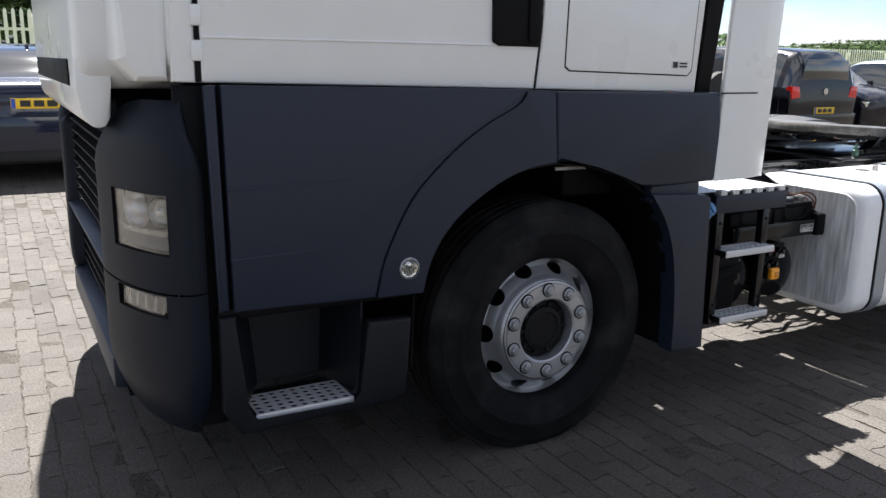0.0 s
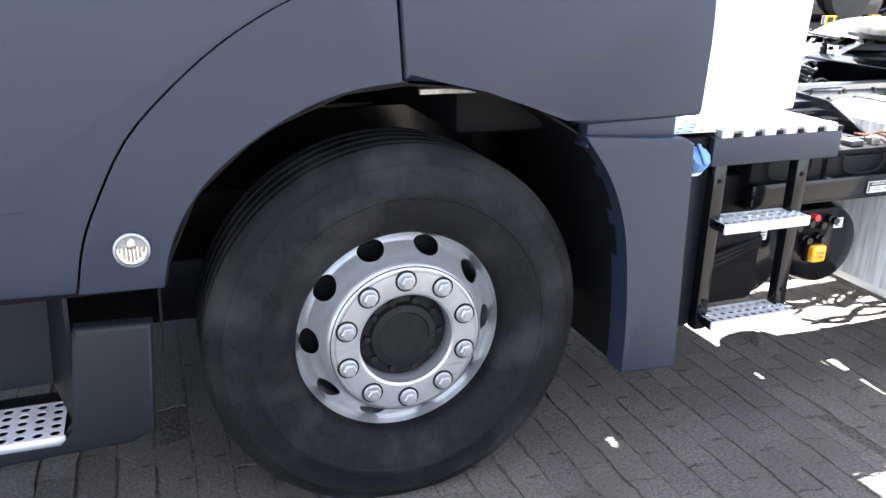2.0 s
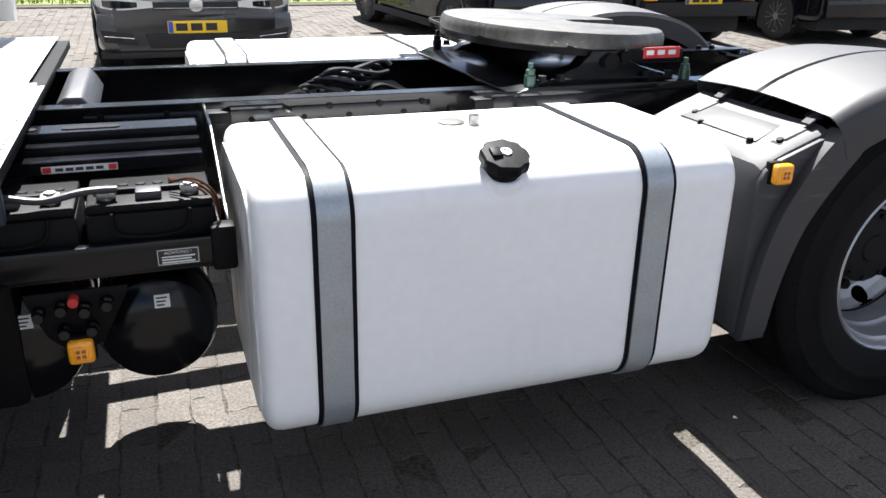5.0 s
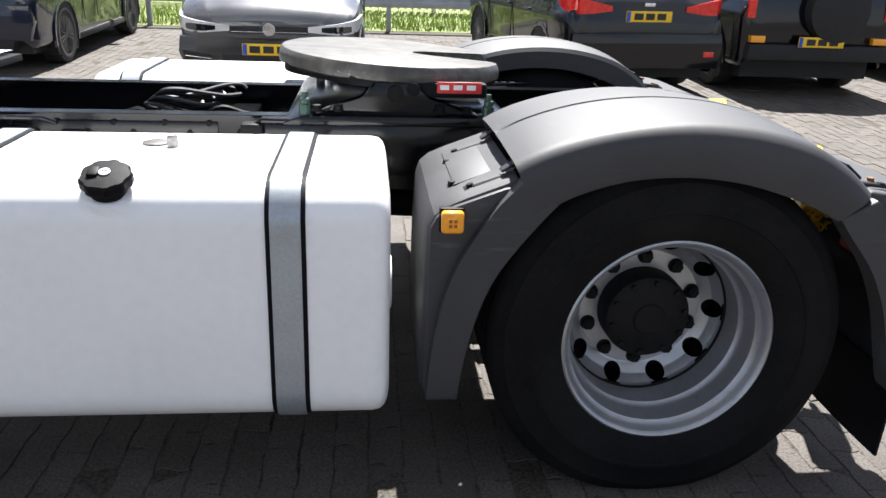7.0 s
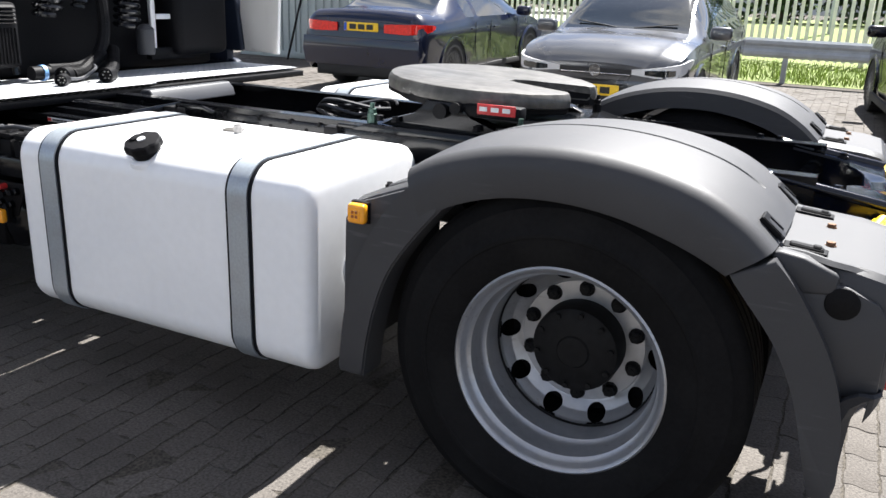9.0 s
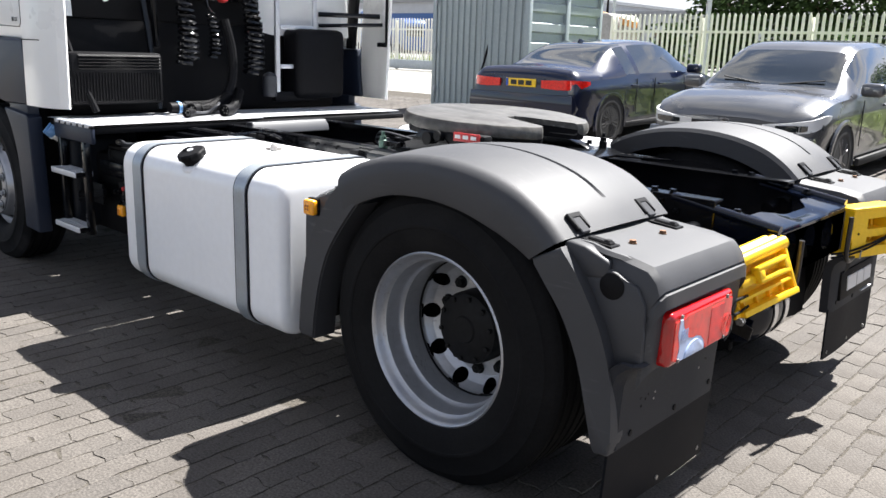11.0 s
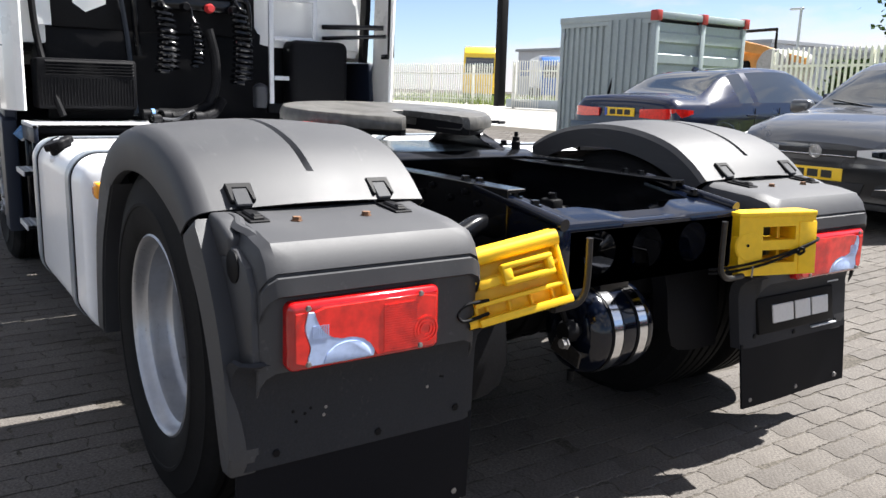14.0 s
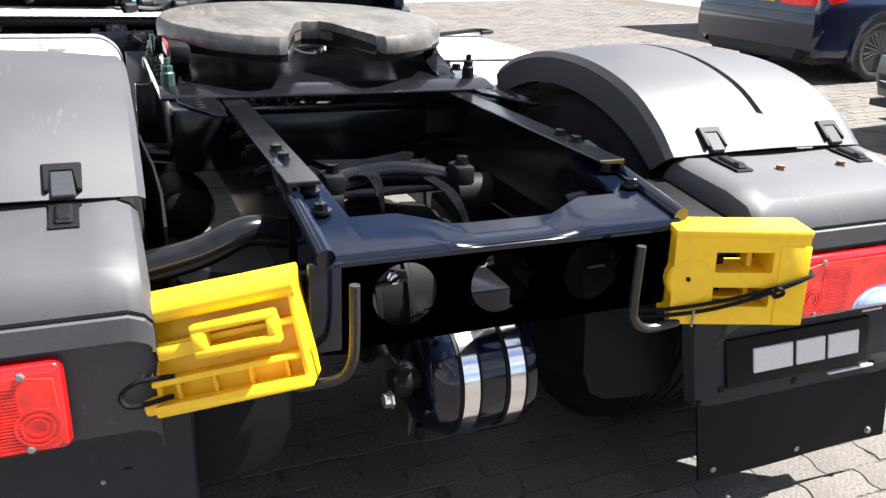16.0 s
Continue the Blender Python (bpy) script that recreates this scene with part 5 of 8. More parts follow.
# ---- platform, access ladder, battery and air gear behind the cab ----
plat = part("platform", perforated(0.80, 1.385, 0.095, 1.16, 0.985, 14, 24, 0.0075, 0.004), ALU, truck, "perforated aluminium work platform")
part("platform_sheet", perforated(0.80, 1.33, 1.20, 2.44, 0.985, 12, 26, 0.0075, 0.004), ALU, plat)
part("platform_seam", box(0.80, 1.36, 1.155, 1.205, 0.978, 0.988, 0.002), ALU, plat)
part("platform_under", box(0.80, 1.375, 0.11, 2.44, 0.935, 0.968, 0.004), BLACKM, plat)
for k in range(6):
    x = 0.945 + k * 0.076
    part("grip_tab", box(x, x + 0.04, 0.075, 0.11, 0.968, 0.992, 0.004), ALU, plat)
    part("grip_hole", box(x + 0.044, x + 0.07, 0.080, 0.10, 0.966, 0.982, 0.004), BLACKM, plat)
part("edge_beam", box(0.925, 1.392, 0.080, 0.105, 0.885, 0.970, 0.006), PLASTIC, plat, "dark painted platform edge beam")
for x in (0.945, 1.245):
    post = part("ladder_post", box(x, x + 0.042, 0.085, 0.122, 0.365, 0.90, 0.004), BLACK, truck, "black ladder post")
    for z in (0.46, 0.70, 0.84):
        part("bolt", bolt(x + 0.02, 0.085, z, 0.006, 0.005, "y", None, -1), BLACKM, post, smooth=0)
for z in (0.722, 0.412):
    st = part("ladder_step", perforated(0.965, 1.272, 0.035, 0.125, z, 10, 3, 0.0105, 0.004), ALU, truck, "perforated aluminium ladder step")
    part("step_nose", box(0.962, 1.275, 0.029, 0.037, z - 0.030, z + 0.001, 0.003), ALU, st)
    part("step_back", box(0.962, 1.275, 0.123, 0.13, z - 0.030, z + 0.001, 0.003), ALU, st)
    part("step_under", box(0.968, 1.27, 0.04, 0.12, z - 0.030, z - 0.022), BLACKM, st)
    for k in range(9):
        part("grip_nub", lathe([(0.005, 0), (0.004, 0.004), (1e-5, 0.004)], 8, (0.982 + k * 0.034, 0.08, z), axis="z"), ALU, st)
# additive tank with blue cap
ad = part("additive_tank", box(0.80, 1.00, 0.13, 0.50, 0.34, 0.90, 0.05, 3), WELL, truck, "black plastic additive tank with a blue cap")
nk = lathe([(0.036, -0.05), (0.040, 0.0), (0.052, 0.002), (0.052, 0.014), (0.04, 0.016)], 28, axis="z")
cp_ = lathe([(0.045, 0.014), (0.047, 0.02), (0.046, 0.065), (0.040, 0.075), (1e-5, 0.078)], 28, axis="z")
for v in cp_.verts:
    if math.hypot(v.co.x, v.co.y) > 0.035 and math.cos(10 * math.atan2(v.co.y, v.co.x)) > 0:
        v.co.x *= 1.07
        v.co.y *= 1.07
pm = Matrix.Translation((0.873, 0.105, 0.89)) @ Matrix.Rotation(radians(48), 4, "X") @ Matrix.Scale(0.72, 4)
nk.transform(pm)
cp_.transform(pm)
part("filler_neck", nk, LABELWHITE, ad)
part("blue_cap", cp_, BLUECAP, ad, "light blue ribbed screw cap")
rg = box(-0.008, 0.008, -0.047, 0.047, 0.074, 0.09, 0.004)
rg.transform(pm)
part("cap_grip", rg, BLUECAP, ad)
part("tank_shoulder", box(0.81, 0.99, 0.13, 0.3, 0.885, 0.93, 0.02), WELL, ad)
part("side_tray", box(0.82, 1.35, 0.28, 0.90, 0.33, 0.80, 0.04, 2), BLACKM, truck)
for k in range(3):
    part("pipe", tube(curve_pts([(0.80, 0.2, 0.55 - 0.03 * k), (1.0, 0.17, 0.56 - 0.02 * k), (1.25, 0.2, 0.60 - 0.01 * k)], 5), 0.012, 8), BLACKM, truck)
part("pipe_plate", box(0.82, 1.24, 0.19, 0.205, 0.52, 0.64, 0.006), BLACKM, truck)
# battery carrier
bc = part("battery_carrier", box(1.20, 1.84, 0.205, 0.235, 0.70, 0.775, 0.006), BLACK, truck, "black steel battery carrier with two batteries")
part("carrier_end", box(1.80, 1.86, 0.195, 0.25, 0.685, 0.80, 0.01), BLACKM, bc)
part("carrier_floor", box(1.20, 1.84, 0.22, 0.72, 0.69, 0.705, 0.003), BLACK, bc)
part("carrier_wall", prism([(0.22, 0.70), (0.24, 0.80), (0.30, 0.82), (0.60, 0.955), (0.86, 0.965), (0.86, 0.70)], "x", 1.842, 1.852, 0.003), BLACK, bc)
for k in range(2):
    x0 = 1.215 + k * 0.31
    bt = part("battery", box(x0, x0 + 0.295, 0.245, 0.50, 0.705, 0.838, 0.012), BLACKM, bc, "black truck battery")
    part("battery_lid", box(x0 + 0.004, x0 + 0.291, 0.25, 0.495, 0.838, 0.858, 0.006), BLACKM, bt)
    part("battery_grip", tube(curve_pts([(x0 + 0.06, 0.238, 0.84), (x0 + 0.068, 0.234, 0.79), (x0 + 0.15, 0.232, 0.778), (x0 + 0.22, 0.234, 0.79), (x0 + 0.235, 0.238, 0.84)], 4), 0.004, 6), BLACKM, bt)
    for q in range(6):
        part("vent_cap", lathe([(0.012, 0), (0.012, 0.006), (1e-5, 0.007)], 12, (x0 + 0.045 + 0.041 * q, 0.40, 0.858), axis="z"), BLACKM, bt)
    part("lid_ridge", box(x0 + 0.02, x0 + 0.275, 0.335, 0.36, 0.858, 0.871, 0.003), BLACKM, bt)
    part("terminal_cover", box(x0 + 0.115, x0 + 0.175, 0.27, 0.32, 0.858, 0.880, 0.006), GREYPLAST, bt)
    for x in (x0 + 0.05, x0 + 0.24):
        part("terminal", lathe([(0.016, 0), (0.014, 0.03), (1e-5, 0.032)], 12, (x, 0.30, 0.857), axis="z"), STEEL, bt)
        part("clamp", box(x - 0.022, x + 0.022, 0.282, 0.318, 0.862, 0.882, 0.005), STEEL, bt)
part("battery_cable", tube(curve_pts([(1.29, 0.29, 0.882), (1.35, 0.262, 0.893), (1.44, 0.258, 0.878), (1.53, 0.268, 0.890), (1.60, 0.29, 0.884)], 6), 0.009, 8), GREYPLAST, bc, "grey battery cable")
for k in range(3):
    part("copper_cable", tube(curve_pts([(1.72, 0.30 + 0.02 * k, 0.888), (1.775, 0.26 + 0.016 * k, 0.905 - 0.012 * k), (1.818, 0.24 + 0.012 * k, 0.875 - 0.016 * k), (1.830, 0.25, 0.815)], 5), 0.0035, 6), COPPER, bc)
for y0, y1, z in ((0.505, 0.56, 0.905), (0.585, 0.625, 0.925), (0.655, 0.755, 0.945)):
    bar = part("cover_bar", prism([(y0, z - 0.035), (y0 + 0.006, z - 0.035), (y0 + 0.006, z - 0.005), (y1 - 0.006, z - 0.005), (y1 - 0.006, z - 0.025), (y1, z - 0.025), (y1, z), (y0, z)], "x", 1.215, 1.815, 0.002, 1), BLACK, bc, "black pressed cover bar")
    if y1 - y0 > 0.08:
        for x in (1.25, 1.46):
            part("slot", prism(rounded(x, x + 0.15, y0 + 0.030, y0 + 0.062, 0.015, 4), "z", z + 0.0002, z + 0.0024), BLACKM, bar)
part("label", box(1.42, 1.60, 0.5025, 0.5045, 0.875, 0.893), LABELWHITE, bc, "white strip label with red ends")
for x in (1.422, 1.578):
    part("label_end", box(x, x + 0.02, 0.5005, 0.5025, 0.877, 0.891), REDLABEL, bc, smooth=0)
for k in range(5):
    part("label_bar", box(1.452 + 0.024 * k, 1.470 + 0.024 * k, 0.5005, 0.5025, 0.880, 0.888), GREYPLAST, bc, smooth=0)
sign = part("warning_label", box(1.672, 1.772, 0.2015, 0.205, 0.712, 0.755), LABELBLACK, bc, "black warning label with pale border and text")
for a in (box(1.675, 1.769, 0.2000, 0.2015, 0.751, 0.7525), box(1.675, 1.769, 0.2000, 0.2015, 0.7145, 0.716), box(1.675, 1.6765, 0.2000, 0.2015, 0.7145, 0.7525), box(1.7675, 1.769, 0.2000, 0.2015, 0.7145, 0.7525)):
    part("label_border", a, LABELWHITE, sign, smooth=0)
tx = bpy.data.curves.new("label_text", "FONT")
tx.body, tx.size, tx.align_x = "ACHTUNG !", 0.0115, "CENTER"
txo = new("warning_text", tx)
txo.matrix_basis = pose(1.722, 0.2, 0.7405, 90, 0, 0)
txo.parent = sign
tx.materials.append(LABELWHITE)
for k in range(3):
    part("label_bar", box(1.684, 1.760 - 0.008 * (k % 2), 0.2000, 0.2015, 0.7185 + 0.0068 * k, 0.7218 + 0.0068 * k), LABELWHITE, sign, smooth=0)
# air cylinders with domed ends
for x, z, y0 in ((1.655, 0.492, 0.285), (1.335, 0.475, 0.295)):
    prof = [(1e-5, y0), (0.06, y0 + 0.004), (0.105, y0 + 0.014), (0.138, y0 + 0.034), (0.152, y0 + 0.065), (0.152, y0 + 0.55), (0.138, y0 + 0.58), (1e-5, y0 + 0.61)]
    at = part("air_tank", lathe(prof, 40, (x, 0, z)), BLACK, truck, "glossy black air cylinder")
    part("sticker", box(x - 0.002, x + 0.036, y0 + 0.004, y0 + 0.0075, z + 0.072, z + 0.108), LABELWHITE, at)
    for k in range(3):
        part("sticker_bar", box(x + 0.003, x + 0.022 + 0.004 * k, y0 + 0.0028, y0 + 0.0045, z + 0.078 + 0.010 * k, z + 0.082 + 0.010 * k), LABELBLACK, at)
    for d in (0.15, 0.42):
        part("tank_band", lathe([(0.154, y0 + d), (0.157, y0 + d), (0.157, y0 + d + 0.03), (0.154, y0 + d + 0.03)], 40, (x, 0, z)), BLACKM, at)
vb = part("valve_bracket", prism([(1.37, 0.665), (1.60, 0.665), (1.595, 0.645), (1.53, 0.52), (1.46, 0.50), (1.41, 0.55), (1.375, 0.64)], "y", 0.225, 0.235, 0.003), BLACKM, truck, "black valve bracket with an amber marker lamp")
for x, z in ((1.40, 0.62), (1.45, 0.63), (1.50, 0.62), (1.55, 0.63), (1.45, 0.57), (1.51, 0.57)):
    part("air_coupling", lathe([(0.016, 0.225), (0.016, 0.205), (0.012, 0.20), (0.012, 0.185), (1e-5, 0.185)], 12, (x, 0, z)), BLACK, vb)
part("red_cap", lathe([(0.012, 0.225), (0.012, 0.195), (1e-5, 0.193)], 12, (1.478, 0, 0.645)), REDLABEL, vb)


def marker(x, y, z, parent):
    c_ = 0.0295
    m_ = part("marker_lamp", box(x - c_, x + c_, y, y + 0.03, z - c_, z + c_, 0.010, 3), ORANGE, parent, "amber side marker lamp")
    part("lens_frame", box(x - 0.016, x + 0.016, y - 0.003, y + 0.004, z - 0.016, z + 0.016, 0.003), ORANGE, m_)
    for a, c in ((-1, -1), (-1, 1), (1, -1), (1, 1)):
        part("lens_cell", box(x + a * 0.0065 - 0.0045, x + a * 0.0065 + 0.0045, y - 0.0045, y - 0.002, z + c * 0.0065 - 0.0045, z + c * 0.0065 + 0.0045, 0.001, 1), REDBROWN, m_, smooth=0)
    part("lamp_base", box(x - c_ - 0.003, x + c_ + 0.003, y + 0.028, y + 0.05, z - c_ - 0.003, z + c_ + 0.003, 0.004), BLACKM, m_)
    return m_


marker(1.482, 0.165, 0.527, vb)
marker(3.332, 0.012, 0.857, truck)
# ---- fifth wheel ----
out = []
for k in range(41):
    a = radians(52 + 256 * k / 40)
    out.append((3.20 + 0.415 * math.cos(a), 1.265 + 0.475 * math.sin(a)))
ear = [(3.50, 0.91), (3.56, 0.985), (3.60, 1.06), (3.605, 1.10), (3.59, 1.128), (3.48, 1.162), (3.35, 1.20), (3.295, 1.235)]
outline = out + ear + [(x, 2.53 - y) for x, y in reversed(ear)]
def plate_ring(k, z):
    return [(3.20 + (x - 3.20) * k, 1.265 + (y - 1.265) * k, z) for x, y in outline]


fwb = bmesh.new()
rings = [[fwb.verts.new(p) for p in plate_ring(k, z)] for k, z in ((0.955, 0.022), (0.972, 0.020), (0.990, 0.008), (1.0, -0.010), (0.996, -0.030), (0.97, -0.036))]
for q0, q1 in zip(rings, rings[1:]):
    for k in range(len(outline)):
        n_ = (k + 1) % len(outline)
        fwb.faces.new((q0[k], q0[n_], q1[n_], q1[k]))
for q0 in (rings[0], rings[-1]):
    fwb.faces.new(q0)
bmesh.ops.recalc_face_normals(fwb, faces=fwb.faces)
tilt = Matrix.Translation((3.2, 1.265, 1.128)) @ Matrix.Rotation(radians(3.0), 4, "Y") @ Matrix.Translation((-3.2, -1.265, 0))
fwb.transform(tilt)
fw = part("fifth_wheel", fwb, GREASE, truck, "greasy grey fifth wheel coupling plate")
skirt = prism([(3.20 + (x - 3.20) * (0.965 - 0.035 * math.cos(k * 0.9)), 1.265 + (y - 1.265) * (0.965 - 0.035 * math.cos(k * 0.9))) for k, (x, y) in enumerate(outline)], "z", -0.055, -0.004, 0.004, 1, caps_only=True)
skirt.transform(tilt)
part("plate_skirt", skirt, BLACKM, fw)
for y in (0.83, 1.68):
    part("pedestal", prism([(2.94, 0.985), (3.50, 0.985), (3.44, 1.01), (3.32, 1.035), (3.28, 1.095), (3.14, 1.095), (3.10, 1.035), (3.00, 1.01)], "y", y - 0.035, y + 0.035, 0.008), BLACK, fw, "black cast pedestal")
    part("pivot_pin", lathe([(0.028, y - 0.06), (0.028, y + 0.06)], 16, (3.21, 0, 1.06)), BLACKM, fw)
    for x in (2.95, 3.02, 3.36, 3.45):
        part("bolt", bolt(x, y - 0.05 if y < 1 else y + 0.05, 1.0, 0.015, 0.02), BLACKM, fw, smooth=0)
mp = part("mounting_plate", prism([(2.84, 0.965), (2.90, 0.986), (3.54, 0.986), (3.62, 0.965), (3.62, 0.955), (2.84, 0.955)], "y", 0.76, 1.80, 0.004), BLACK, fw, "black mounting plate on the rails")
part("rail_angle", prism([(0.78, 0.78), (0.92, 0.78), (0.92, 0.955), (0.78, 0.955)], "x", 2.75, 3.75, 0.006), BLACK, fw)
part("rail_angle", prism([(1.71, 0.78), (1.82, 0.78), (1.82, 0.955), (1.71, 0.955)], "x", 2.75, 3.75, 0.006), BLACK, fw)
for y, yy in ((0.845, 0), (1.765, 0)):
    ap = part("angle_plate", prism([(3.50, y - 0.05), (3.68, y - 0.045), (3.88, y + 0.03), (3.88, y + 0.06), (3.50, y + 0.06)], "z", 0.956, 0.965, 0.002, 1), BLACK, fw)
    for k in range(6):
        part("slot", box(3.57 + 0.04 * k, 3.59 + 0.04 * k, y, y + 0.018, 0.9645, 0.9665), BLACKM, ap, smooth=0)
rl = box(3.35, 3.50, 0.795, 0.80, 1.062, 1.100, 0.002)
part("red_label", rl, REDLABEL, fw, "red and white label")
for k in range(3):
    part("label_bar", box(3.36 + 0.045 * k, 3.39 + 0.045 * k, 0.7935, 0.7955, 1.074, 1.090), LABELWHITE, fw, smooth=0)
part("label_carrier", box(3.20, 3.52, 0.80, 0.86, 1.045, 1.095, 0.01), BLACKM, fw)
part("lock_pin", lathe([(0.022, 0.775), (0.022, 0.83)], 14, (3.27, 0, 1.075)), BLACKM, fw)
part("release_handle", tube(curve_pts([(3.0, 1.72, 1.06), (2.98, 1.90, 1.07), (2.97, 2.02, 1.08), (3.03, 2.06, 1.08), (3.06, 2.0, 1.08)], 5), 0.008, 8), BLACKM, fw)
for x, y in ((2.91, 0.79), (3.525, 0.79), (2.91, 1.74), (3.525, 1.74)):
    g_ = part("grease_fitting", lathe([(0.020, 0.965), (0.020, 1.02), (0.016, 1.024), (0.016, 1.04), (0.009, 1.042), (0.009, 1.062), (1e-5, 1.063)], 10, (x, y, 0), axis="z"), GREENBOLT if y < 1 else BLACKM, fw, "green painted fitting" if y < 1 else "")
# hoses and cables between the rails
random.seed(4)
for k in range(9):
    pts = [(2.05, 1.05 + 0.05 * k, 0.78)]
    for q in range(5):
        pts.append((2.2 + 0.16 * q + random.uniform(-0.05, 0.05), 1.10 + 0.04 * k + random.uniform(-0.05, 0.05), 0.83 + random.uniform(-0.05, 0.07)))
    pts.append((3.05, 1.1 + 0.03 * k, 0.84))
    part("air_line", tube(curve_pts(pts, 5), 0.008 + 0.003 * (k % 3), 6), BLACKM if k % 2 else BLACK, truck)
for k in range(5):
    pts = [(2.35 + 0.11 * math.cos(a) * (1 + 0.1 * k) + 0.03 * k, 1.40 + 0.09 * math.sin(a + 0.3 * k), 0.90 + 0.015 * k + 0.02 * math.sin(2 * a)) for a in [radians(30 * q) for q in range(12)]]
    part("coiled_cable", tube(curve_pts(pts, 3), 0.008, 6), BLACKM if k % 2 else GREYPLAST, truck)
for k in range(14):
    part("bolt", bolt(1.95 + 0.09 * k, 0.925, 0.88 if k % 2 else 0.84, 0.012, 0.012, "y", None, -1), BLACKM, truck, smooth=0)
part("bracket_plate", box(1.50, 2.6, 0.917, 0.925, 0.80, 0.93, 0.003), BLACK, truck)
part("heat_shield", prism([(1.42, 0.95), (1.45, 0.972), (1.50, 0.972), (1.52, 0.94), (1.54, 0.90), (1.42, 0.90)], "y", 1.02, 1.60, 0.01, 3), GREYPLAST, truck, "dark folded heat shield")
# differential seen through the frame opening
df = part("differential", lathe([(0.06, 3.62), (0.11, 3.66), (0.16, 3.72), (0.19, 3.80), (0.20, 3.955), (0.17, 4.08), (0.10, 4.15), (1e-5, 4.17)], 28, (0, 1.30, 0.50), axis="x"), BLACKM, truck, "black differential housing")
part("stabiliser_arm", tube(curve_pts([(4.05, 1.08, 0.76), (4.02, 1.15, 0.80), (4.0, 1.30, 0.82), (4.02, 1.45, 0.80), (4.05, 1.52, 0.77)], 6), 0.03, 12), BLACK, truck)
for y in (1.10, 1.52):
    part("arm_bush", lathe([(0.05, y - 0.05), (0.05, y + 0.05)], 18, (4.06, 0, 0.765)), BLACKM, truck)
part("axle_cover", lathe([(1e-5, 1.08), (0.10, 1.09), (0.15, 1.13), (0.165, 1.20), (0.165, 1.36), (0.15, 1.43), (0.10, 1.47), (1e-5, 1.48)], 28, (4.20, 0, 0.56)), BLACKM, truck, "oily black axle cover")
for k in range(4):
    part("cover_rib", lathe([(0.166, 1.15 + 0.08 * k), (0.174, 1.155 + 0.08 * k), (0.174, 1.165 + 0.08 * k), (0.166, 1.17 + 0.08 * k)], 28, (4.20, 0, 0.56)), BLACKM, truck)
for y in (1.13, 1.49):
    cl = part("arm_clamp", box(4.02, 4.10, y - 0.028, y + 0.028, 0.77, 0.845, 0.012), BLACKM, truck, "clamp on the stabiliser arm")
    part("bolt", bolt(4.065, y, 0.845, 0.016, 0.022), BLACK, cl, smooth=0)
# added dark plates fill the gaps beside the rails where lit ground showed
for y0_, y1_ in ((0.67, 0.925), (1.705, 1.86)):
    part("spring_plate", box(3.55, 4.46, y0_, y1_, 0.50, 0.53, 0.01), BLACKM, truck)
# added block behind the chock, keeps sun off the ground under the tail
part("fender_arm", prism([(4.42, 0.69), (4.70, 0.70), (4.70, 0.85), (4.42, 0.88)], "y", 1.712, 1.90, 0.01), BLACKM, truck, "black block added beside the cross member to stop stray sun")
part("v_bracket", prism([(3.70, 1.16), (3.80, 1.20), (3.95, 1.20), (4.0, 1.10), (4.06, 1.10), (4.04, 1.5), (3.96, 1.5), (3.92, 1.38), (3.80, 1.38), (3.68, 1.50), (3.66, 1.47), (3.74, 1.32)], "z", 0.765, 0.785, 0.006), BLACK, truck)
for k in range(3):
    part("brake_hose", tube(curve_pts([(4.12, 1.16 + 0.015 * k, 0.84), (4.18, 1.19 + 0.012 * k, 0.86), (4.2, 1.22, 0.78), (4.15, 1.22, 0.66)], 5), 0.006, 6), BLACK, truck, "black brake hose")
    part("brake_hose", tube(curve_pts([(4.12, 1.36 + 0.012 * k, 0.83), (4.2, 1.40 + 0.01 * k, 0.80), (4.24, 1.45, 0.70)], 5), 0.005, 6), BLACK, truck, "black brake hose")
for s in (0.85, 1.75):
    part("air_bellow", lathe([(0.10, 0.50), (0.13, 0.53), (0.13, 0.60), (0.11, 0.62), (0.13, 0.64), (0.13, 0.70), (0.10, 0.73)], 24, (4.28, s, 0), axis="z"), BLACKM, truck)
# air cylinder with bright straps under the tail
AX_, AZ_, AR_ = 4.50, 0.485, 0.142
ac = part("rear_air_tank", lathe([(1e-5, 1.185), (0.06, 1.187), (0.10, 1.196), (0.126, 1.213), (0.139, 1.236), (AR_, 1.252), (AR_, 1.425), (0.137, 1.442), (0.120, 1.456), (0.085, 1.464), (1e-5, 1.466)], 48, (AX_, 0, AZ_)), NAVY, truck, "glossy black air cylinder with two polished straps")
valve = part("drain_gear", lathe([(1e-5, 1.125), (0.030, 1.127), (0.036, 1.14), (0.036, 1.165), (0.022, 1.17), (0.022, 1.19)], 14, (AX_ + 0.05, 0, AZ_ + 0.02)), BLACKM, ac)
part("pipe", tube(curve_pts([(AX_ + 0.05, 1.14, AZ_ + 0.05), (AX_ + 0.06, 1.10, AZ_ + 0.12), (AX_ + 0.02, 1.09, AZ_ + 0.22)], 6), 0.009, 8), BLACKM, valve)
part("nut", bolt(AX_ + 0.07, 1.125, AZ_ - 0.01, 0.016, 0.02, "y", None, -1), STEEL, valve, smooth=0)
part("stay_plate", prism([(AX_ - 0.03, AZ_ - 0.06), (AX_ + 0.10, AZ_ - 0.09), (AX_ + 0.11, AZ_ - 0.04), (AX_, AZ_)], "y", 1.150, 1.158, 0.002, 1), DARKSTEEL, ac)
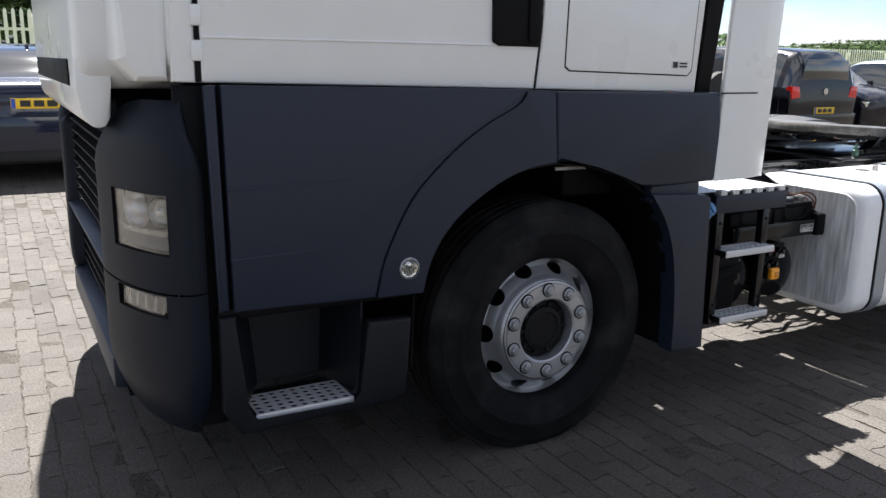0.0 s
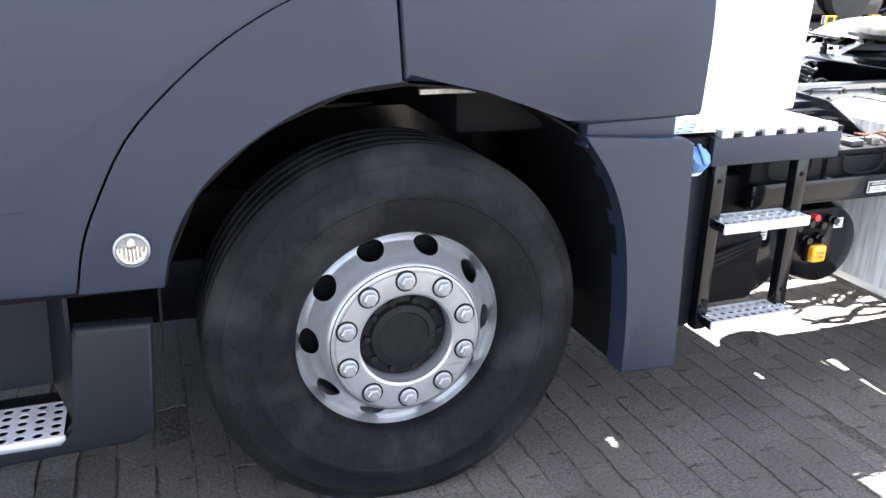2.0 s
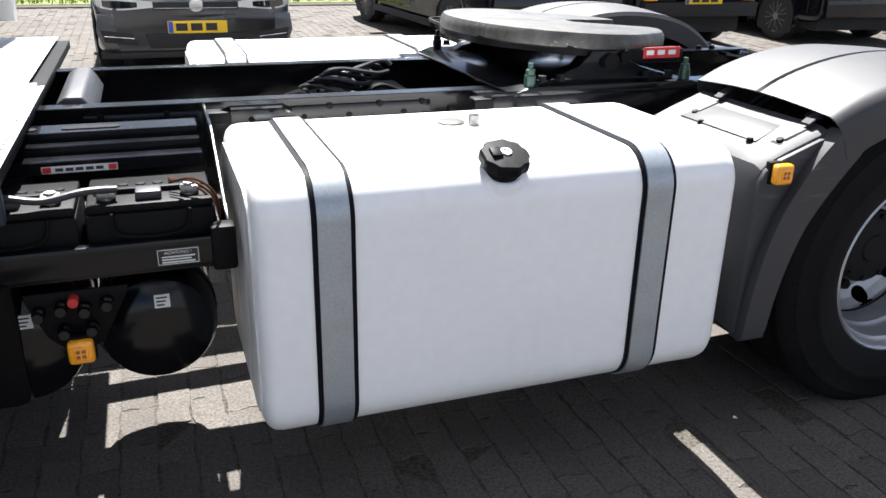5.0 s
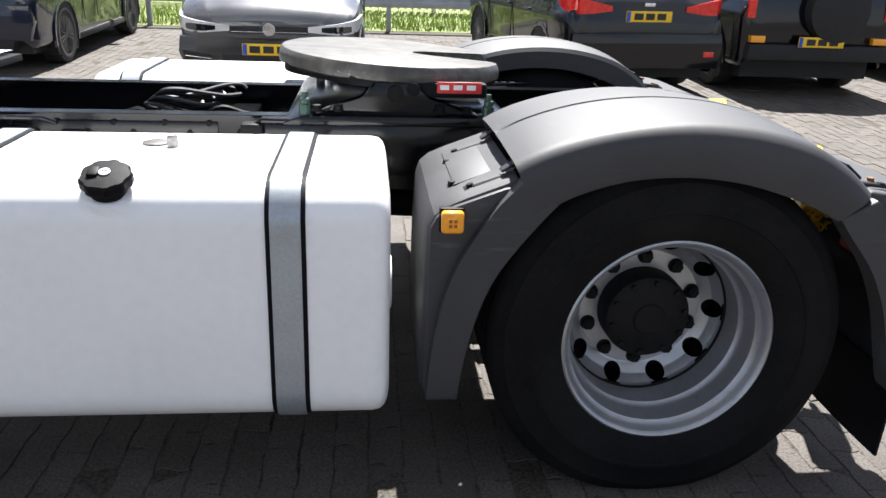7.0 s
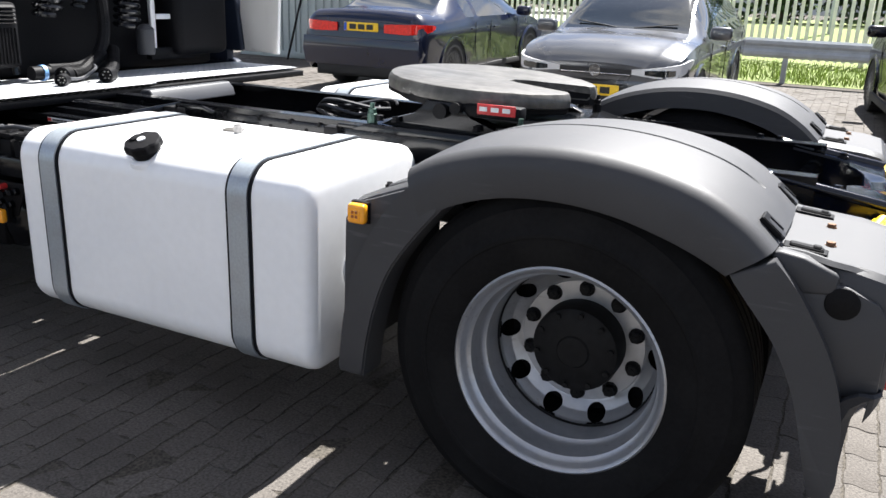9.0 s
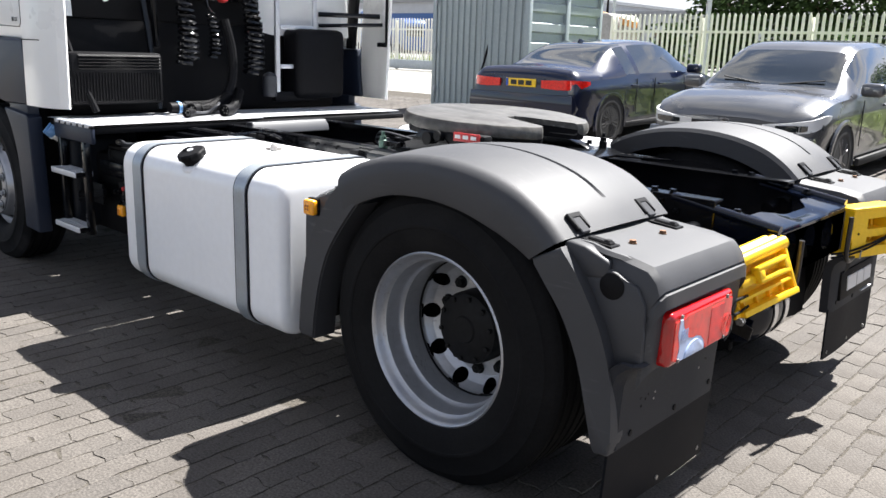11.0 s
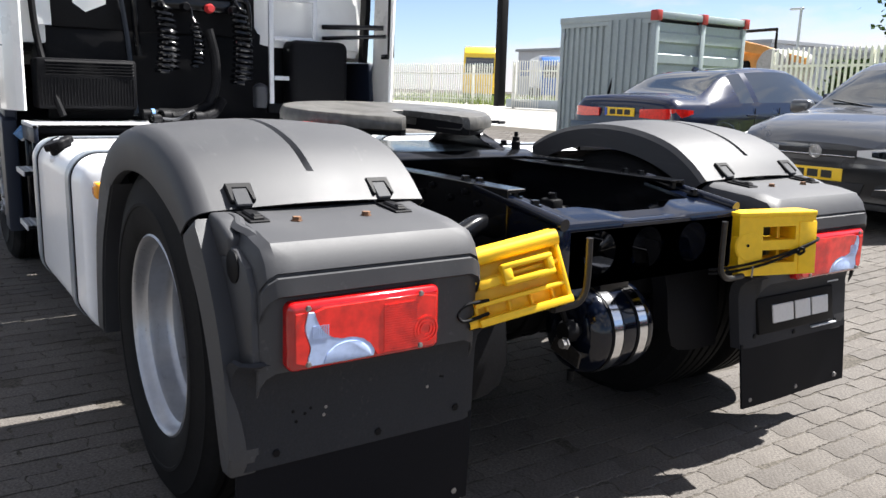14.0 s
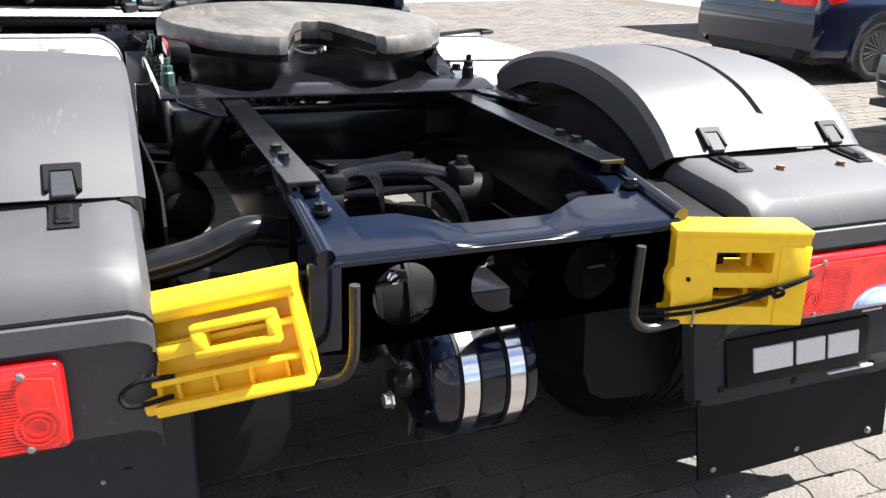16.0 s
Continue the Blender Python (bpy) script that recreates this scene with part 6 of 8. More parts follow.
for y in (1.262, 1.372):
    part("strap", ring_band([(AR_ + 0.001, y), (AR_ + 0.005, y), (AR_ + 0.005, y + 0.036), (AR_ + 0.001, y + 0.036)], 48, (AX_, 0, AZ_)), CHROME, ac, "polished steel strap")
    part("strap_edge", ring_band([(AR_ + 0.001, y - 0.008), (AR_ + 0.0025, y - 0.008), (AR_ + 0.0025, y + 0.044), (AR_ + 0.001, y + 0.044)], 48, (AX_, 0, AZ_)), BLACKM, ac)
part("tank_hanger", box(4.42, 4.56, 1.27, 1.40, 0.61, 0.70, 0.006), BLACK, ac)
part("drain_valve", lathe([(0.012, AZ_ - AR_ - 0.03), (0.012, AZ_ - AR_ + 0.005)], 10, (AX_, 1.22, 0), axis="z"), BLACKM, ac)
# tow pins: bent rods beside the cross member
for pts in ([(4.80, 0.972, 0.858), (4.80, 0.972, 0.75), (4.798, 0.966, 0.705), (4.79, 0.945, 0.677), (4.775, 0.88, 0.665)], [(4.785, 1.560, 0.860), (4.785, 1.560, 0.74), (4.785, 1.566, 0.70), (4.785, 1.60, 0.675), (4.78, 1.68, 0.675)]):
    rod = part("bent_rod", tube(curve_pts(pts, 6), 0.0095, 10), DARKSTEEL, truck, "dark bent steel rod")
    part("rod_foot", tube([pts[-1], (4.722, pts[-1][1], pts[-1][2])], 0.0095, 8), DARKSTEEL, rod)
part("chock_bracket", box(4.66, 4.70, 0.80, 0.95, 0.70, 0.84, 0.006), BLACK, truck)
part("chock_bracket", box(4.66, 4.76, 1.71, 1.80, 0.70, 0.84, 0.006), BLACK, truck)

# ---- what hangs on the cab's rear wall ----
wall = part("cab_rear_wall", box(0.70, 0.735, 0.12, 2 * YC - 0.12, 1.45, 3.3, 0.01), WHITE, cab, "white cab rear wall with black lower part")
part("engine_tunnel", box(0.20, 0.74, 0.25, 2.30, 0.98, 1.66, 0.03), BLACKM, wall, "black engine encapsulation")
part("black_panel", box(0.735, 0.765, 0.30, 1.60, 1.55, 2.3, 0.02), BLACKM, wall)
rad = part("intake_box", box(0.74, 0.98, 0.17, 0.74, 1.06, 1.36, 0.02), BLACKM, cab, "black ribbed air intake box")
for k in range(5):
    part("intake_louvre", prism([(0.975, 1.27 + 0.018 * k), (0.992, 1.262 + 0.018 * k), (0.992, 1.266 + 0.018 * k), (0.975, 1.278 + 0.018 * k)], "y", 0.22, 0.72), BLACKM, rad)
for k in range(30):
    part("intake_rib", box(0.975, 0.988, 0.19 + 0.0180 * k, 0.196 + 0.0180 * k, 1.08, 1.245, 0.002, 1), BLACKM, rad, smooth=0)
part("stay_bar", tube(curve_pts([(1.0, 0.30, 1.02), (0.95, 0.25, 1.2), (0.85, 0.20, 1.5), (0.80, 0.18, 2.0)], 5), 0.02, 8), BLACKM, cab)
part("stay_bar", tube([(0.92, 0.74, 1.02), (0.85, 0.72, 1.5), (0.80, 0.66, 2.1)], 0.02, 8), BLACK, cab)
part("hose_frame", tube(curve_pts([(0.80, 0.80, 1.40), (0.82, 0.78, 1.72), (0.82, 0.83, 1.80), (0.82, 1.1, 1.82), (0.82, 1.45, 1.80), (0.82, 1.53, 1.74), (0.80, 1.53, 1.45)], 5), 0.022, 10), BLACK, cab, "black tubular hose frame")
cp2 = part("coupling_panel", box(0.79, 0.84, 0.88, 1.48, 1.70, 1.78, 0.01), BLACK, cab)
for k in range(4):
    part("coupling", lathe([(0.03, 0.84), (0.03, 0.88), (0.022, 0.90), (1e-5, 0.90)], 14, (0, 0.93 + 0.16 * k, 1.72), axis="x"), BLACKM if k != 2 else REDLABEL, cp2)


def coil(name, y, z0, z1, r, turns, wire, mat, label):
    pts = []
    n = int(turns * 14)
    for k in range(n + 1):
        u = k / n
        a = 2 * math.pi * turns * u
        rr = r * (0.75 + 0.4 * u)
        pts.append((0.90 + rr * 0.8 * math.cos(a) + 0.03 * u, y + rr * math.sin(a) + 0.025 * math.sin(3 * u), z0 + (z1 - z0) * u))
    return part(name, tube([(0.85, y, z0 + 0.10), (0.87, y, z0 + 0.04)] + pts, wire, 6), mat, cab, label)


coil("coiled_hose", 0.935, 1.70, 1.30, 0.06, 11, 0.013, BLACK, "black coiled air hose")
coil("coiled_hose", 1.13, 1.62, 1.34, 0.034, 10, 0.010, BLACK, "thin black coiled cable")
coil("coiled_hose", 1.43, 1.72, 1.24, 0.06, 13, 0.013, BLACK, "black coiled air hose")
pts = curve_pts([(0.92, 1.22, 1.58), (0.95, 1.25, 1.40), (0.97, 1.24, 1.22), (0.98, 1.18, 1.10), (1.0, 1.05, 1.045), (1.0, 0.86, 1.04)], 24)
hb = bmesh.new()
for q in range(0, len(pts) - 1):
    d = (pts[q + 1] - pts[q]).normalized()
    hb = tube([pts[q] - d * 0.001, pts[q] + d * 0.006], 0.031, 10, hb)
hb = tube(pts, 0.025, 10, hb)
part("corrugated_hose", hb, BLACKM, cab, "black corrugated hose with a plug resting on the platform", smooth=0)
plug = part("hose_plug", tube([(1.0, 0.87, 1.03), (1.0, 0.80, 1.03), (1.0, 0.76, 1.03)], 0.034, 14), BLACKM, cab)
part("plug_ring", tube([(1.0, 0.83, 1.03), (1.0, 0.81, 1.03)], 0.039, 14), BLUECAP, plug)
def ribbed_hose(pts, r, parent, name="corrugated_hose"):
    line = curve_pts(pts, 14)
    b = tube(line, r * 0.85, 12)
    for q in range(0, len(line) - 1):
        d = (line[q + 1] - line[q]).normalized()
        b = tube([line[q] - d * 0.002, line[q] + d * 0.004], r, 12, b)
    return part(name, b, BLACKM, parent, "black corrugated hose", smooth=0)


# plugs and sockets that lie on the platform
ribbed_hose([(0.98, 1.20, 1.10), (1.02, 1.10, 1.06), (1.06, 1.0, 1.025), (1.10, 0.90, 1.022)], 0.036, cab)
ribbed_hose([(0.98, 1.28, 1.12), (1.06, 1.20, 1.05), (1.13, 1.12, 1.024), (1.19, 1.05, 1.022)], 0.033, cab)
for (x, y, z), r in (((1.105, 0.86, 1.024), 0.040), ((1.192, 0.775, 1.014), 0.028), ((1.205, 1.03, 1.022), 0.037)):
    so = part("socket", lathe([(r * 0.8, 0.05), (r, 0.045), (r, -0.02), (r * 0.82, -0.024), (r * 0.78, 0.0), (1e-5, 0.004)], 24), BLACKM, cab, "black trailer socket")
    so.matrix_basis = Matrix.Translation((x, y, z)) @ Matrix.Rotation(radians(25 if r > 0.03 else 35), 4, "Z")
    for k in range(6):
        a_ = k * math.pi / 3
        part("contact", lathe([(0.004, 0.002), (0.004, -0.006), (1e-5, -0.006)], 8, (0.5 * r * math.cos(a_), 0, 0.5 * r * math.sin(a_))), STEEL, so)
part("plug_cable", tube(curve_pts([(1.18, 0.83, 1.015), (1.15, 0.93, 1.01), (1.16, 1.0, 1.05), (1.10, 1.05, 1.06)], 6), 0.008, 8), GREYPLAST, cab, "dark plug cable")
lad = part("rear_ladder", box(0.86, 0.885, 1.655, 1.69, 1.10, 2.6, 0.006), ALU, cab, "aluminium ladder on the cab rear")
part("ladder_side", box(0.86, 0.885, 1.985, 2.02, 1.10, 2.6, 0.006), ALU, lad)
for k in range(5):
    part("rung", box(0.855, 0.89, 1.69, 1.985, 1.27 + 0.27 * k, 1.30 + 0.27 * k, 0.006), ALU, lad)
part("ladder_foot", box(0.84, 0.89, 1.64, 2.04, 1.04, 1.11, 0.01), BLACKM, lad)
part("filter_box", box(0.74, 0.95, 1.80, 2.24, 1.06, 1.55, 0.05, 3), BLACKM, cab, "black plastic filter box")
part("grey_bottle", lathe([(0.045, 1.08), (0.05, 1.1), (0.05, 1.22), (0.03, 1.24), (1e-5, 1.25)], 20, (0.92, 1.57, 0), axis="z"), GREYPLAST, cab)
part("fairing_stay", tube([(0.80, 2.10, 1.66), (1.1, 2.44, 1.66)], 0.018, 8), BLACK, cab)
part("fairing_stay", tube([(0.80, 2.10, 1.58), (1.12, 2.45, 1.60)], 0.014, 8), BLACK, cab)
part("fairing_seal", box(1.155, 1.175, 2.44, 2.49, 1.45, 2.6, 0.005), BLACK, cab)
part("fairing_latch", box(1.08, 1.17, 2.43, 2.48, 1.44, 1.475, 0.006), BLACK, cab)
part("wall_moulding", sheet([[(0.736 + 0.02 * math.sin(6 * z) * math.sin(9 * y), y, z) for z in (1.56, 1.65, 1.75, 1.85, 2.0, 2.2)] for y in (0.2, 0.35, 0.5, 0.62)], 0.02), WHITE, wall)
part("wall_moulding", sheet([[(0.745 + 0.03 * math.sin(6 * z + y * 5), y, z) for z in (1.50, 1.58, 1.66, 1.75, 1.85, 2.0, 2.2)] for y in (1.60, 1.8, 2.0, 2.2, 2.4)], 0.02), WHITE, wall)


# ---- wheel chocks tied to the tail ----
def chock_left():
    ob = thing("wheel_chock", "yellow plastic wheel chock with a moulded handle, on the truck tail", "wheel chock", "wheel chocks", at=(4.762, 0.760, 0.762))
    M = Matrix.Rotation(radians(-20), 4, "Z") @ Matrix.Rotation(radians(-16), 4, "Y") @ Matrix.Rotation(radians(13), 4, "X")

    def p(name, bm, label="", mat=None, parent=None):
        bm.transform(M)
        return part(name, bm, mat or YELLOW, parent or ob, label)

    W, Hh = 0.132, 0.097
    body = p("body", prism([(-W, -Hh), (W, -Hh), (W, Hh), (-W, Hh)], "x", -0.098, -0.028, 0.006))
    # shelves, side walls and the rounded top rail round three open bays
    for z0, z1, x1 in ((-Hh, -Hh + 0.020, 0.016), (-0.048, -0.036, 0.008), (0.012, 0.024, 0.006)):
        p("shelf", prism([(-W, z0), (W, z0), (W, z1), (-W, z1)], "x", -0.06, x1, 0.004), parent=body)
    p("top_rail", tube([(0.0, -W - 0.008, Hh - 0.018), (0.0, W, Hh - 0.018)], 0.022, 14), parent=body)
    for k in range(2):
        p("top_tube", tube([(-0.036 - 0.034 * k, -W - 0.008, Hh - 0.010), (-0.036 - 0.034 * k, W, Hh - 0.010)], 0.019, 12), parent=body)
    p("side_wall", prism([(W - 0.013, -Hh), (W, -Hh), (W, Hh), (W - 0.013, Hh)], "x", -0.098, 0.010, 0.004), parent=body)
    p("side_wall", prism([(-W, -Hh), (-W + 0.012, -Hh), (-W + 0.012, 0.06), (-W, 0.06)], "x", -0.098, -0.010, 0.004), parent=body)
    # hollow tube ends on the flank
    for i in range(3):
        for z in (-0.080, -0.028, 0.002, 0.048):
            p("tube_end", lathe([(0.0165, -W - 0.022), (0.0165, -W + 0.004), (0.012, -W + 0.004), (0.012, -W - 0.022)], 14, (-0.018 - 0.034 * i, 0, z), closed=True), parent=body)
            p("tube_hollow", lathe([(1e-5, -W - 0.004), (0.0125, -W - 0.004), (0.0125, -W - 0.001), (1e-5, -W - 0.001)], 12, (-0.018 - 0.034 * i, 0, z)), mat=ORANGE, parent=body)
    # handle: a loop with a long slot and a foot
    grip = bmesh.new()
    for a, b_, c, d in ((-0.045, 0.098, -0.012, 0.006), (-0.045, 0.098, 0.030, 0.046), (-0.045, -0.018, 0.0, 0.036), (0.078, 0.098, 0.0, 0.036)):
        prism([(a, c), (b_, c), (b_, d), (a, d)], "x", -0.004, 0.034, 0.006, 2, grip)
    p("handle", grip, "moulded carrying handle")
    p("handle_root", prism([(-0.11, -0.006), (-0.03, -0.004), (-0.03, 0.020), (-0.11, 0.022)], "x", -0.05, 0.012, 0.005), parent=body)
    for k in range(4):
        p("web", prism([(-0.10 + 0.062 * k, -Hh + 0.015), (-0.092 + 0.062 * k, -Hh + 0.015), (-0.092 + 0.062 * k, -0.04), (-0.10 + 0.062 * k, -0.04)], "x", -0.05, -0.012, 0.002, 1), parent=body)
    p("wire_loop", tube(curve_pts([(0.004, -0.092, -0.034), (0.010, -0.15, -0.030), (0.012, -0.178, -0.042), (0.012, -0.182, -0.058), (0.010, -0.165, -0.070), (0.004, -0.10, -0.066)], 6), 0.0045, 8), "dark wire loop", BLACKM)
    return ob


def chock_right():
    ob = thing("wheel_chock", "yellow plastic wheel chock with two slots, strapped with black cord", "wheel chock", "wheel chocks", at=(4.822, 1.785, 0.778))
    ob.matrix_basis = ob.matrix_basis @ Matrix.Rotation(radians(-22), 4, "Z") @ Matrix.Rotation(radians(-3), 4, "Y") @ Matrix.Rotation(radians(1.5), 4, "X")
    Y0, Y1, Z0, Z1 = -0.135, 0.140, -0.102, 0.100
    gy, gz = (Y0, -0.05, 0.068, Y1), (Z0, -0.062, -0.020, 0.012, 0.056, Z1)
    bm = bmesh.new()
    grid = [[bm.verts.new((0.0, y, z)) for z in gz] for y in gy]
    for i in range(3):
        for k in range(5):
            if not (i == 1 and k in (1, 3)):
                bm.faces.new((grid[i][k], grid[i + 1][k], grid[i + 1][k + 1], grid[i][k + 1]))
    bmesh.ops.recalc_face_normals(bm, faces=bm.faces)
    ext = bmesh.ops.extrude_face_region(bm, geom=bm.faces[:])
    bmesh.ops.translate(bm, vec=(-0.10, 0, 0), verts=[v for v in ext["geom"] if isinstance(v, bmesh.types.BMVert)])
    body = part("body", bm, YELLOW, ob, smooth=0)
    part("edge", prism([(Y0 - 0.002, Z1 - 0.012), (Y1 + 0.003, Z1 - 0.012), (Y1 + 0.003, Z1 + 0.004), (Y0 - 0.002, Z1 + 0.004)], "x", -0.10, 0.004, 0.004), YELLOW, body)
    part("edge", prism([(Y1 - 0.060, Z0), (Y1 + 0.003, Z0), (Y1 + 0.003, Z1 - 0.03), (Y1 - 0.060, Z1 - 0.03)], "x", -0.02, 0.003, 0.002), YELLOW, body)
    part("rounded_end", lathe([(1e-5, 0.0015), (0.045, 0.0015), (0.050, -0.004), (0.050, -0.03)], 28, (0, Y0 + 0.038, -0.006), axis="x"), YELLOW, body)
    part("slot_bar", prism([(0.030, -0.060), (0.042, -0.060), (0.042, 0.054), (0.030, 0.054)], "x", -0.085, -0.045, 0.003), YELLOW, body)
    part("slot_bar", prism([(-0.048, -0.058), (0.066, -0.058), (0.066, -0.050), (-0.048, -0.050)], "x", -0.085, -0.03, 0.003), YELLOW, body)
    part("nub", lathe([(0.005, 0.0), (0.005, 0.004), (1e-5, 0.005)], 8, (0, -0.104, -0.002), axis="x"), BLACKM, ob)
    part("mark", box(0.0, 0.0045, 0.096, 0.110, -0.012, 0.002, 0.001, 1), YELLOW, body)
    for k in range(2):
        dz = -0.014 * k
        part("cord", tube(curve_pts([(-0.02, -0.225, -0.078 + dz), (0.0, -0.15, -0.070 + dz), (0.010, -0.05, -0.050 + dz), (0.011, 0.05, -0.024 + dz * 0.6), (0.009, 0.142, 0.008), (-0.02, 0.150, 0.012)], 6), 0.0045, 8), BLACKM, ob, "black elastic cord")
    part("cord_knot", tube(curve_pts([(0.008, 0.066, -0.030), (0.020, 0.078, -0.014), (0.016, 0.090, -0.026), (0.010, 0.076, -0.036), (0.018, 0.070, -0.018)], 5), 0.0045, 8), BLACKM, ob)
    part("wire_stub", tube([(0.006, -0.088, -0.105), (0.010, -0.088, -0.068)], 0.003, 6), STEEL, ob)
    return ob


chock_left()
chock_right()

# ---- ground, pavement ----
GRASSBASE = material("soil_and_grass", (0.13, 0.17, 0.04, 1), 0.95, var=0.4, grain=20, bump=0.3, dirt=0.5, dirt_color=(0.16, 0.15, 0.08, 1), dirt_scale=0.8)
GRASS = material("grass_blades", (0.2, 0.27, 0.05, 1), 0.7, var=0.3, grain=5, rand=0.4, island=True)
ROADM = material("pale_concrete_road", (0.30, 0.29, 0.265, 1), 0.85, var=0.12, grain=6, bump=0.1, dirt=0.3, dirt_color=(0.22, 0.21, 0.19, 1), dirt_scale=0.3)
FENCE = material("cream_fence_paint", (0.74, 0.73, 0.66, 1), 0.45, var=0.05, grain=30, dirt=0.15, dirt_color=(0.5, 0.48, 0.42, 1))
GALV = material("galvanised_steel", (0.42, 0.45, 0.47, 1), 0.5, metal=0.35, var=0.1, grain=8, dirt=0.2, dirt_color=(0.3, 0.32, 0.33, 1), dirt_scale=1.5)
CONTAINER = material("grey_green_container_steel", (0.36, 0.41, 0.41, 1), 0.5, metal=0.2, var=0.05, grain=20, dirt=0.2, dirt_color=(0.28, 0.31, 0.31, 1), dirt_scale=1.2)
REDPAINT = material("red_paint", (0.42, 0.04, 0.03, 1), 0.5, var=0.1)
FOLIAGE = material("leaf_green", (0.04, 0.07, 0.022, 1), 0.85, spec=0.1, var=0.4, grain=3, rand=0.5, island=True)
BARK = material("bark", (0.12, 0.09, 0.06, 1), 0.9, var=0.3, grain=12, bump=0.4)
SKYLINE = material("pale_cladding", (0.62, 0.63, 0.64, 1), 0.6, var=0.05, grain=1)
GREYCLAD = material("grey_cladding", (0.4, 0.41, 0.42, 1), 0.6, var=0.05, grain=1)
LORRYYELLOW = material("lorry_yellow", (0.75, 0.5, 0.03, 1), 0.35, var=0.05, coat=0.4)
LORRYBLUE = material("lorry_blue", (0.03, 0.11, 0.35, 1), 0.35, var=0.08, coat=0.3)

def rise(y):
    """The yard climbs gently beyond the truck, then on to the road."""
    return 0.03 * max(0.0, min(9.5, y - 3.0)) + 0.02 * max(0.0, min(19.0, y - 12.5))


g = bmesh.new()
N = 60
lines = [math.copysign(abs(i / N * 2 - 1) ** 3, i / N * 2 - 1) * 900 for i in range(N + 1)]
lines_y = sorted(lines + [3.0, 12.5, 31.5])
grid = [[g.verts.new((x, y, rise(y) - 0.0025)) for y in lines_y] for x in lines]
for c0, c1 in zip(grid, grid[1:]):
    for k in range(len(lines_y) - 1):
        g.faces.new((c0[k], c0[k + 1], c1[k + 1], c1[k]))
ground = tagged(part("ground", g, SAND), "sandy ground under pavers and road beyond the yard", "ground", kind="structure")


PL, PW = 0.210, 0.108


def paver_outline(shrink=0.0):
    """Long sides crumbled, ends gently waved; the long side lies along y."""
    pts = []
    nl, nw = 12, 8
    L, W = PL - 0.003 - shrink, PW - 0.006 - shrink
    rough = (0.0, 0.0034, -0.0026, 0.0030, -0.0036, 0.0014, 0.0038, -0.0032, 0.0020, -0.0022, 0.0032, -0.0016)
    for k in range(nw):
        u = k / nw
        pts.append((-W / 2 + W * u, -L / 2 + 0.0075 * math.sin(2 * math.pi * u)))
    for k in range(nl):
        pts.append((W / 2 + rough[k], -L / 2 + L * k / nl))
    for k in range(nw):
        u = 1 - k / nw
        pts.append((-W / 2 + W * u, L / 2 + 0.0075 * math.sin(2 * math.pi * u)))
    for k in range(nl):
        pts.append((-W / 2 + rough[(k * 5) % 12], L / 2 - L * k / nl))
    return pts


def paver_mesh():
    lo, hi = paver_outline(), paver_outline(0.004)
    v = [(x, y, -0.012) for x, y in lo] + [(x, y, -0.002) for x, y in lo] + [(x, y, 0.0) for x, y in hi]
    n = len(lo)
    f = [tuple(range(2 * n, 3 * n))]
    for r in range(2):
        for k in range(n):
            f.append((r * n + k, r * n + (k + 1) % n, (r + 1) * n + (k + 1) % n, (r + 1) * n + k))
    return v, f


# the joined rest: every second point of the same outline
low = np.array(paver_outline()[::2])
nlow = len(low)
rng = np.random.default_rng(5)
X0, X1, Y0, Y1 = -12.0, 16.0, -4.6, 12.2
cols, rowsn = int((X1 - X0) / PW), int((Y1 - Y0) / PL)
NEAR = (4.55, 6.55, -0.35, 2.75)
near_list, V, F = [], [], []
base = 0
for c in range(cols):
    x = X0 + (c + 0.5) * PW
    shift = 0.5 * (c % 2) + rng.normal(0, 0.04)
    for r in range(rowsn):
        y = Y0 + (r + 0.5 + shift) * PL
        dz, tx_, ty_ = rng.normal(0, 0.0013), rng.normal(0, 0.006), rng.normal(0, 0.009)
        if NEAR[0] < x < NEAR[1] and NEAR[2] < y < NEAR[3] and len(near_list) < 300:
            near_list.append((x, y, dz, tx_, ty_))
            continue
        turn = rng.normal(0, 0.012)
        w = low * np.array([rng.choice((-1.0, 1.0)), 1.0])
        w = np.stack([w[:, 0] - turn * w[:, 1], w[:, 1] + turn * w[:, 0]], 1)
        top = np.empty((nlow, 3))
        top[:, 0], top[:, 1] = x + w[:, 0] * 0.982, y + w[:, 1] * 0.992
        lift = np.array([rise(q) for q in (y - PL / 2, y + PL / 2)])
        slope = (lift[1] - lift[0]) / PL
        top[:, 2] = dz + lift.mean() + w[:, 0] * ty_ + w[:, 1] * (tx_ + slope)
        bot = np.empty((nlow, 3))
        bot[:, 0], bot[:, 1], bot[:, 2] = x + w[:, 0], y + w[:, 1], lift.mean() + w[:, 1] * slope - 0.012
        V.append(top)
        V.append(bot)
        F.append(tuple(range(base, base + nlow)))
        for k in range(nlow):
            n_ = (k + 1) % nlow
            F.append((base + k, base + nlow + k, base + nlow + n_, base + n_))
        base += 2 * nlow
pave = thing("pavement", "grey interlocking concrete pavers with crumbled sandy joints", "pavement", kind="structure")
me = bpy.data.meshes.new("pavers")
me.from_pydata(np.vstack(V).tolist(), [], F)
me.materials.append(PAVERS)
rest = new("pavers", me)
tagged(rest, kind="stuff")
rest.parent = pave

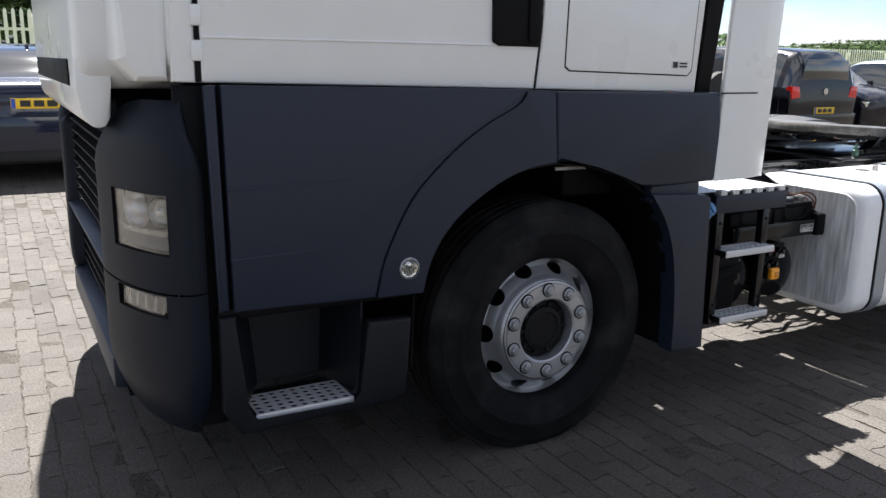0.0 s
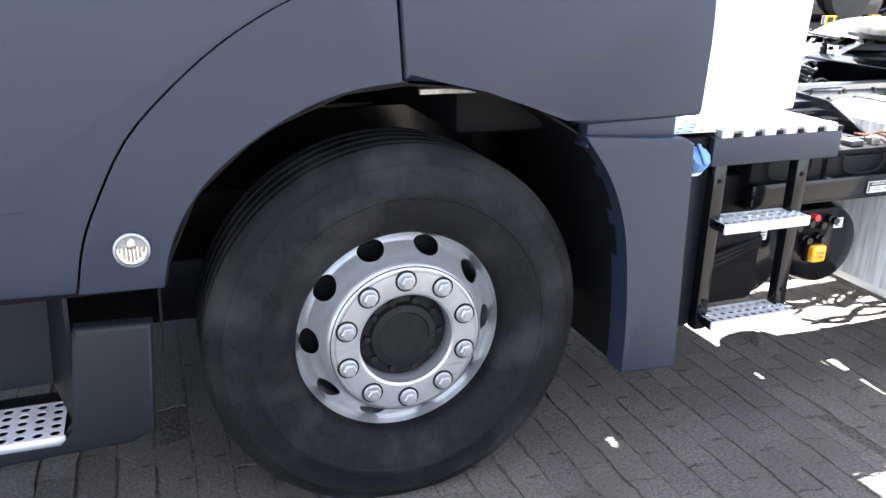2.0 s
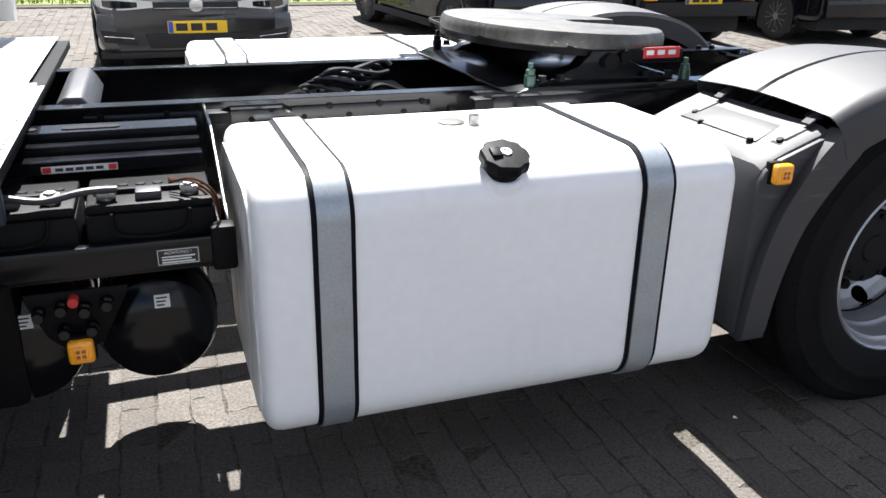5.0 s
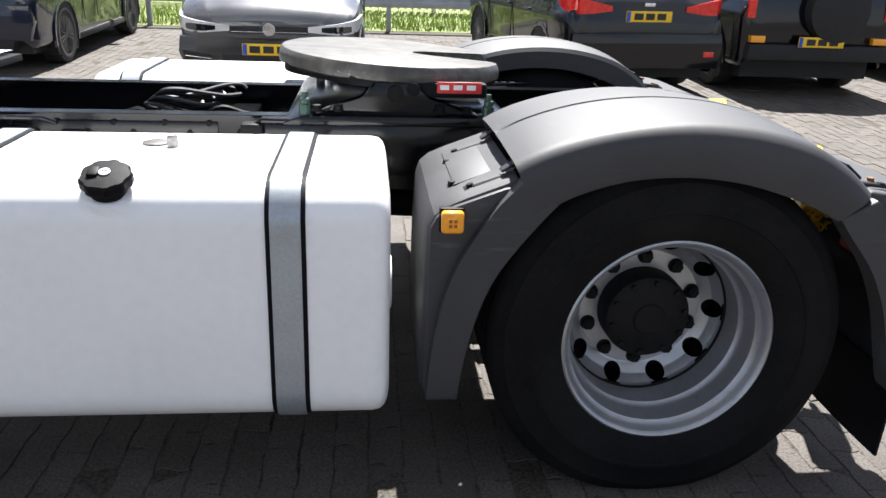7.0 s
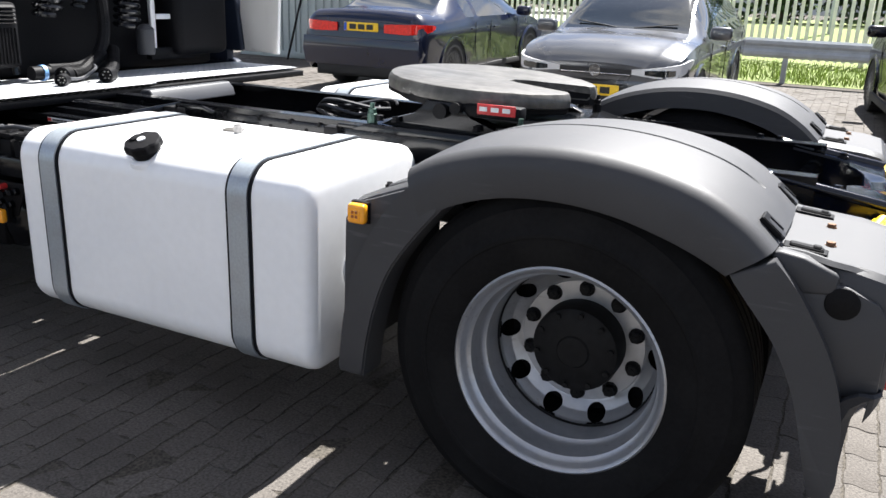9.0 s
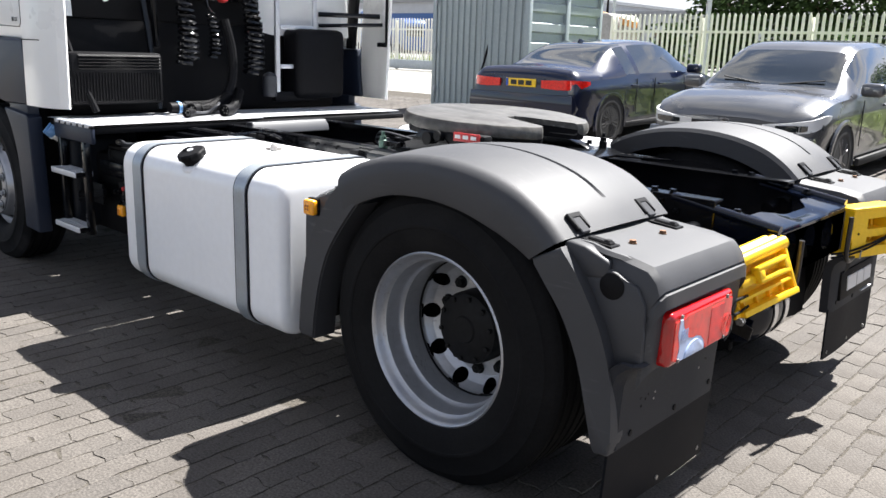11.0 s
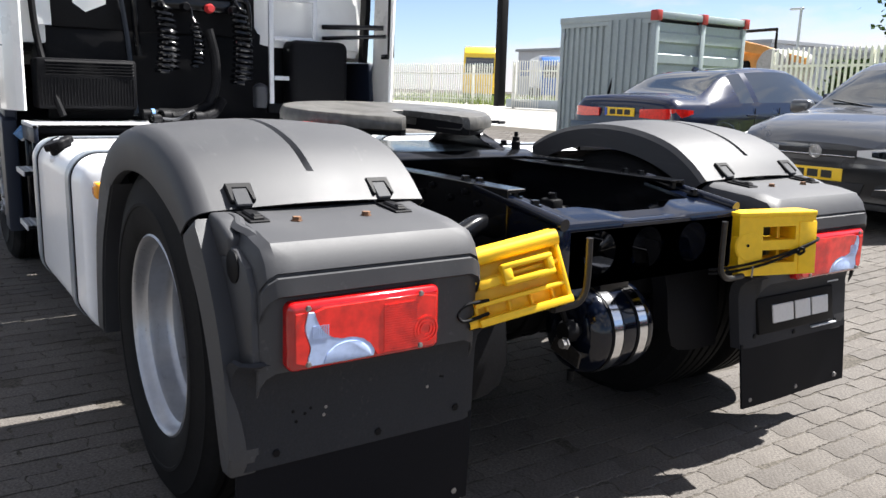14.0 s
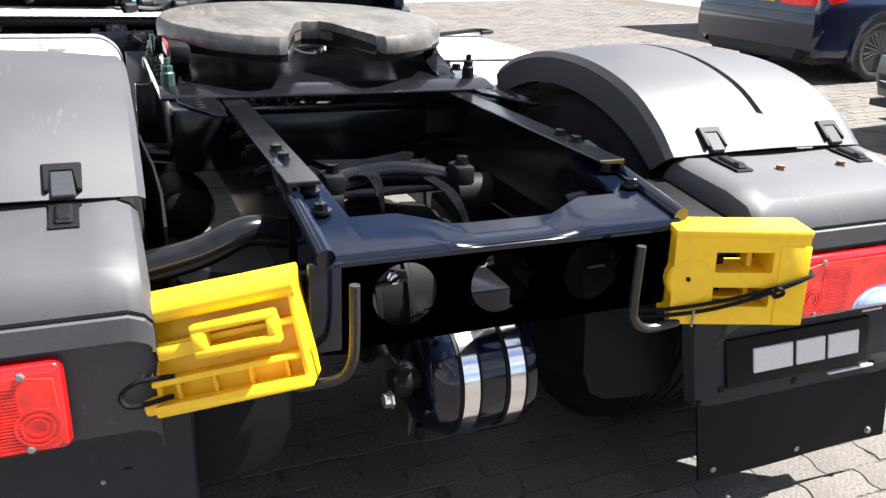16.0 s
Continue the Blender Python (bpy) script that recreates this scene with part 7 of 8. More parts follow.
# ---- parked cars ----
GLASS = material("dark_car_glass", (0.012, 0.016, 0.018, 1), 0.02, var=0.05, rough_var=0.01, spec=1.0, coat=1.0)
CARBLUE = material("midnight_blue_car_paint", (0.002, 0.0055, 0.024, 1), 0.30, metal=0.0, var=0.05, grain=400, coat=1.0, spec=0.2)
CARGREY = material("metallic_grey_car_paint", (0.075, 0.079, 0.088, 1), 0.30, metal=0.45, var=0.05, grain=400, coat=1.0)
CARBLACK = material("black_car_paint", (0.003, 0.003, 0.006, 1), 0.2, var=0.05, grain=300, coat=0.6, spec=0.2)
CARSILVER = material("silver_car_paint", (0.5, 0.51, 0.53, 1), 0.3, metal=0.6, var=0.05, grain=300, coat=1.0)
PLATE = material("yellow_number_plate", (0.85, 0.55, 0.02, 1), 0.4, var=0.03)
PLATEBLUE = material("plate_blue", (0.02, 0.08, 0.45, 1), 0.4, var=0.03)
CARTYRE = material("car_tyre", (0.015, 0.015, 0.016, 1), 0.75, var=0.2, grain=40)
CARRIM = material("car_rim", (0.3, 0.3, 0.31, 1), 0.35, metal=0.8, var=0.1, grain=20)
CHROMET = material("bright_trim", (0.7, 0.7, 0.7, 1), 0.15, metal=0.9, var=0.05)

# stations along the car: y, sill z, belt z, top z, sill half width, belt half width, top half width
SEDAN = [(-2.33, 0.44, 0.62, 0.70, 0.70, 0.74, 0.60), (-2.29, 0.30, 0.84, 0.96, 0.86, 0.88, 0.72), (-2.20, 0.27, 0.93, 1.055, 0.90, 0.91, 0.74), (-1.95, 0.25, 0.95, 1.06, 0.91, 0.925, 0.72), (-1.62, 0.24, 0.96, 1.08, 0.91, 0.93, 0.68),
         (-1.10, 0.22, 0.97, 1.33, 0.91, 0.93, 0.60), (-0.75, 0.22, 0.97, 1.395, 0.91, 0.925, 0.59), (-0.10, 0.22, 0.965, 1.42, 0.90, 0.92, 0.60), (0.40, 0.22, 0.96, 1.385, 0.90, 0.915, 0.60), (0.80, 0.22, 0.95, 1.22, 0.90, 0.915, 0.63), (1.18, 0.22, 0.94, 1.01, 0.90, 0.915, 0.68),
         (1.70, 0.23, 0.86, 0.93, 0.90, 0.905, 0.66), (2.10, 0.25, 0.76, 0.82, 0.87, 0.87, 0.60), (2.28, 0.28, 0.62, 0.68, 0.78, 0.78, 0.5), (2.34, 0.36, 0.5, 0.54, 0.62, 0.62, 0.4)]
HATCH = [(-2.12, 0.45, 0.62, 0.70, 0.70, 0.74, 0.62), (-2.08, 0.30, 0.86, 0.98, 0.86, 0.87, 0.72), (-1.98, 0.26, 0.95, 1.06, 0.88, 0.89, 0.68), (-1.74, 0.24, 0.97, 1.36, 0.885, 0.90, 0.58), (-1.50, 0.23, 0.97, 1.43, 0.885, 0.90, 0.58),
         (-0.80, 0.22, 0.96, 1.47, 0.88, 0.895, 0.60), (-0.10, 0.22, 0.95, 1.475, 0.88, 0.89, 0.61), (0.40, 0.22, 0.945, 1.43, 0.88, 0.89, 0.61), (0.75, 0.22, 0.94, 1.25, 0.88, 0.89, 0.64), (1.12, 0.22, 0.93, 1.01, 0.88, 0.89, 0.70),
         (1.60, 0.23, 0.90, 0.965, 0.88, 0.885, 0.66), (1.90, 0.24, 0.84, 0.90, 0.86, 0.865, 0.62), (2.05, 0.25, 0.77, 0.82, 0.80, 0.81, 0.58), (2.12, 0.28, 0.70, 0.735, 0.70, 0.70, 0.5)]
WAGON = [(-1.95, 0.50, 0.70, 0.80, 0.72, 0.76, 0.66), (-1.92, 0.36, 0.98, 1.10, 0.84, 0.86, 0.70), (-1.86, 0.32, 1.02, 1.45, 0.86, 0.87, 0.62), (-1.72, 0.30, 1.03, 1.62, 0.86, 0.87, 0.60), (-1.0, 0.28, 1.02, 1.66, 0.86, 0.87, 0.62),
         (0.0, 0.28, 1.01, 1.66, 0.86, 0.87, 0.63), (0.45, 0.28, 1.0, 1.60, 0.86, 0.87, 0.63), (0.80, 0.28, 1.0, 1.35, 0.86, 0.87, 0.66), (1.08, 0.28, 1.0, 1.08, 0.86, 0.87, 0.70), (1.6, 0.3, 0.95, 1.02, 0.85, 0.86, 0.66), (1.88, 0.32, 0.80, 0.88, 0.82, 0.82, 0.6), (1.95, 0.40, 0.60, 0.66, 0.70, 0.70, 0.5)]


def section(st):
    """Half outline of a car body at one station, as a smooth line: sill, flank with a crease, belt, window, roof."""
    y, z0, zb, zt, ws, wb, wt = st
    r = [(ws * 0.95, z0), (ws, z0 + 0.06), (wb * 0.985, z0 + 0.28 * (zb - z0)), (wb * 1.0, z0 + 0.62 * (zb - z0)), (wb * 1.005, z0 + 0.80 * (zb - z0)), (wb * 0.965, zb)]
    r += [(wt + (wb * 0.965 - wt) * 0.10, zt - 0.10 * (zt - zb)), (wt * 0.90, zt - 0.004), (wt * 0.5, zt + 0.014), (0.0, zt + 0.018)]
    half_line = []
    P = [Vector((p[0], p[1], 0)) for p in r]
    for q in range(len(P) - 1):
        straight = q == 5
        p0, p1, p2, p3 = P[max(q - 1, 0)], P[q], P[q + 1], P[min(q + 2, len(P) - 1)]
        for k in range(3):
            t = k / 3
            c = p1 + (p2 - p1) * t if straight or q in (4, 6) else 0.5 * (2 * p1 + (p2 - p0) * t + (2 * p0 - 5 * p1 + 4 * p2 - p3) * t * t + (3 * p1 - p0 - 3 * p2 + p3) * t ** 3)
            bulge = 0.018 * math.sin(math.pi * t) if straight else 0.0
            half_line.append((c.x + bulge, c.y))
    half_line.append((0.0, r[-1][1]))
    return [(x, y, z) for x, z in half_line] + [(-x, y, z) for x, z in reversed(half_line[:-1])]


def car_stations(stations, n=6):
    """Stations in between, on smooth lines."""
    out = []
    S = [np.array(q) for q in stations]
    for q in range(len(S) - 1):
        p0, p1, p2, p3 = S[max(q - 1, 0)], S[q], S[q + 1], S[min(q + 2, len(S) - 1)]
        m = max(2, min(n, int((p2[0] - p1[0]) / 0.06)))
        for k in range(m):
            t = k / m
            c = 0.5 * (2 * p1 + (p2 - p0) * t + (2 * p0 - 5 * p1 + 4 * p2 - p3) * t * t + (3 * p1 - p0 - 3 * p2 + p3) * t ** 3)
            c[0] = p1[0] + (p2[0] - p1[0]) * t
            out.append(tuple(c))
    return out + [tuple(S[-1])]


def car_wheel(parent, x, y, r, sign, spokes, rim_mat):
    prof = [(r * 0.64, 0.0), (r * 0.70, -0.012), (r * 0.85, -0.018), (r * 0.97, -0.005), (r, 0.03), (r, 0.17), (r * 0.95, 0.2), (r * 0.64, 0.2)]
    w = part("wheel", lathe([(a, -sign * d) for a, d in [(q[0], q[1]) for q in prof]], 36, closed=True, axis="x"), CARTYRE, parent)
    w.location = (x, y, r)
    b = lathe([(r * 0.66, -sign * 0.0), (r * 0.66, -sign * 0.012), (r * 0.61, -sign * 0.014), (r * 0.58, -sign * 0.08), (1e-5, -sign * 0.08)], 36, axis="x")
    part("rim_barrel", b, CARTYRE, w)
    rb = lathe([(r * 0.665, -sign * -0.004), (r * 0.665, -sign * 0.012), (r * 0.61, -sign * 0.012), (r * 0.61, -sign * -0.002)], 36, axis="x", closed=True)
    rb = lathe([(r * 0.17, -sign * -0.004), (r * 0.15, -sign * -0.012), (1e-5, -sign * -0.012)], 16, axis="x", bm=rb)
    for k in range(spokes):
        a = 2 * math.pi * k / spokes
        for d in (-0.09, 0.09):
            c0, c1 = Vector((0, math.cos(a), math.sin(a))), Vector((0, math.cos(a + d * 2.2), math.sin(a + d * 2.2)))
            rb = tube([c0 * r * 0.13 + Vector((sign * 0.0, 0, 0)), c1 * r * 0.63 + Vector((sign * 0.0, 0, 0))], r * 0.045, 5, rb)
    part("rim", rb, rim_mat, w)
    return w


def build_car(name, label, stations, paint, xc, y_end, forward, front_win, roof, rear_win, wheel_y, wheel_r, rim_mat=CARRIM, spokes=5, yaw=0.0, scale=1.02):
    """forward +1: the car's nose points to larger y, its tail lies at y_end; -1: its nose lies at y_end."""
    half = max(q[0] for q in stations)
    ob = thing(name, label, "car", "parked cars", at=(0, 0, 0))
    yc = y_end + half * scale
    ob.matrix_basis = Matrix.Translation((xc, yc, rise(yc))) @ Matrix.Rotation(math.atan(0.03), 4, "X") @ Matrix.Rotation(radians((0 if forward > 0 else 180) + yaw), 4, "Z") @ Matrix.Scale(scale, 4)
    sts = car_stations(stations)
    rows = [section(q) for q in sts]
    n = len(rows[0])
    wmax = max(q[5] for q in stations)
    r0, f0 = rear_win[1], front_win[0]
    panes = [(r0 - 0.30, r0 + 0.02), (r0 + 0.06, -0.24), (-0.16, f0 + 0.34)]
    body = bmesh.new()
    glass = {"windscreen": bmesh.new(), "rear_window": bmesh.new()}
    sides = {}

    def quad(bm, *pts):
        bm.faces.new([bm.verts.new(p) for p in pts])

    for i in range(len(rows) - 1):
        ym = (sts[i][0] + sts[i + 1][0]) / 2
        zt_, zb_ = sts[i][3], sts[i][2]
        for k in range(n - 1):
            target = body
            kk = k if k < n // 2 else n - 2 - k
            if kk < 15:
                zc = (rows[i][k][2] + rows[i + 1][k + 1][2]) / 2
                if any(math.hypot(ym - wy, zc - wheel_r) < wheel_r * 1.13 for wy in wheel_y):
                    continue
            if kk >= 19 and front_win[0] + 0.03 < ym < front_win[1] - 0.03:
                target = glass["windscreen"]
            elif kk >= 19 and rear_win[0] + 0.03 < ym < rear_win[1] - 0.03:
                target = glass["rear_window"]
            elif 15 <= kk < 18 and zt_ - zb_ > 0.12:
                for w_, (a_, c_) in enumerate(panes):
                    if a_ < ym < c_:
                        target = sides.setdefault((w_, k < n // 2), bmesh.new())
            quad(target, rows[i][k], rows[i][k + 1], rows[i + 1][k + 1], rows[i + 1][k])
    for row in (rows[0], rows[-1]):
        body.faces.new([body.verts.new(p) for p in row])
    for b in (body, *glass.values(), *sides.values()):
        bmesh.ops.remove_doubles(b, verts=b.verts, dist=0.0005)
    bd = part("body", body, paint, ob, smooth=40)
    part("underbody", box(-wmax * 0.86, wmax * 0.86, stations[0][0] + 0.15, stations[-1][0] - 0.15, 0.2, 0.42), CARTYRE, bd)
    for key, b in glass.items():
        part(key, b, GLASS, bd, smooth=50)
    for b in sides.values():
        part("side_window", b, GLASS, bd, smooth=50)
    for y in wheel_y:
        for q in (1, -1):
            car_wheel(ob, q * (wmax - 0.02), y, wheel_r, q, spokes, rim_mat)
            well = lathe([(wheel_r * 1.16, q * -0.004), (wheel_r * 1.10, q * -0.002), (wheel_r * 1.09, q * -0.10), (wheel_r * 1.09, q * -0.32), (1e-5, q * -0.32)], 36, axis="x")
            well = part("wheel_arch", well, CARTYRE, bd)
            for v in well.data.vertices:
                if v.co.z < -wheel_r * 0.62:
                    v.co.z = -wheel_r * 0.62
            well.location = (q * (wmax * 0.995), y, wheel_r)
            lip_ = lathe([(wheel_r * 1.09, q * -0.02), (wheel_r * 1.10, q * 0.004), (wheel_r * 1.20, q * 0.006), (wheel_r * 1.30, q * -0.012)], 48, axis="x")
            bmesh.ops.delete(lip_, geom=[f_ for f_ in lip_.faces if len(f_.verts) > 8 or f_.calc_center_median().z < -wheel_r * 0.3], context="FACES")
            lip_ = part("arch_lip", lip_, paint, bd)
            lip_.location = (q * wmax, y, wheel_r)
    for q in (1, -1):
        xs = q * (wmax * 1.0)
        for y in (-0.22, 0.80, r0 + 0.0):
            part("door_seam", box(xs - 0.006, xs + 0.004, y - 0.004, y + 0.004, 0.42, 0.90), CARTYRE, bd, smooth=0)
        for y in (-0.12, -0.92):
            part("door_handle", box(xs - 0.02, xs + 0.022, y, y + 0.19, 0.80, 0.825, 0.008), paint, bd)
        part("sill_trim", box(xs - 0.05, xs - 0.005, wheel_y[0] + 0.42, wheel_y[1] - 0.42, 0.22, 0.30, 0.01), CARTYRE, bd)
        x0_, x1_ = sorted((q * (wmax - 0.03), q * (wmax + 0.20)))
        part("wing_mirror", box(x0_, x1_, front_win[0] + 0.28, front_win[0] + 0.42, 0.94, 1.08, 0.045, 3), paint, bd)
    return ob, bd


def wrap(name, bd, plan_pts, zlo, zhi, mat, label="", out=0.008, n=5):
    """A lamp that follows the corner of the body, on both sides."""
    pl_ = curve_pts([(x, y, 0) for x, y in plan_pts], n)
    lo = curve_pts([(v, 0, 0) for v in zlo], n)
    hi = curve_pts([(v, 0, 0) for v in zhi], n)
    for q in (1, -1):
        rows = []
        for p, a, c in zip(pl_, lo, hi):
            rows.append([(q * p.x, p.y, a.x + (c.x - a.x) * t) for t in (0, 0.5, 1)])
        b = sheet(rows)
        bmesh.ops.recalc_face_normals(b, faces=b.faces)
        bmesh.ops.solidify(b, geom=b.faces[:], thickness=out)
        part(name, b, mat, bd, label)


def number_plate(bd, y, z, sign):
    pl_ = part("number_plate", box(-0.26, 0.26, min(y, y + sign * 0.012), max(y, y + sign * 0.012), z - 0.055, z + 0.055, 0.004), PLATE, bd, "yellow number plate")
    yo = y + sign * 0.012
    a, b_ = min(yo, yo + sign * 0.003), max(yo, yo + sign * 0.003)
    sx = -1 if sign > 0 else 1
    part("plate_band", box(-sx * 0.255 if sx < 0 else -0.255, -0.215 if sx > 0 else 0.215, a, b_, z - 0.05, z + 0.05), PLATEBLUE, pl_, smooth=0)
    for k in range(3):
        w0 = (-0.17 + 0.13 * k)
        part("plate_bar", box(w0, w0 + 0.10, a, b_, z - 0.033, z + 0.033), LABELBLACK, pl_, smooth=0)


def patch(name, bd, pts, y, depth, mat, label=""):
    """A lamp or grille: a polygon in x and z drawn out along y."""
    return part(name, prism(pts, "y", min(y, y + depth), max(y, y + depth), 0.006, 2, caps_only=True), mat, bd, label)


def both(fn, pts):
    fn([(x, z) for x, z in pts])
    fn([(-x, z) for x, z in reversed(pts)])


# dark blue saloon, tail towards the truck
ob, bd = build_car("saloon_car", "midnight blue saloon car parked with its tail to the truck", SEDAN, CARBLUE, -1.40, 7.50, 1, (0.5, 1.18), (-0.75, 0.4), (-1.62, -0.75), (-1.42, 1.42), 0.335, CARTYRE, 10)
wrap("tail_light", bd, [(0.36, -2.335), (0.66, -2.33), (0.82, -2.30), (0.925, -2.16), (0.935, -2.0)], (0.80, 0.79, 0.80, 0.82, 0.86), (0.905, 0.915, 0.92, 0.915, 0.90), REDLENS, "slim red tail light", 0.03)
patch("boot_panel", bd, [(-0.36, 0.74), (0.36, 0.74), (0.40, 0.93), (-0.40, 0.93)], -2.31, 0.08, CARBLUE)
number_plate(bd, -2.312, 0.86, -1)
patch("rear_bumper", bd, [(-0.86, 0.36), (0.86, 0.36), (0.90, 0.55), (0.88, 0.72), (-0.88, 0.72), (-0.90, 0.55)], -2.36, 0.2, CARBLUE)
patch("diffuser", bd, [(-0.65, 0.25), (0.65, 0.25), (0.70, 0.38), (-0.70, 0.38)], -2.35, 0.2, CARTYRE)
patch("badge", bd, [(-0.05, 0.945), (0.05, 0.95), (0.03, 0.965), (-0.05, 0.965)], -2.27, -0.01, CHROMET)
part("roof_fin", prism([(-0.95, 1.38), (-0.75, 1.385), (-0.90, 1.45)], "x", -0.02, 0.02, 0.006), CARBLUE, bd)

# grey hatchback, nose towards the truck
ob, bd = build_car("hatchback_car", "metallic grey hatchback parked with its nose to the truck", HATCH, CARGREY, 2.17, 6.34, -1, (0.5, 1.12), (-1.5, 0.4), (-2.0, -1.5), (-1.28, 1.30), 0.325, CARRIM, 5)
wrap("headlight", bd, [(0.37, 2.128), (0.62, 2.125), (0.74, 2.10), (0.835, 2.02), (0.875, 1.86), (0.885, 1.72)], (0.655, 0.635, 0.64, 0.66, 0.71, 0.765), (0.705, 0.735, 0.755, 0.775, 0.80, 0.80), ALU, "clear angular headlight", 0.02)
wrap("headlight_lens", bd, [(0.50, 2.134), (0.62, 2.131), (0.74, 2.106), (0.80, 2.06)], (0.66, 0.65, 0.655, 0.67), (0.70, 0.71, 0.715, 0.715), GLASS, "", 0.006)
patch("grille", bd, [(-0.37, 0.635), (0.37, 0.635), (0.37, 0.70), (-0.37, 0.70)], 2.05, 0.082, CARTYRE)
patch("grille_trim", bd, [(-0.36, 0.645), (0.36, 0.645), (0.36, 0.655), (-0.36, 0.655)], 2.125, 0.012, CHROMET)
part("badge", lathe([(0.052, 2.12), (0.06, 2.13), (0.06, 2.142), (0.05, 2.142), (0.05, 2.135), (1e-5, 2.135)], 24, (0, 0, 0.675)), CHROMET, bd)
patch("bumper", bd, [(-0.80, 0.30), (0.80, 0.30), (0.86, 0.45), (0.84, 0.60), (-0.84, 0.60), (-0.86, 0.45)], 1.95, 0.17, CARGREY)
patch("lower_grille", bd, [(-0.42, 0.30), (0.42, 0.30), (0.46, 0.43), (-0.46, 0.43)], 2.06, 0.075, CARTYRE)
both(lambda p: patch("air_intake", bd, p, 2.04, 0.085, CARTYRE), [(0.52, 0.33), (0.80, 0.36), (0.83, 0.47), (0.56, 0.43)])
both(lambda p: patch("intake_trim", bd, p, 2.10, 0.03, CHROMET), [(0.55, 0.385), (0.80, 0.41), (0.80, 0.42), (0.55, 0.395)])
number_plate(bd, 2.125, 0.485, 1)
patch("splitter", bd, [(-0.84, 0.22), (0.84, 0.22), (0.84, 0.27), (-0.84, 0.27)], 1.95, 0.2, CARTYRE)
for s in (1, -1):
    part("wiper", tube([(s * 0.1, 1.10, 1.035), (s * 0.55, 1.02, 1.09)], 0.008, 5), CARTYRE, bd)
for s in (0.35, -0.35):
    part("seat_back", box(s - 0.22, s + 0.22, -0.2, -0.05, 0.6, 1.25, 0.08), CARTYRE, bd)

# black hatchback, tail towards the truck
ob, bd = build_car("hatchback_car", "glossy black small hatchback with its tail to the truck", HATCH, CARBLACK, 5.82, 6.76, 1, (0.5, 1.12), (-1.5, 0.4), (-2.0, -1.5), (-1.28, 1.28), 0.315, CARRIM, 10, yaw=8.0)
wrap("tail_light", bd, [(0.42, -2.105), (0.66, -2.10), (0.80, -2.085), (0.905, -1.97), (0.912, -1.80)], (0.90, 0.87, 0.87, 0.90, 0.98), (0.95, 1.0, 1.03, 1.05, 1.04), REDLENS, "pointed red tail light", 0.03)
number_plate(bd, -2.10, 0.85, -1)
patch("rear_bumper", bd, [(-0.84, 0.32), (0.84, 0.32), (0.87, 0.5), (0.85, 0.68), (-0.85, 0.68), (-0.87, 0.5)], -2.16, 0.2, CARBLACK)
both(lambda p: patch("reflector", bd, p, -2.165, 0.03, REDLENS), [(0.66, 0.44), (0.78, 0.44), (0.78, 0.50), (0.66, 0.50)])
patch("badge", bd, [(-0.06, 0.95), (0.06, 0.95), (0.06, 0.985), (-0.06, 0.985)], -2.09, -0.012, CHROMET)

# dark off-road car with spare wheel
ob, bd = build_car("off_road_car", "dark boxy off-road car with a spare wheel on its tail", WAGON, CARBLACK, 8.15, 7.0, 1, (0.45, 1.08), (-1.7, 0.4), (-1.87, -1.72), (-1.15, 1.2), 0.36, CARRIM, 5)
sw = lathe([(1e-5, -2.10), (0.20, -2.10), (0.33, -2.08), (0.34, -2.02), (0.34, -1.92), (1e-5, -1.92)], 32, (0.15, 0, 0.95))
part("spare_wheel", sw, CARTYRE, bd, "spare wheel")
both(lambda p: patch("tail_light", bd, p, -1.95, 0.1, REDLENS), [(0.74, 0.85), (0.83, 0.85), (0.83, 1.12), (0.74, 1.12)])
both(lambda p: patch("indicator", bd, p, -2.02, 0.1, ORANGE), [(0.62, 0.60), (0.78, 0.60), (0.78, 0.67), (0.62, 0.67)])
patch("rear_bumper", bd, [(-0.80, 0.42), (0.80, 0.42), (0.80, 0.58), (-0.80, 0.58)], -2.05, 0.18, CARTYRE)
number_plate(bd, -2.055, 0.62, -1)

# further cars in the row
ob, bd = build_car("estate_car", "black tall family car with red tail lights", WAGON, CARBLACK, 10.83, 6.85, 1, (0.45, 1.08), (-1.7, 0.4), (-1.87, -1.72), (-1.15, 1.2), 0.31, CARRIM, 7)
both(lambda p: patch("tail_light", bd, p, -1.94, 0.12, REDLENS), [(0.62, 0.88), (0.84, 0.86), (0.85, 1.06), (0.68, 1.06)])
number_plate(bd, -1.955, 0.66, -1)
patch("rear_glass", bd, [(-0.62, 1.10), (0.62, 1.10), (0.54, 1.50), (-0.54, 1.50)], -1.91, 0.10, GLASS)
patch("rear_bumper", bd, [(-0.80, 0.38), (0.80, 0.38), (0.82, 0.60), (-0.82, 0.60)], -1.985, 0.12, CARBLACK)
part("badge", lathe([(0.055, -1.935), (0.055, -1.95), (1e-5, -1.95)], 20, (0, 0, 0.98)), CHROMET, bd)
ob, bd = build_car("hatchback_car", "black hatchback parked nose out in the row", HATCH, CARBLACK, 13.4, 7.2, -1, (0.5, 1.12), (-1.5, 0.4), (-2.0, -1.5), (-1.28, 1.30), 0.31, CARRIM, 9)
both(lambda p: patch("headlight", bd, p, 1.98, 0.10, REFLECTOR), [(0.40, 0.66), (0.78, 0.66), (0.82, 0.76), (0.46, 0.74)])
ob, bd = build_car("hatchback_car", "silver hatchback with red tail lights", HATCH, CARSILVER, 15.6, 6.6, 1, (0.5, 1.12), (-1.5, 0.4), (-2.0, -1.5), (-1.28, 1.28), 0.31, CARRIM, 7)
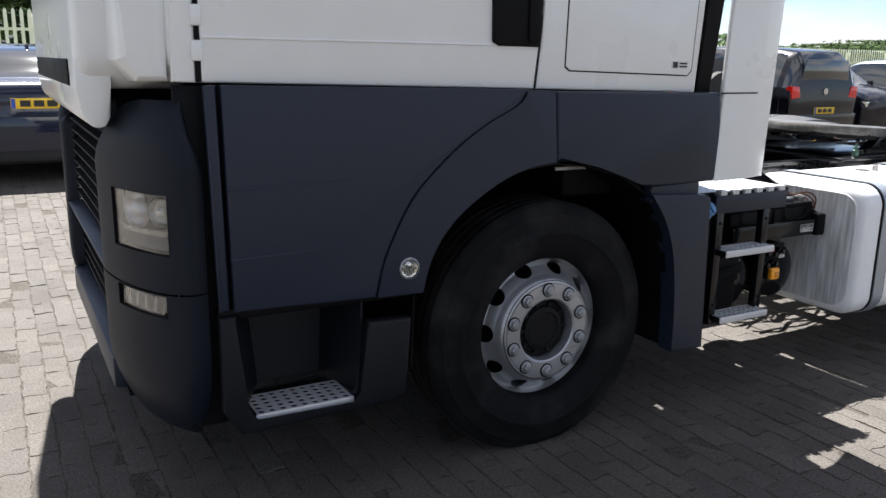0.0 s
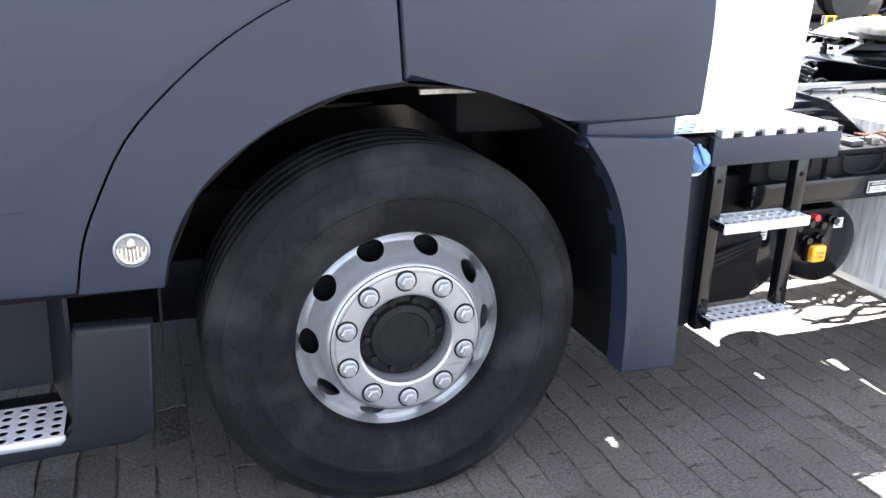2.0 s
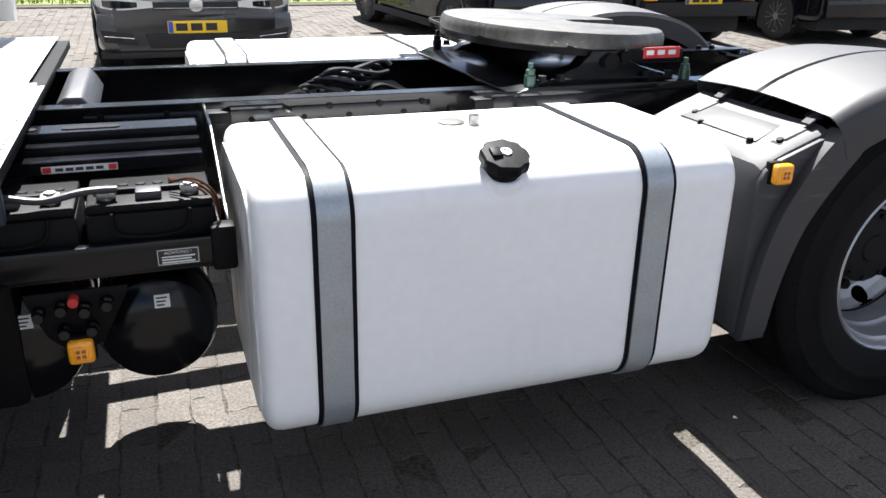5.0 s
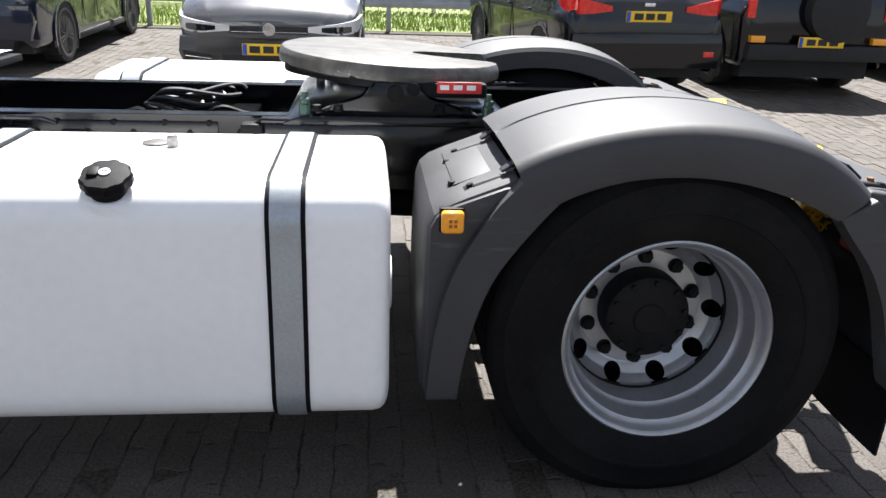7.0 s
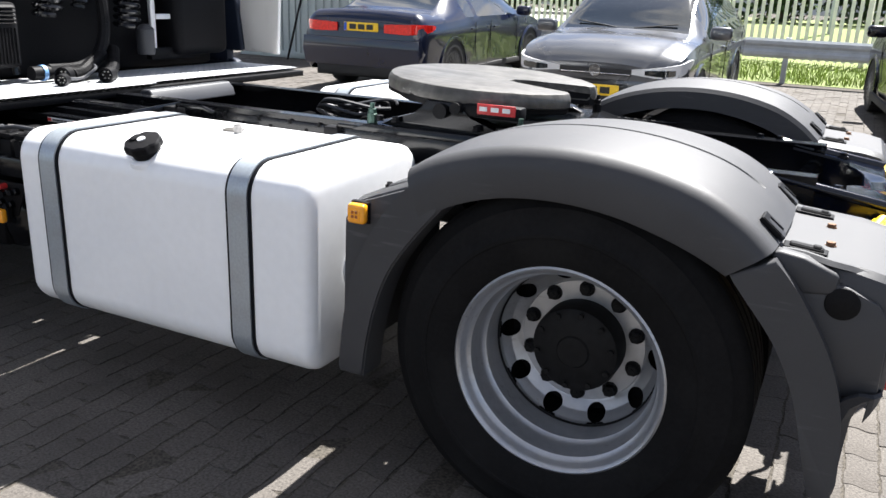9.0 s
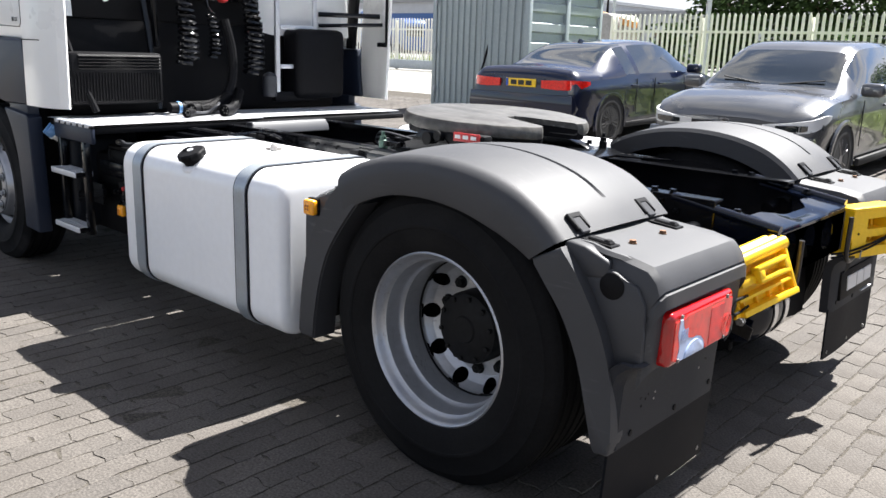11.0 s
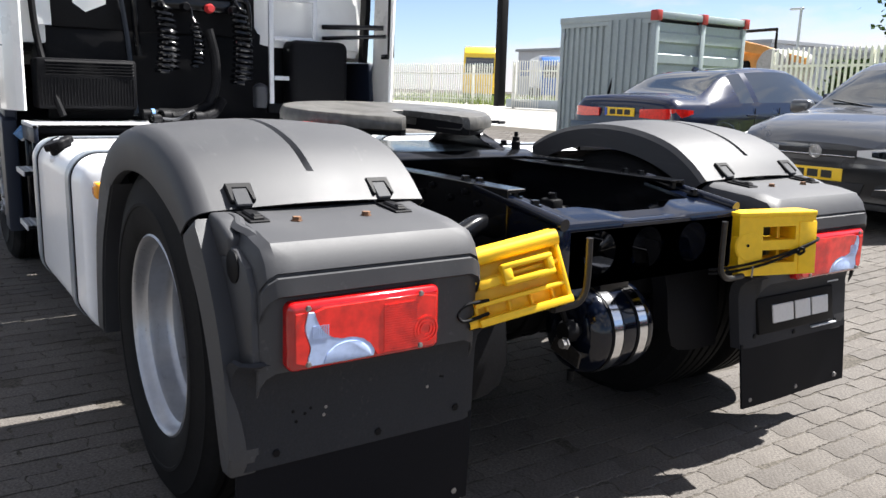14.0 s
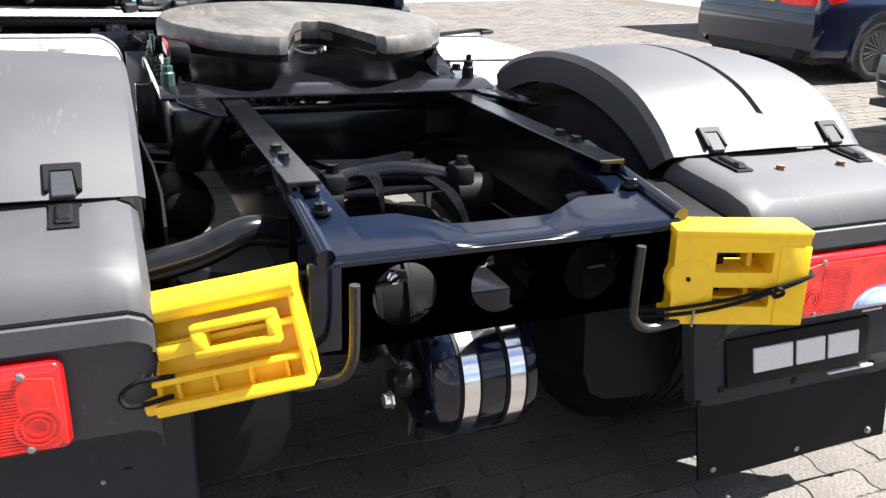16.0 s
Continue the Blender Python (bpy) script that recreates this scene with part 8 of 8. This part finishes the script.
both(lambda p: patch("tail_light", bd, p, -2.10, 0.22, REDLENS), [(0.56, 0.78), (0.84, 0.78), (0.88, 1.0), (0.66, 1.0)])
number_plate(bd, -2.10, 0.62, -1)

# ---- guard rail, fences, container ----
def guard_rail(x0, x1, y):
    ob = thing("guard_rail", "galvanised steel guard rail on posts beside the grass", "guard rail", at=(0, 0, rise(y)))
    prof = [(y, 0.40), (y - 0.03, 0.44), (y - 0.03, 0.49), (y, 0.53), (y, 0.57), (y - 0.03, 0.61), (y - 0.03, 0.66), (y, 0.70), (y + 0.006, 0.70), (y - 0.024, 0.66), (y - 0.024, 0.61), (y + 0.006, 0.57), (y + 0.006, 0.53), (y - 0.024, 0.49), (y - 0.024, 0.44), (y + 0.006, 0.40)]
    part("rail", prism(prof, "x", x0, x1), GALV, ob)
    x = x0 + 0.5
    while x < x1:
        part("post", box(x - 0.04, x + 0.04, y + 0.01, y + 0.09, -0.1, 0.72, 0.006), GALV, ob)
        x += 2.0


guard_rail(-3.0, 16.0, 12.45)


def palisade(name, label, pts, h=2.0, z0=None):
    """Palisade fence of pointed pales on two rails along a line of points."""
    ob = thing(name, label, "fence")
    pale = None
    for (xa, ya), (xb, yb) in zip(pts, pts[1:]):
        L = math.hypot(xb - xa, yb - ya)
        ang = math.atan2(yb - ya, xb - xa)
        n = int(L / 0.155)
        for zz in (0.35, h - 0.45):
            b = box(0, L, -0.02, 0.02, zz - 0.03, zz + 0.03)
            r = part("rail", b, FENCE, ob)
            r.matrix_basis = Matrix.Translation((xa, ya, rise(ya))) @ Matrix.Rotation(ang, 4, "Z")
        for k in range(n + 1):
            post = k % 18 == 0
            if pale is None:
                b = prism([(-0.035, 0.06), (0.035, 0.06), (0.035, h - 0.06), (0.0, h), (-0.035, h - 0.06)], "y", -0.035, -0.022)
                pale = bpy.data.meshes.new("pale")
                b.to_mesh(pale)
                b.free()
                pale.materials.append(FENCE)
            q = new("pale", pale)
            q.parent = ob
            u = k / max(n, 1)
            q.matrix_basis = Matrix.Translation((xa + (xb - xa) * u, ya + (yb - ya) * u, rise(ya + (yb - ya) * u))) @ Matrix.Rotation(ang, 4, "Z")
            if post:
                b = box(-0.05, 0.05, 0.02, 0.12, -0.2, h - 0.1, 0.005)
                p_ = part("post", b, FENCE, ob)
                p_.matrix_basis = q.matrix_basis.copy()
    return ob


palisade("fence", "cream painted steel palisade fence behind the cars", [(-6.5, 18.2), (14.0, 15.2)], 2.1)
palisade("fence", "cream painted palisade fence beyond the far cars", [(14.2, 15.2), (40.0, 18.5)], 1.78)


def container(x0, x1, y0, y1, h):
    ob = thing("storage_container", "grey-green corrugated steel storage container with red roof corners, door ajar", "container", at=(0, 0, rise(y0)))
    part("floor_frame", box(x0, x1, y0, y1, 0.0, 0.12, 0.01), CONTAINER, ob)
    part("roof", box(x0 - 0.02, x1 + 0.02, y0 - 0.02, y1 + 0.02, h - 0.12, h, 0.01), CONTAINER, ob)
    for x in (x0, x1 - 0.1):
        for y in (y0, y1 - 0.1):
            part("corner_post", box(x, x + 0.1, y, y + 0.1, 0.1, h - 0.1, 0.008), CONTAINER, ob)
    for x in (x0 - 0.02, (x1 - 0.12)):
        for y in (y0 - 0.03, (y0 + y1) / 2 - 0.06, y1 - 0.1):
            if x > x0:
                part("red_corner", box(x, x + 0.16, y, y + 0.13, h - 0.16, h + 0.02, 0.008), REDPAINT, ob)

    def corrugated(a, b_, fixed, axis, pitch, depth, za, zb, horizontal=False):
        pts = []
        span = (zb - za) if horizontal else (b_ - a)
        n = max(1, round(span / pitch))
        pitch = span / n
        for k in range(n):
            s0 = (a if not horizontal else za) + k * pitch
            pts += [(s0, 0), (s0 + pitch * 0.4, 0), (s0 + pitch * 0.5, depth), (s0 + pitch * 0.9, depth)]
        rows = []
        for s_, d in pts:
            if axis == "x":
                rows.append([(s_, fixed + d, za), (s_, fixed + d, zb)])
            elif not horizontal:
                rows.append([(fixed - d, s_, za), (fixed - d, s_, zb)])
            else:
                rows.append([(fixed - d, a, s_), (fixed - d, b_, s_)])
        return sheet(rows, 0.003)

    xm = x0 + (x1 - x0) * 0.58
    part("door", corrugated(x0 + 0.12, xm - 0.04, y0 + 0.02, "x", 0.16, 0.035, 0.12, h - 0.12), CONTAINER, ob, smooth=0)
    d2 = part("door", corrugated(0.0, x1 - xm - 0.12, 0.0, "x", 0.16, 0.035, 0.12, h - 0.12), CONTAINER, ob, "half-open container door", smooth=0)
    d2.matrix_basis = Matrix.Translation((x1 - 0.1, y0 + 0.02, 0)) @ Matrix.Rotation(radians(12), 4, "Z") @ Matrix.Translation((-(x1 - xm - 0.12), 0, 0))
    part("dark_inside", box(xm - 0.1, x1 - 0.15, y0 + 0.25, y0 + 0.3, 0.12, h - 0.15), BLACKM, ob)
    part("door_seam", box(xm - 0.045, xm - 0.02, y0 - 0.012, y0 + 0.03, 0.12, h - 0.12, 0.004), CONTAINER, ob)
    for zz in (0.35, 1.2, 2.05):
        part("hinge", box(x0 + 0.07, x0 + 0.13, y0 - 0.03, y0 + 0.01, zz, zz + 0.12, 0.008), GALV, ob)
    part("header", box(x0, x1, y0 - 0.012, y0 + 0.02, h - 0.20, h - 0.12, 0.004), CONTAINER, ob)
    part("door_lever", box(xm + 0.05, xm + 0.2, y0 - 0.10, y0 - 0.07, 1.05, 1.09, 0.006), GALV, ob)
    ym = (y0 + y1) / 2
    for a, b_ in ((y0 + 0.1, ym - 0.05), (ym + 0.05, y1 - 0.1)):
        part("side_panel", corrugated(a, b_, x1 - 0.01, "y", 0.34, 0.05, 0.12, h - 0.14, True), CONTAINER, ob, smooth=0)
    part("mid_post", box(x1 - 0.06, x1 + 0.01, ym - 0.06, ym + 0.06, 0.1, h - 0.1, 0.006), CONTAINER, ob)
    part("side_panel", box(x0 - 0.0, x0 + 0.03, y0 + 0.1, y1 - 0.1, 0.1, h - 0.1), CONTAINER, ob)
    part("rear_panel", box(x0 + 0.1, x1 - 0.1, y1 - 0.04, y1 - 0.01, 0.1, h - 0.1), CONTAINER, ob)
    return ob


container(-6.05, -3.61, 10.55, 13.05, 2.45)
solid("leaning_stick", tube([(-4.75, 10.30, rise(10.3)), (-4.42, 10.46, 1.7)], 0.02, 6), BLACKM, "black pole leaning on the container", "pole")
# sliding gate and fence by the road
palisade("fence", "cream painted palisade fence along the road", [(-42.0, 20.5), (-27.5, 25.2)], 2.1)
gate = palisade("sliding_gate", "cream palisade sliding gate on a grey bottom beam", [(-22.5, 22.6), (-12.5, 22.9)], 2.1)
part("bottom_beam", box(-23.0, -12.0, 22.62, 22.82, rise(22.7) + 0.05, rise(22.7) + 0.42, 0.02), GALV, gate)
solid("gate_post", box(-25.6, -25.2, 23.9, 24.3, 0.2, 6.0, 0.02), BLACKM, "tall black gate post", "post")


def lamp_post(x, y, h, name="lamp_post"):
    ob = thing(name, "thin grey metal lamp post beyond the fence", "lamp post", "lamp posts", at=(x, y, rise(y)))
    part("pole", lathe([(0.09, -0.1), (0.055, h)], 12, axis="z"), GALV, ob)
    part("lantern", box(-0.5, 0.1, -0.1, 0.1, h - 0.05, h + 0.05, 0.03), GALV, ob)


lamp_post(-6.5, 24.0, 9.0)
lamp_post(3.5, 30.0, 10.0)
lamp_post(-15.5, 33.0, 4.5)


# ---- lorries and machinery far off ----
def lorry(x, y, yaw, cab_mat, body_mat, label, trailer=9.0):
    ob = thing("lorry", label, "lorry", at=(0, 0, 0))
    ob.matrix_basis = Matrix.Translation((x, y, rise(y))) @ Matrix.Rotation(radians(yaw), 4, "Z")
    c = part("cab", prism([(0, 0.6), (2.2, 0.6), (2.3, 1.6), (2.1, 3.3), (1.6, 3.7), (0, 3.7)], "y", -1.2, 1.2, 0.12, 3), cab_mat, ob)
    part("windscreen", prism([(2.33, 1.9), (2.31, 1.85), (2.16, 2.9), (2.18, 2.95)], "y", -1.05, 1.05), GLASS, c)
    for s in (-1.21, 1.19):
        part("side_window", box(1.1, 2.0, s, s + 0.02, 1.9, 2.8), GLASS, c)
    part("bumper", box(1.9, 2.42, -1.2, 1.2, 0.35, 0.9, 0.08), cab_mat, c)
    part("trailer", box(-0.6 - trailer, -0.6, -1.25, 1.25, 1.1, 3.9, 0.05), body_mat, ob)
    part("chassis", box(-0.6 - trailer, 2.0, -0.5, 0.5, 0.6, 1.0), BLACKM, ob)
    for xx in (1.4, -1.0, -trailer + 0.4, -trailer + 1.6):
        for s in (-1.1, 1.1):
            w = part("wheel", lathe([(1e-5, -0.15), (0.25, -0.15), (0.5, -0.13), (0.5, 0.13), (0.25, 0.15), (1e-5, 0.15)], 24), CARTYRE, ob)
            w.location = (xx, s, 0.5)
    return ob


lorry(-44.5, 37, -38, LORRYYELLOW, SKYLINE, "yellow lorry with a white box trailer beyond the fence")
lorry(-51, 50, -35, LORRYBLUE, SKYLINE, "blue lorry with a white trailer beyond the fence")
lorry(-62, 66, -35, LORRYBLUE, LORRYBLUE, "blue lorry and trailer far beyond the fence")
DIGGER = material("faded_orange_paint", (0.5, 0.22, 0.04, 1), 0.5, var=0.2, grain=6, dirt=0.4, dirt_color=(0.12, 0.08, 0.05, 1))
ex = thing("excavator", "faded orange digging machine with a round drum behind the fence", "excavator", at=(-9.4, 22.5, rise(22.5)))
part("tracks", box(-1.6, 1.2, -1.2, 1.2, 0, 0.7, 0.2), BLACKM, ex)
part("house", box(-1.7, -0.2, -1.0, 1.0, 0.8, 1.9, 0.12), BLACKM, ex)
part("engine_cover", box(-1.6, 0.3, -0.9, 0.9, 1.6, 2.2, 0.15), DIGGER, ex)
part("boom", prism([(-1.2, 1.3), (-0.95, 2.5), (-0.6, 2.55), (1.8, 1.95), (1.8, 1.75), (-0.6, 2.25), (-0.9, 1.2)], "y", -1.25, -1.0, 0.03), DIGGER, ex)
part("roll_frame", tube([(-1.6, -0.9, 1.8), (-1.6, -0.9, 2.75), (0.6, -0.9, 2.8), (0.6, -0.9, 1.9)], 0.05, 6), BLACKM, ex)
part("drum", lathe([(1e-5, -0.9), (0.47, -0.9), (0.5, -0.85), (0.5, 0.6), (1e-5, 0.6)], 32, (0.9, -0.6, 1.7)), STEEL, ex)
wh = thing("warehouse", "pale grey clad warehouse on the horizon", "building", at=(0, 0, 0))
part("wall", box(-59, 60, 105, 140, 0.3, 7.0), SKYLINE, wh)
for k in range(8):
    part("grey_panel", box(-57 + k * 7, -54 + k * 7, 104.9, 105, 1.0, 6.9), GREYCLAD, wh)
part("roof", box(-59.5, 60.5, 104.5, 140.5, 7.0, 7.4), GREYCLAD, wh)
wh2 = thing("warehouse", "white warehouse with a blue band far off", "building", at=(0, 0, 0))
part("wall", box(-130, -70, 110, 150, 0.3, 9.5), SKYLINE, wh2)
part("blue_band", box(-129, -71, 109.85, 110, 4.5, 7.5), LORRYBLUE, wh2)
part("roof", box(-130.5, -69.5, 109.5, 150.5, 9.5, 10.0), GREYCLAD, wh2)


# ---- plants ----
def tree(x, y, h, spread, n, seed, name="tree", label="dark green broadleaf tree beyond the fence", leaf=0.11):
    rr = random.Random(seed)
    ob = thing(name, label, "tree", at=(x, y, rise(y)))
    tb = lathe([(0.22, -0.2), (0.16, h * 0.4), (0.08, h * 0.8)], 10, axis="z")
    for k in range(7):
        a = rr.uniform(0, 6.28)
        z = h * rr.uniform(0.25, 0.7)
        tb = tube([(0, 0, z), (math.cos(a) * spread * 0.4, math.sin(a) * spread * 0.4, z + h * 0.12), (math.cos(a) * spread * 0.8, math.sin(a) * spread * 0.8, z + h * 0.18)], 0.05, 6, tb)
    part("trunk", tb, BARK, ob)
    verts, faces = [], []
    clumps = [(rr.gauss(0, spread * 0.5), rr.gauss(0, spread * 0.5), h * rr.uniform(0.12, 1.0), spread * rr.uniform(0.18, 0.38)) for _ in range(34)]
    for k in range(n):
        cx, cy, cz, cr = clumps[rr.randrange(len(clumps))]
        taper = 1.0 - 0.5 * max(0, cz / h - 0.5)
        p = Vector((cx * taper + rr.gauss(0, cr), cy * taper + rr.gauss(0, cr), min(h * 1.04, max(0.15, cz + rr.gauss(0, cr * 0.8)))))
        d = Vector((rr.uniform(-1, 1), rr.uniform(-1, 1), rr.uniform(-0.6, 0.6))).normalized() * leaf
        e = d.orthogonal().normalized() * leaf * 0.6
        b0 = len(verts)
        verts += [p - d, p + e, p + d, p - e]
        faces.append((b0, b0 + 1, b0 + 2, b0 + 3))
    m_ = bpy.data.meshes.new("crown")
    m_.from_pydata([tuple(v) for v in verts], [], faces)
    m_.materials.append(FOLIAGE)
    c = new("crown", m_)
    c.parent = ob
    return ob


for k, (x, y, h, sp) in enumerate(((-14.5, 45.0, 8.5, 2.6), (-10.0, 46.0, 9.5, 3.0), (-5.0, 46.5, 9.0, 3.2), (0.5, 47.0, 9.5, 3.2), (6.0, 47.0, 9.0, 3.2), (12.0, 46.0, 8.5, 3.2))):
    tree(x, y, h, sp, 6500, k + 1, leaf=0.2)
tree(-8.6, 25.5, 1.9, 0.7, 1500, 14, "shrub", "small bright green shrub behind the fence")
tree(-2.6, 24.5, 1.7, 0.7, 1500, 15, "shrub", "small bright green shrub behind the fence")
for k in range(10):
    tree(30 + k * 6.5, 44 - k * 1.2, 2.1 + 0.35 * (k % 3), 3.2, 6500, 20 + k, "tree", "green tree in the far hedge line", leaf=0.17)

# grass strip behind the guard rail, one object of many blades
rr = random.Random(9)
gv, gf = [], []
for k in range(16000):
    x, y = rr.uniform(-5, 20), 12.6 + rr.random() ** 1.3 * 3.2
    hgt, a = rr.uniform(0.05, 0.22), rr.uniform(0, 6.28)
    b0 = len(gv)
    z = rise(y) - 0.02
    gv += [(x - 0.012 * math.cos(a), y - 0.012 * math.sin(a), z), (x + 0.012 * math.cos(a), y + 0.012 * math.sin(a), z), (x + rr.gauss(0, 0.05), y + rr.gauss(0, 0.05), z + hgt)]
    gf.append((b0, b0 + 1, b0 + 2))
for k in range(5000):
    x, y = rr.uniform(-40, -11), rr.uniform(24.5, 30)
    hgt, a = rr.uniform(0.2, 0.6), rr.uniform(0, 6.28)
    b0 = len(gv)
    z = rise(y) - 0.02
    gv += [(x - 0.03 * math.cos(a), y - 0.03 * math.sin(a), z), (x + 0.03 * math.cos(a), y + 0.03 * math.sin(a), z), (x + rr.gauss(0, 0.1), y + rr.gauss(0, 0.1), z + hgt)]
    gf.append((b0, b0 + 1, b0 + 2))
gm = bpy.data.meshes.new("grass")
gm.from_pydata(gv, [], gf)
gm.materials.append(GRASS)
tagged(new("grass", gm), "yellow-green grass strip behind the guard rail", "grass", kind="stuff")


def strip(name, label, cat, x0, x1, y0, y1, mat, lift):
    ys = sorted([y0, y1] + [y for y in (3.0, 12.5, 31.5) if y0 < y < y1])
    return tagged(part(name, sheet([[(x0, y, rise(y) + lift), (x1, y, rise(y) + lift)] for y in ys]), mat), label, cat, kind="structure")


strip("verge", "grassy verge behind the guard rail", "verge", -6, 40, 12.5, 19.5, GRASSBASE, 0.004)
strip("road", "pale concrete road and yard beyond the fence", "road", -160, -6.05, 13.2, 60, ROADM, 0.004)
strip("lane", "pale concrete lane beyond the grass and fence", "road", -5.9, 60, 19.6, 24.5, ROADM, 0.004)
strip("far_verge", "green grass beyond the pale lane", "verge", -5.9, 90, 24.6, 60, GRASSBASE, 0.004)
strip("yard_apron", "pale concrete apron in front of the container", "yard", -40, -12.0, -10, 13.15, ROADM, 0.004)

# single pavers nearest the camera's way
pv, pf = paver_mesh()
pmesh = bpy.data.meshes.new("paver")
pmesh.from_pydata(pv, [], pf)
pmesh.materials.append(PAVER)
for x, y, dz, tx_, ty_ in near_list:
    p_ = new("paver", pmesh)
    p_.parent = pave
    p_.matrix_basis = Matrix.Translation((x, y, dz + rise(y))) @ Matrix.Rotation(tx_, 4, "X") @ Matrix.Rotation(-ty_, 4, "Y")
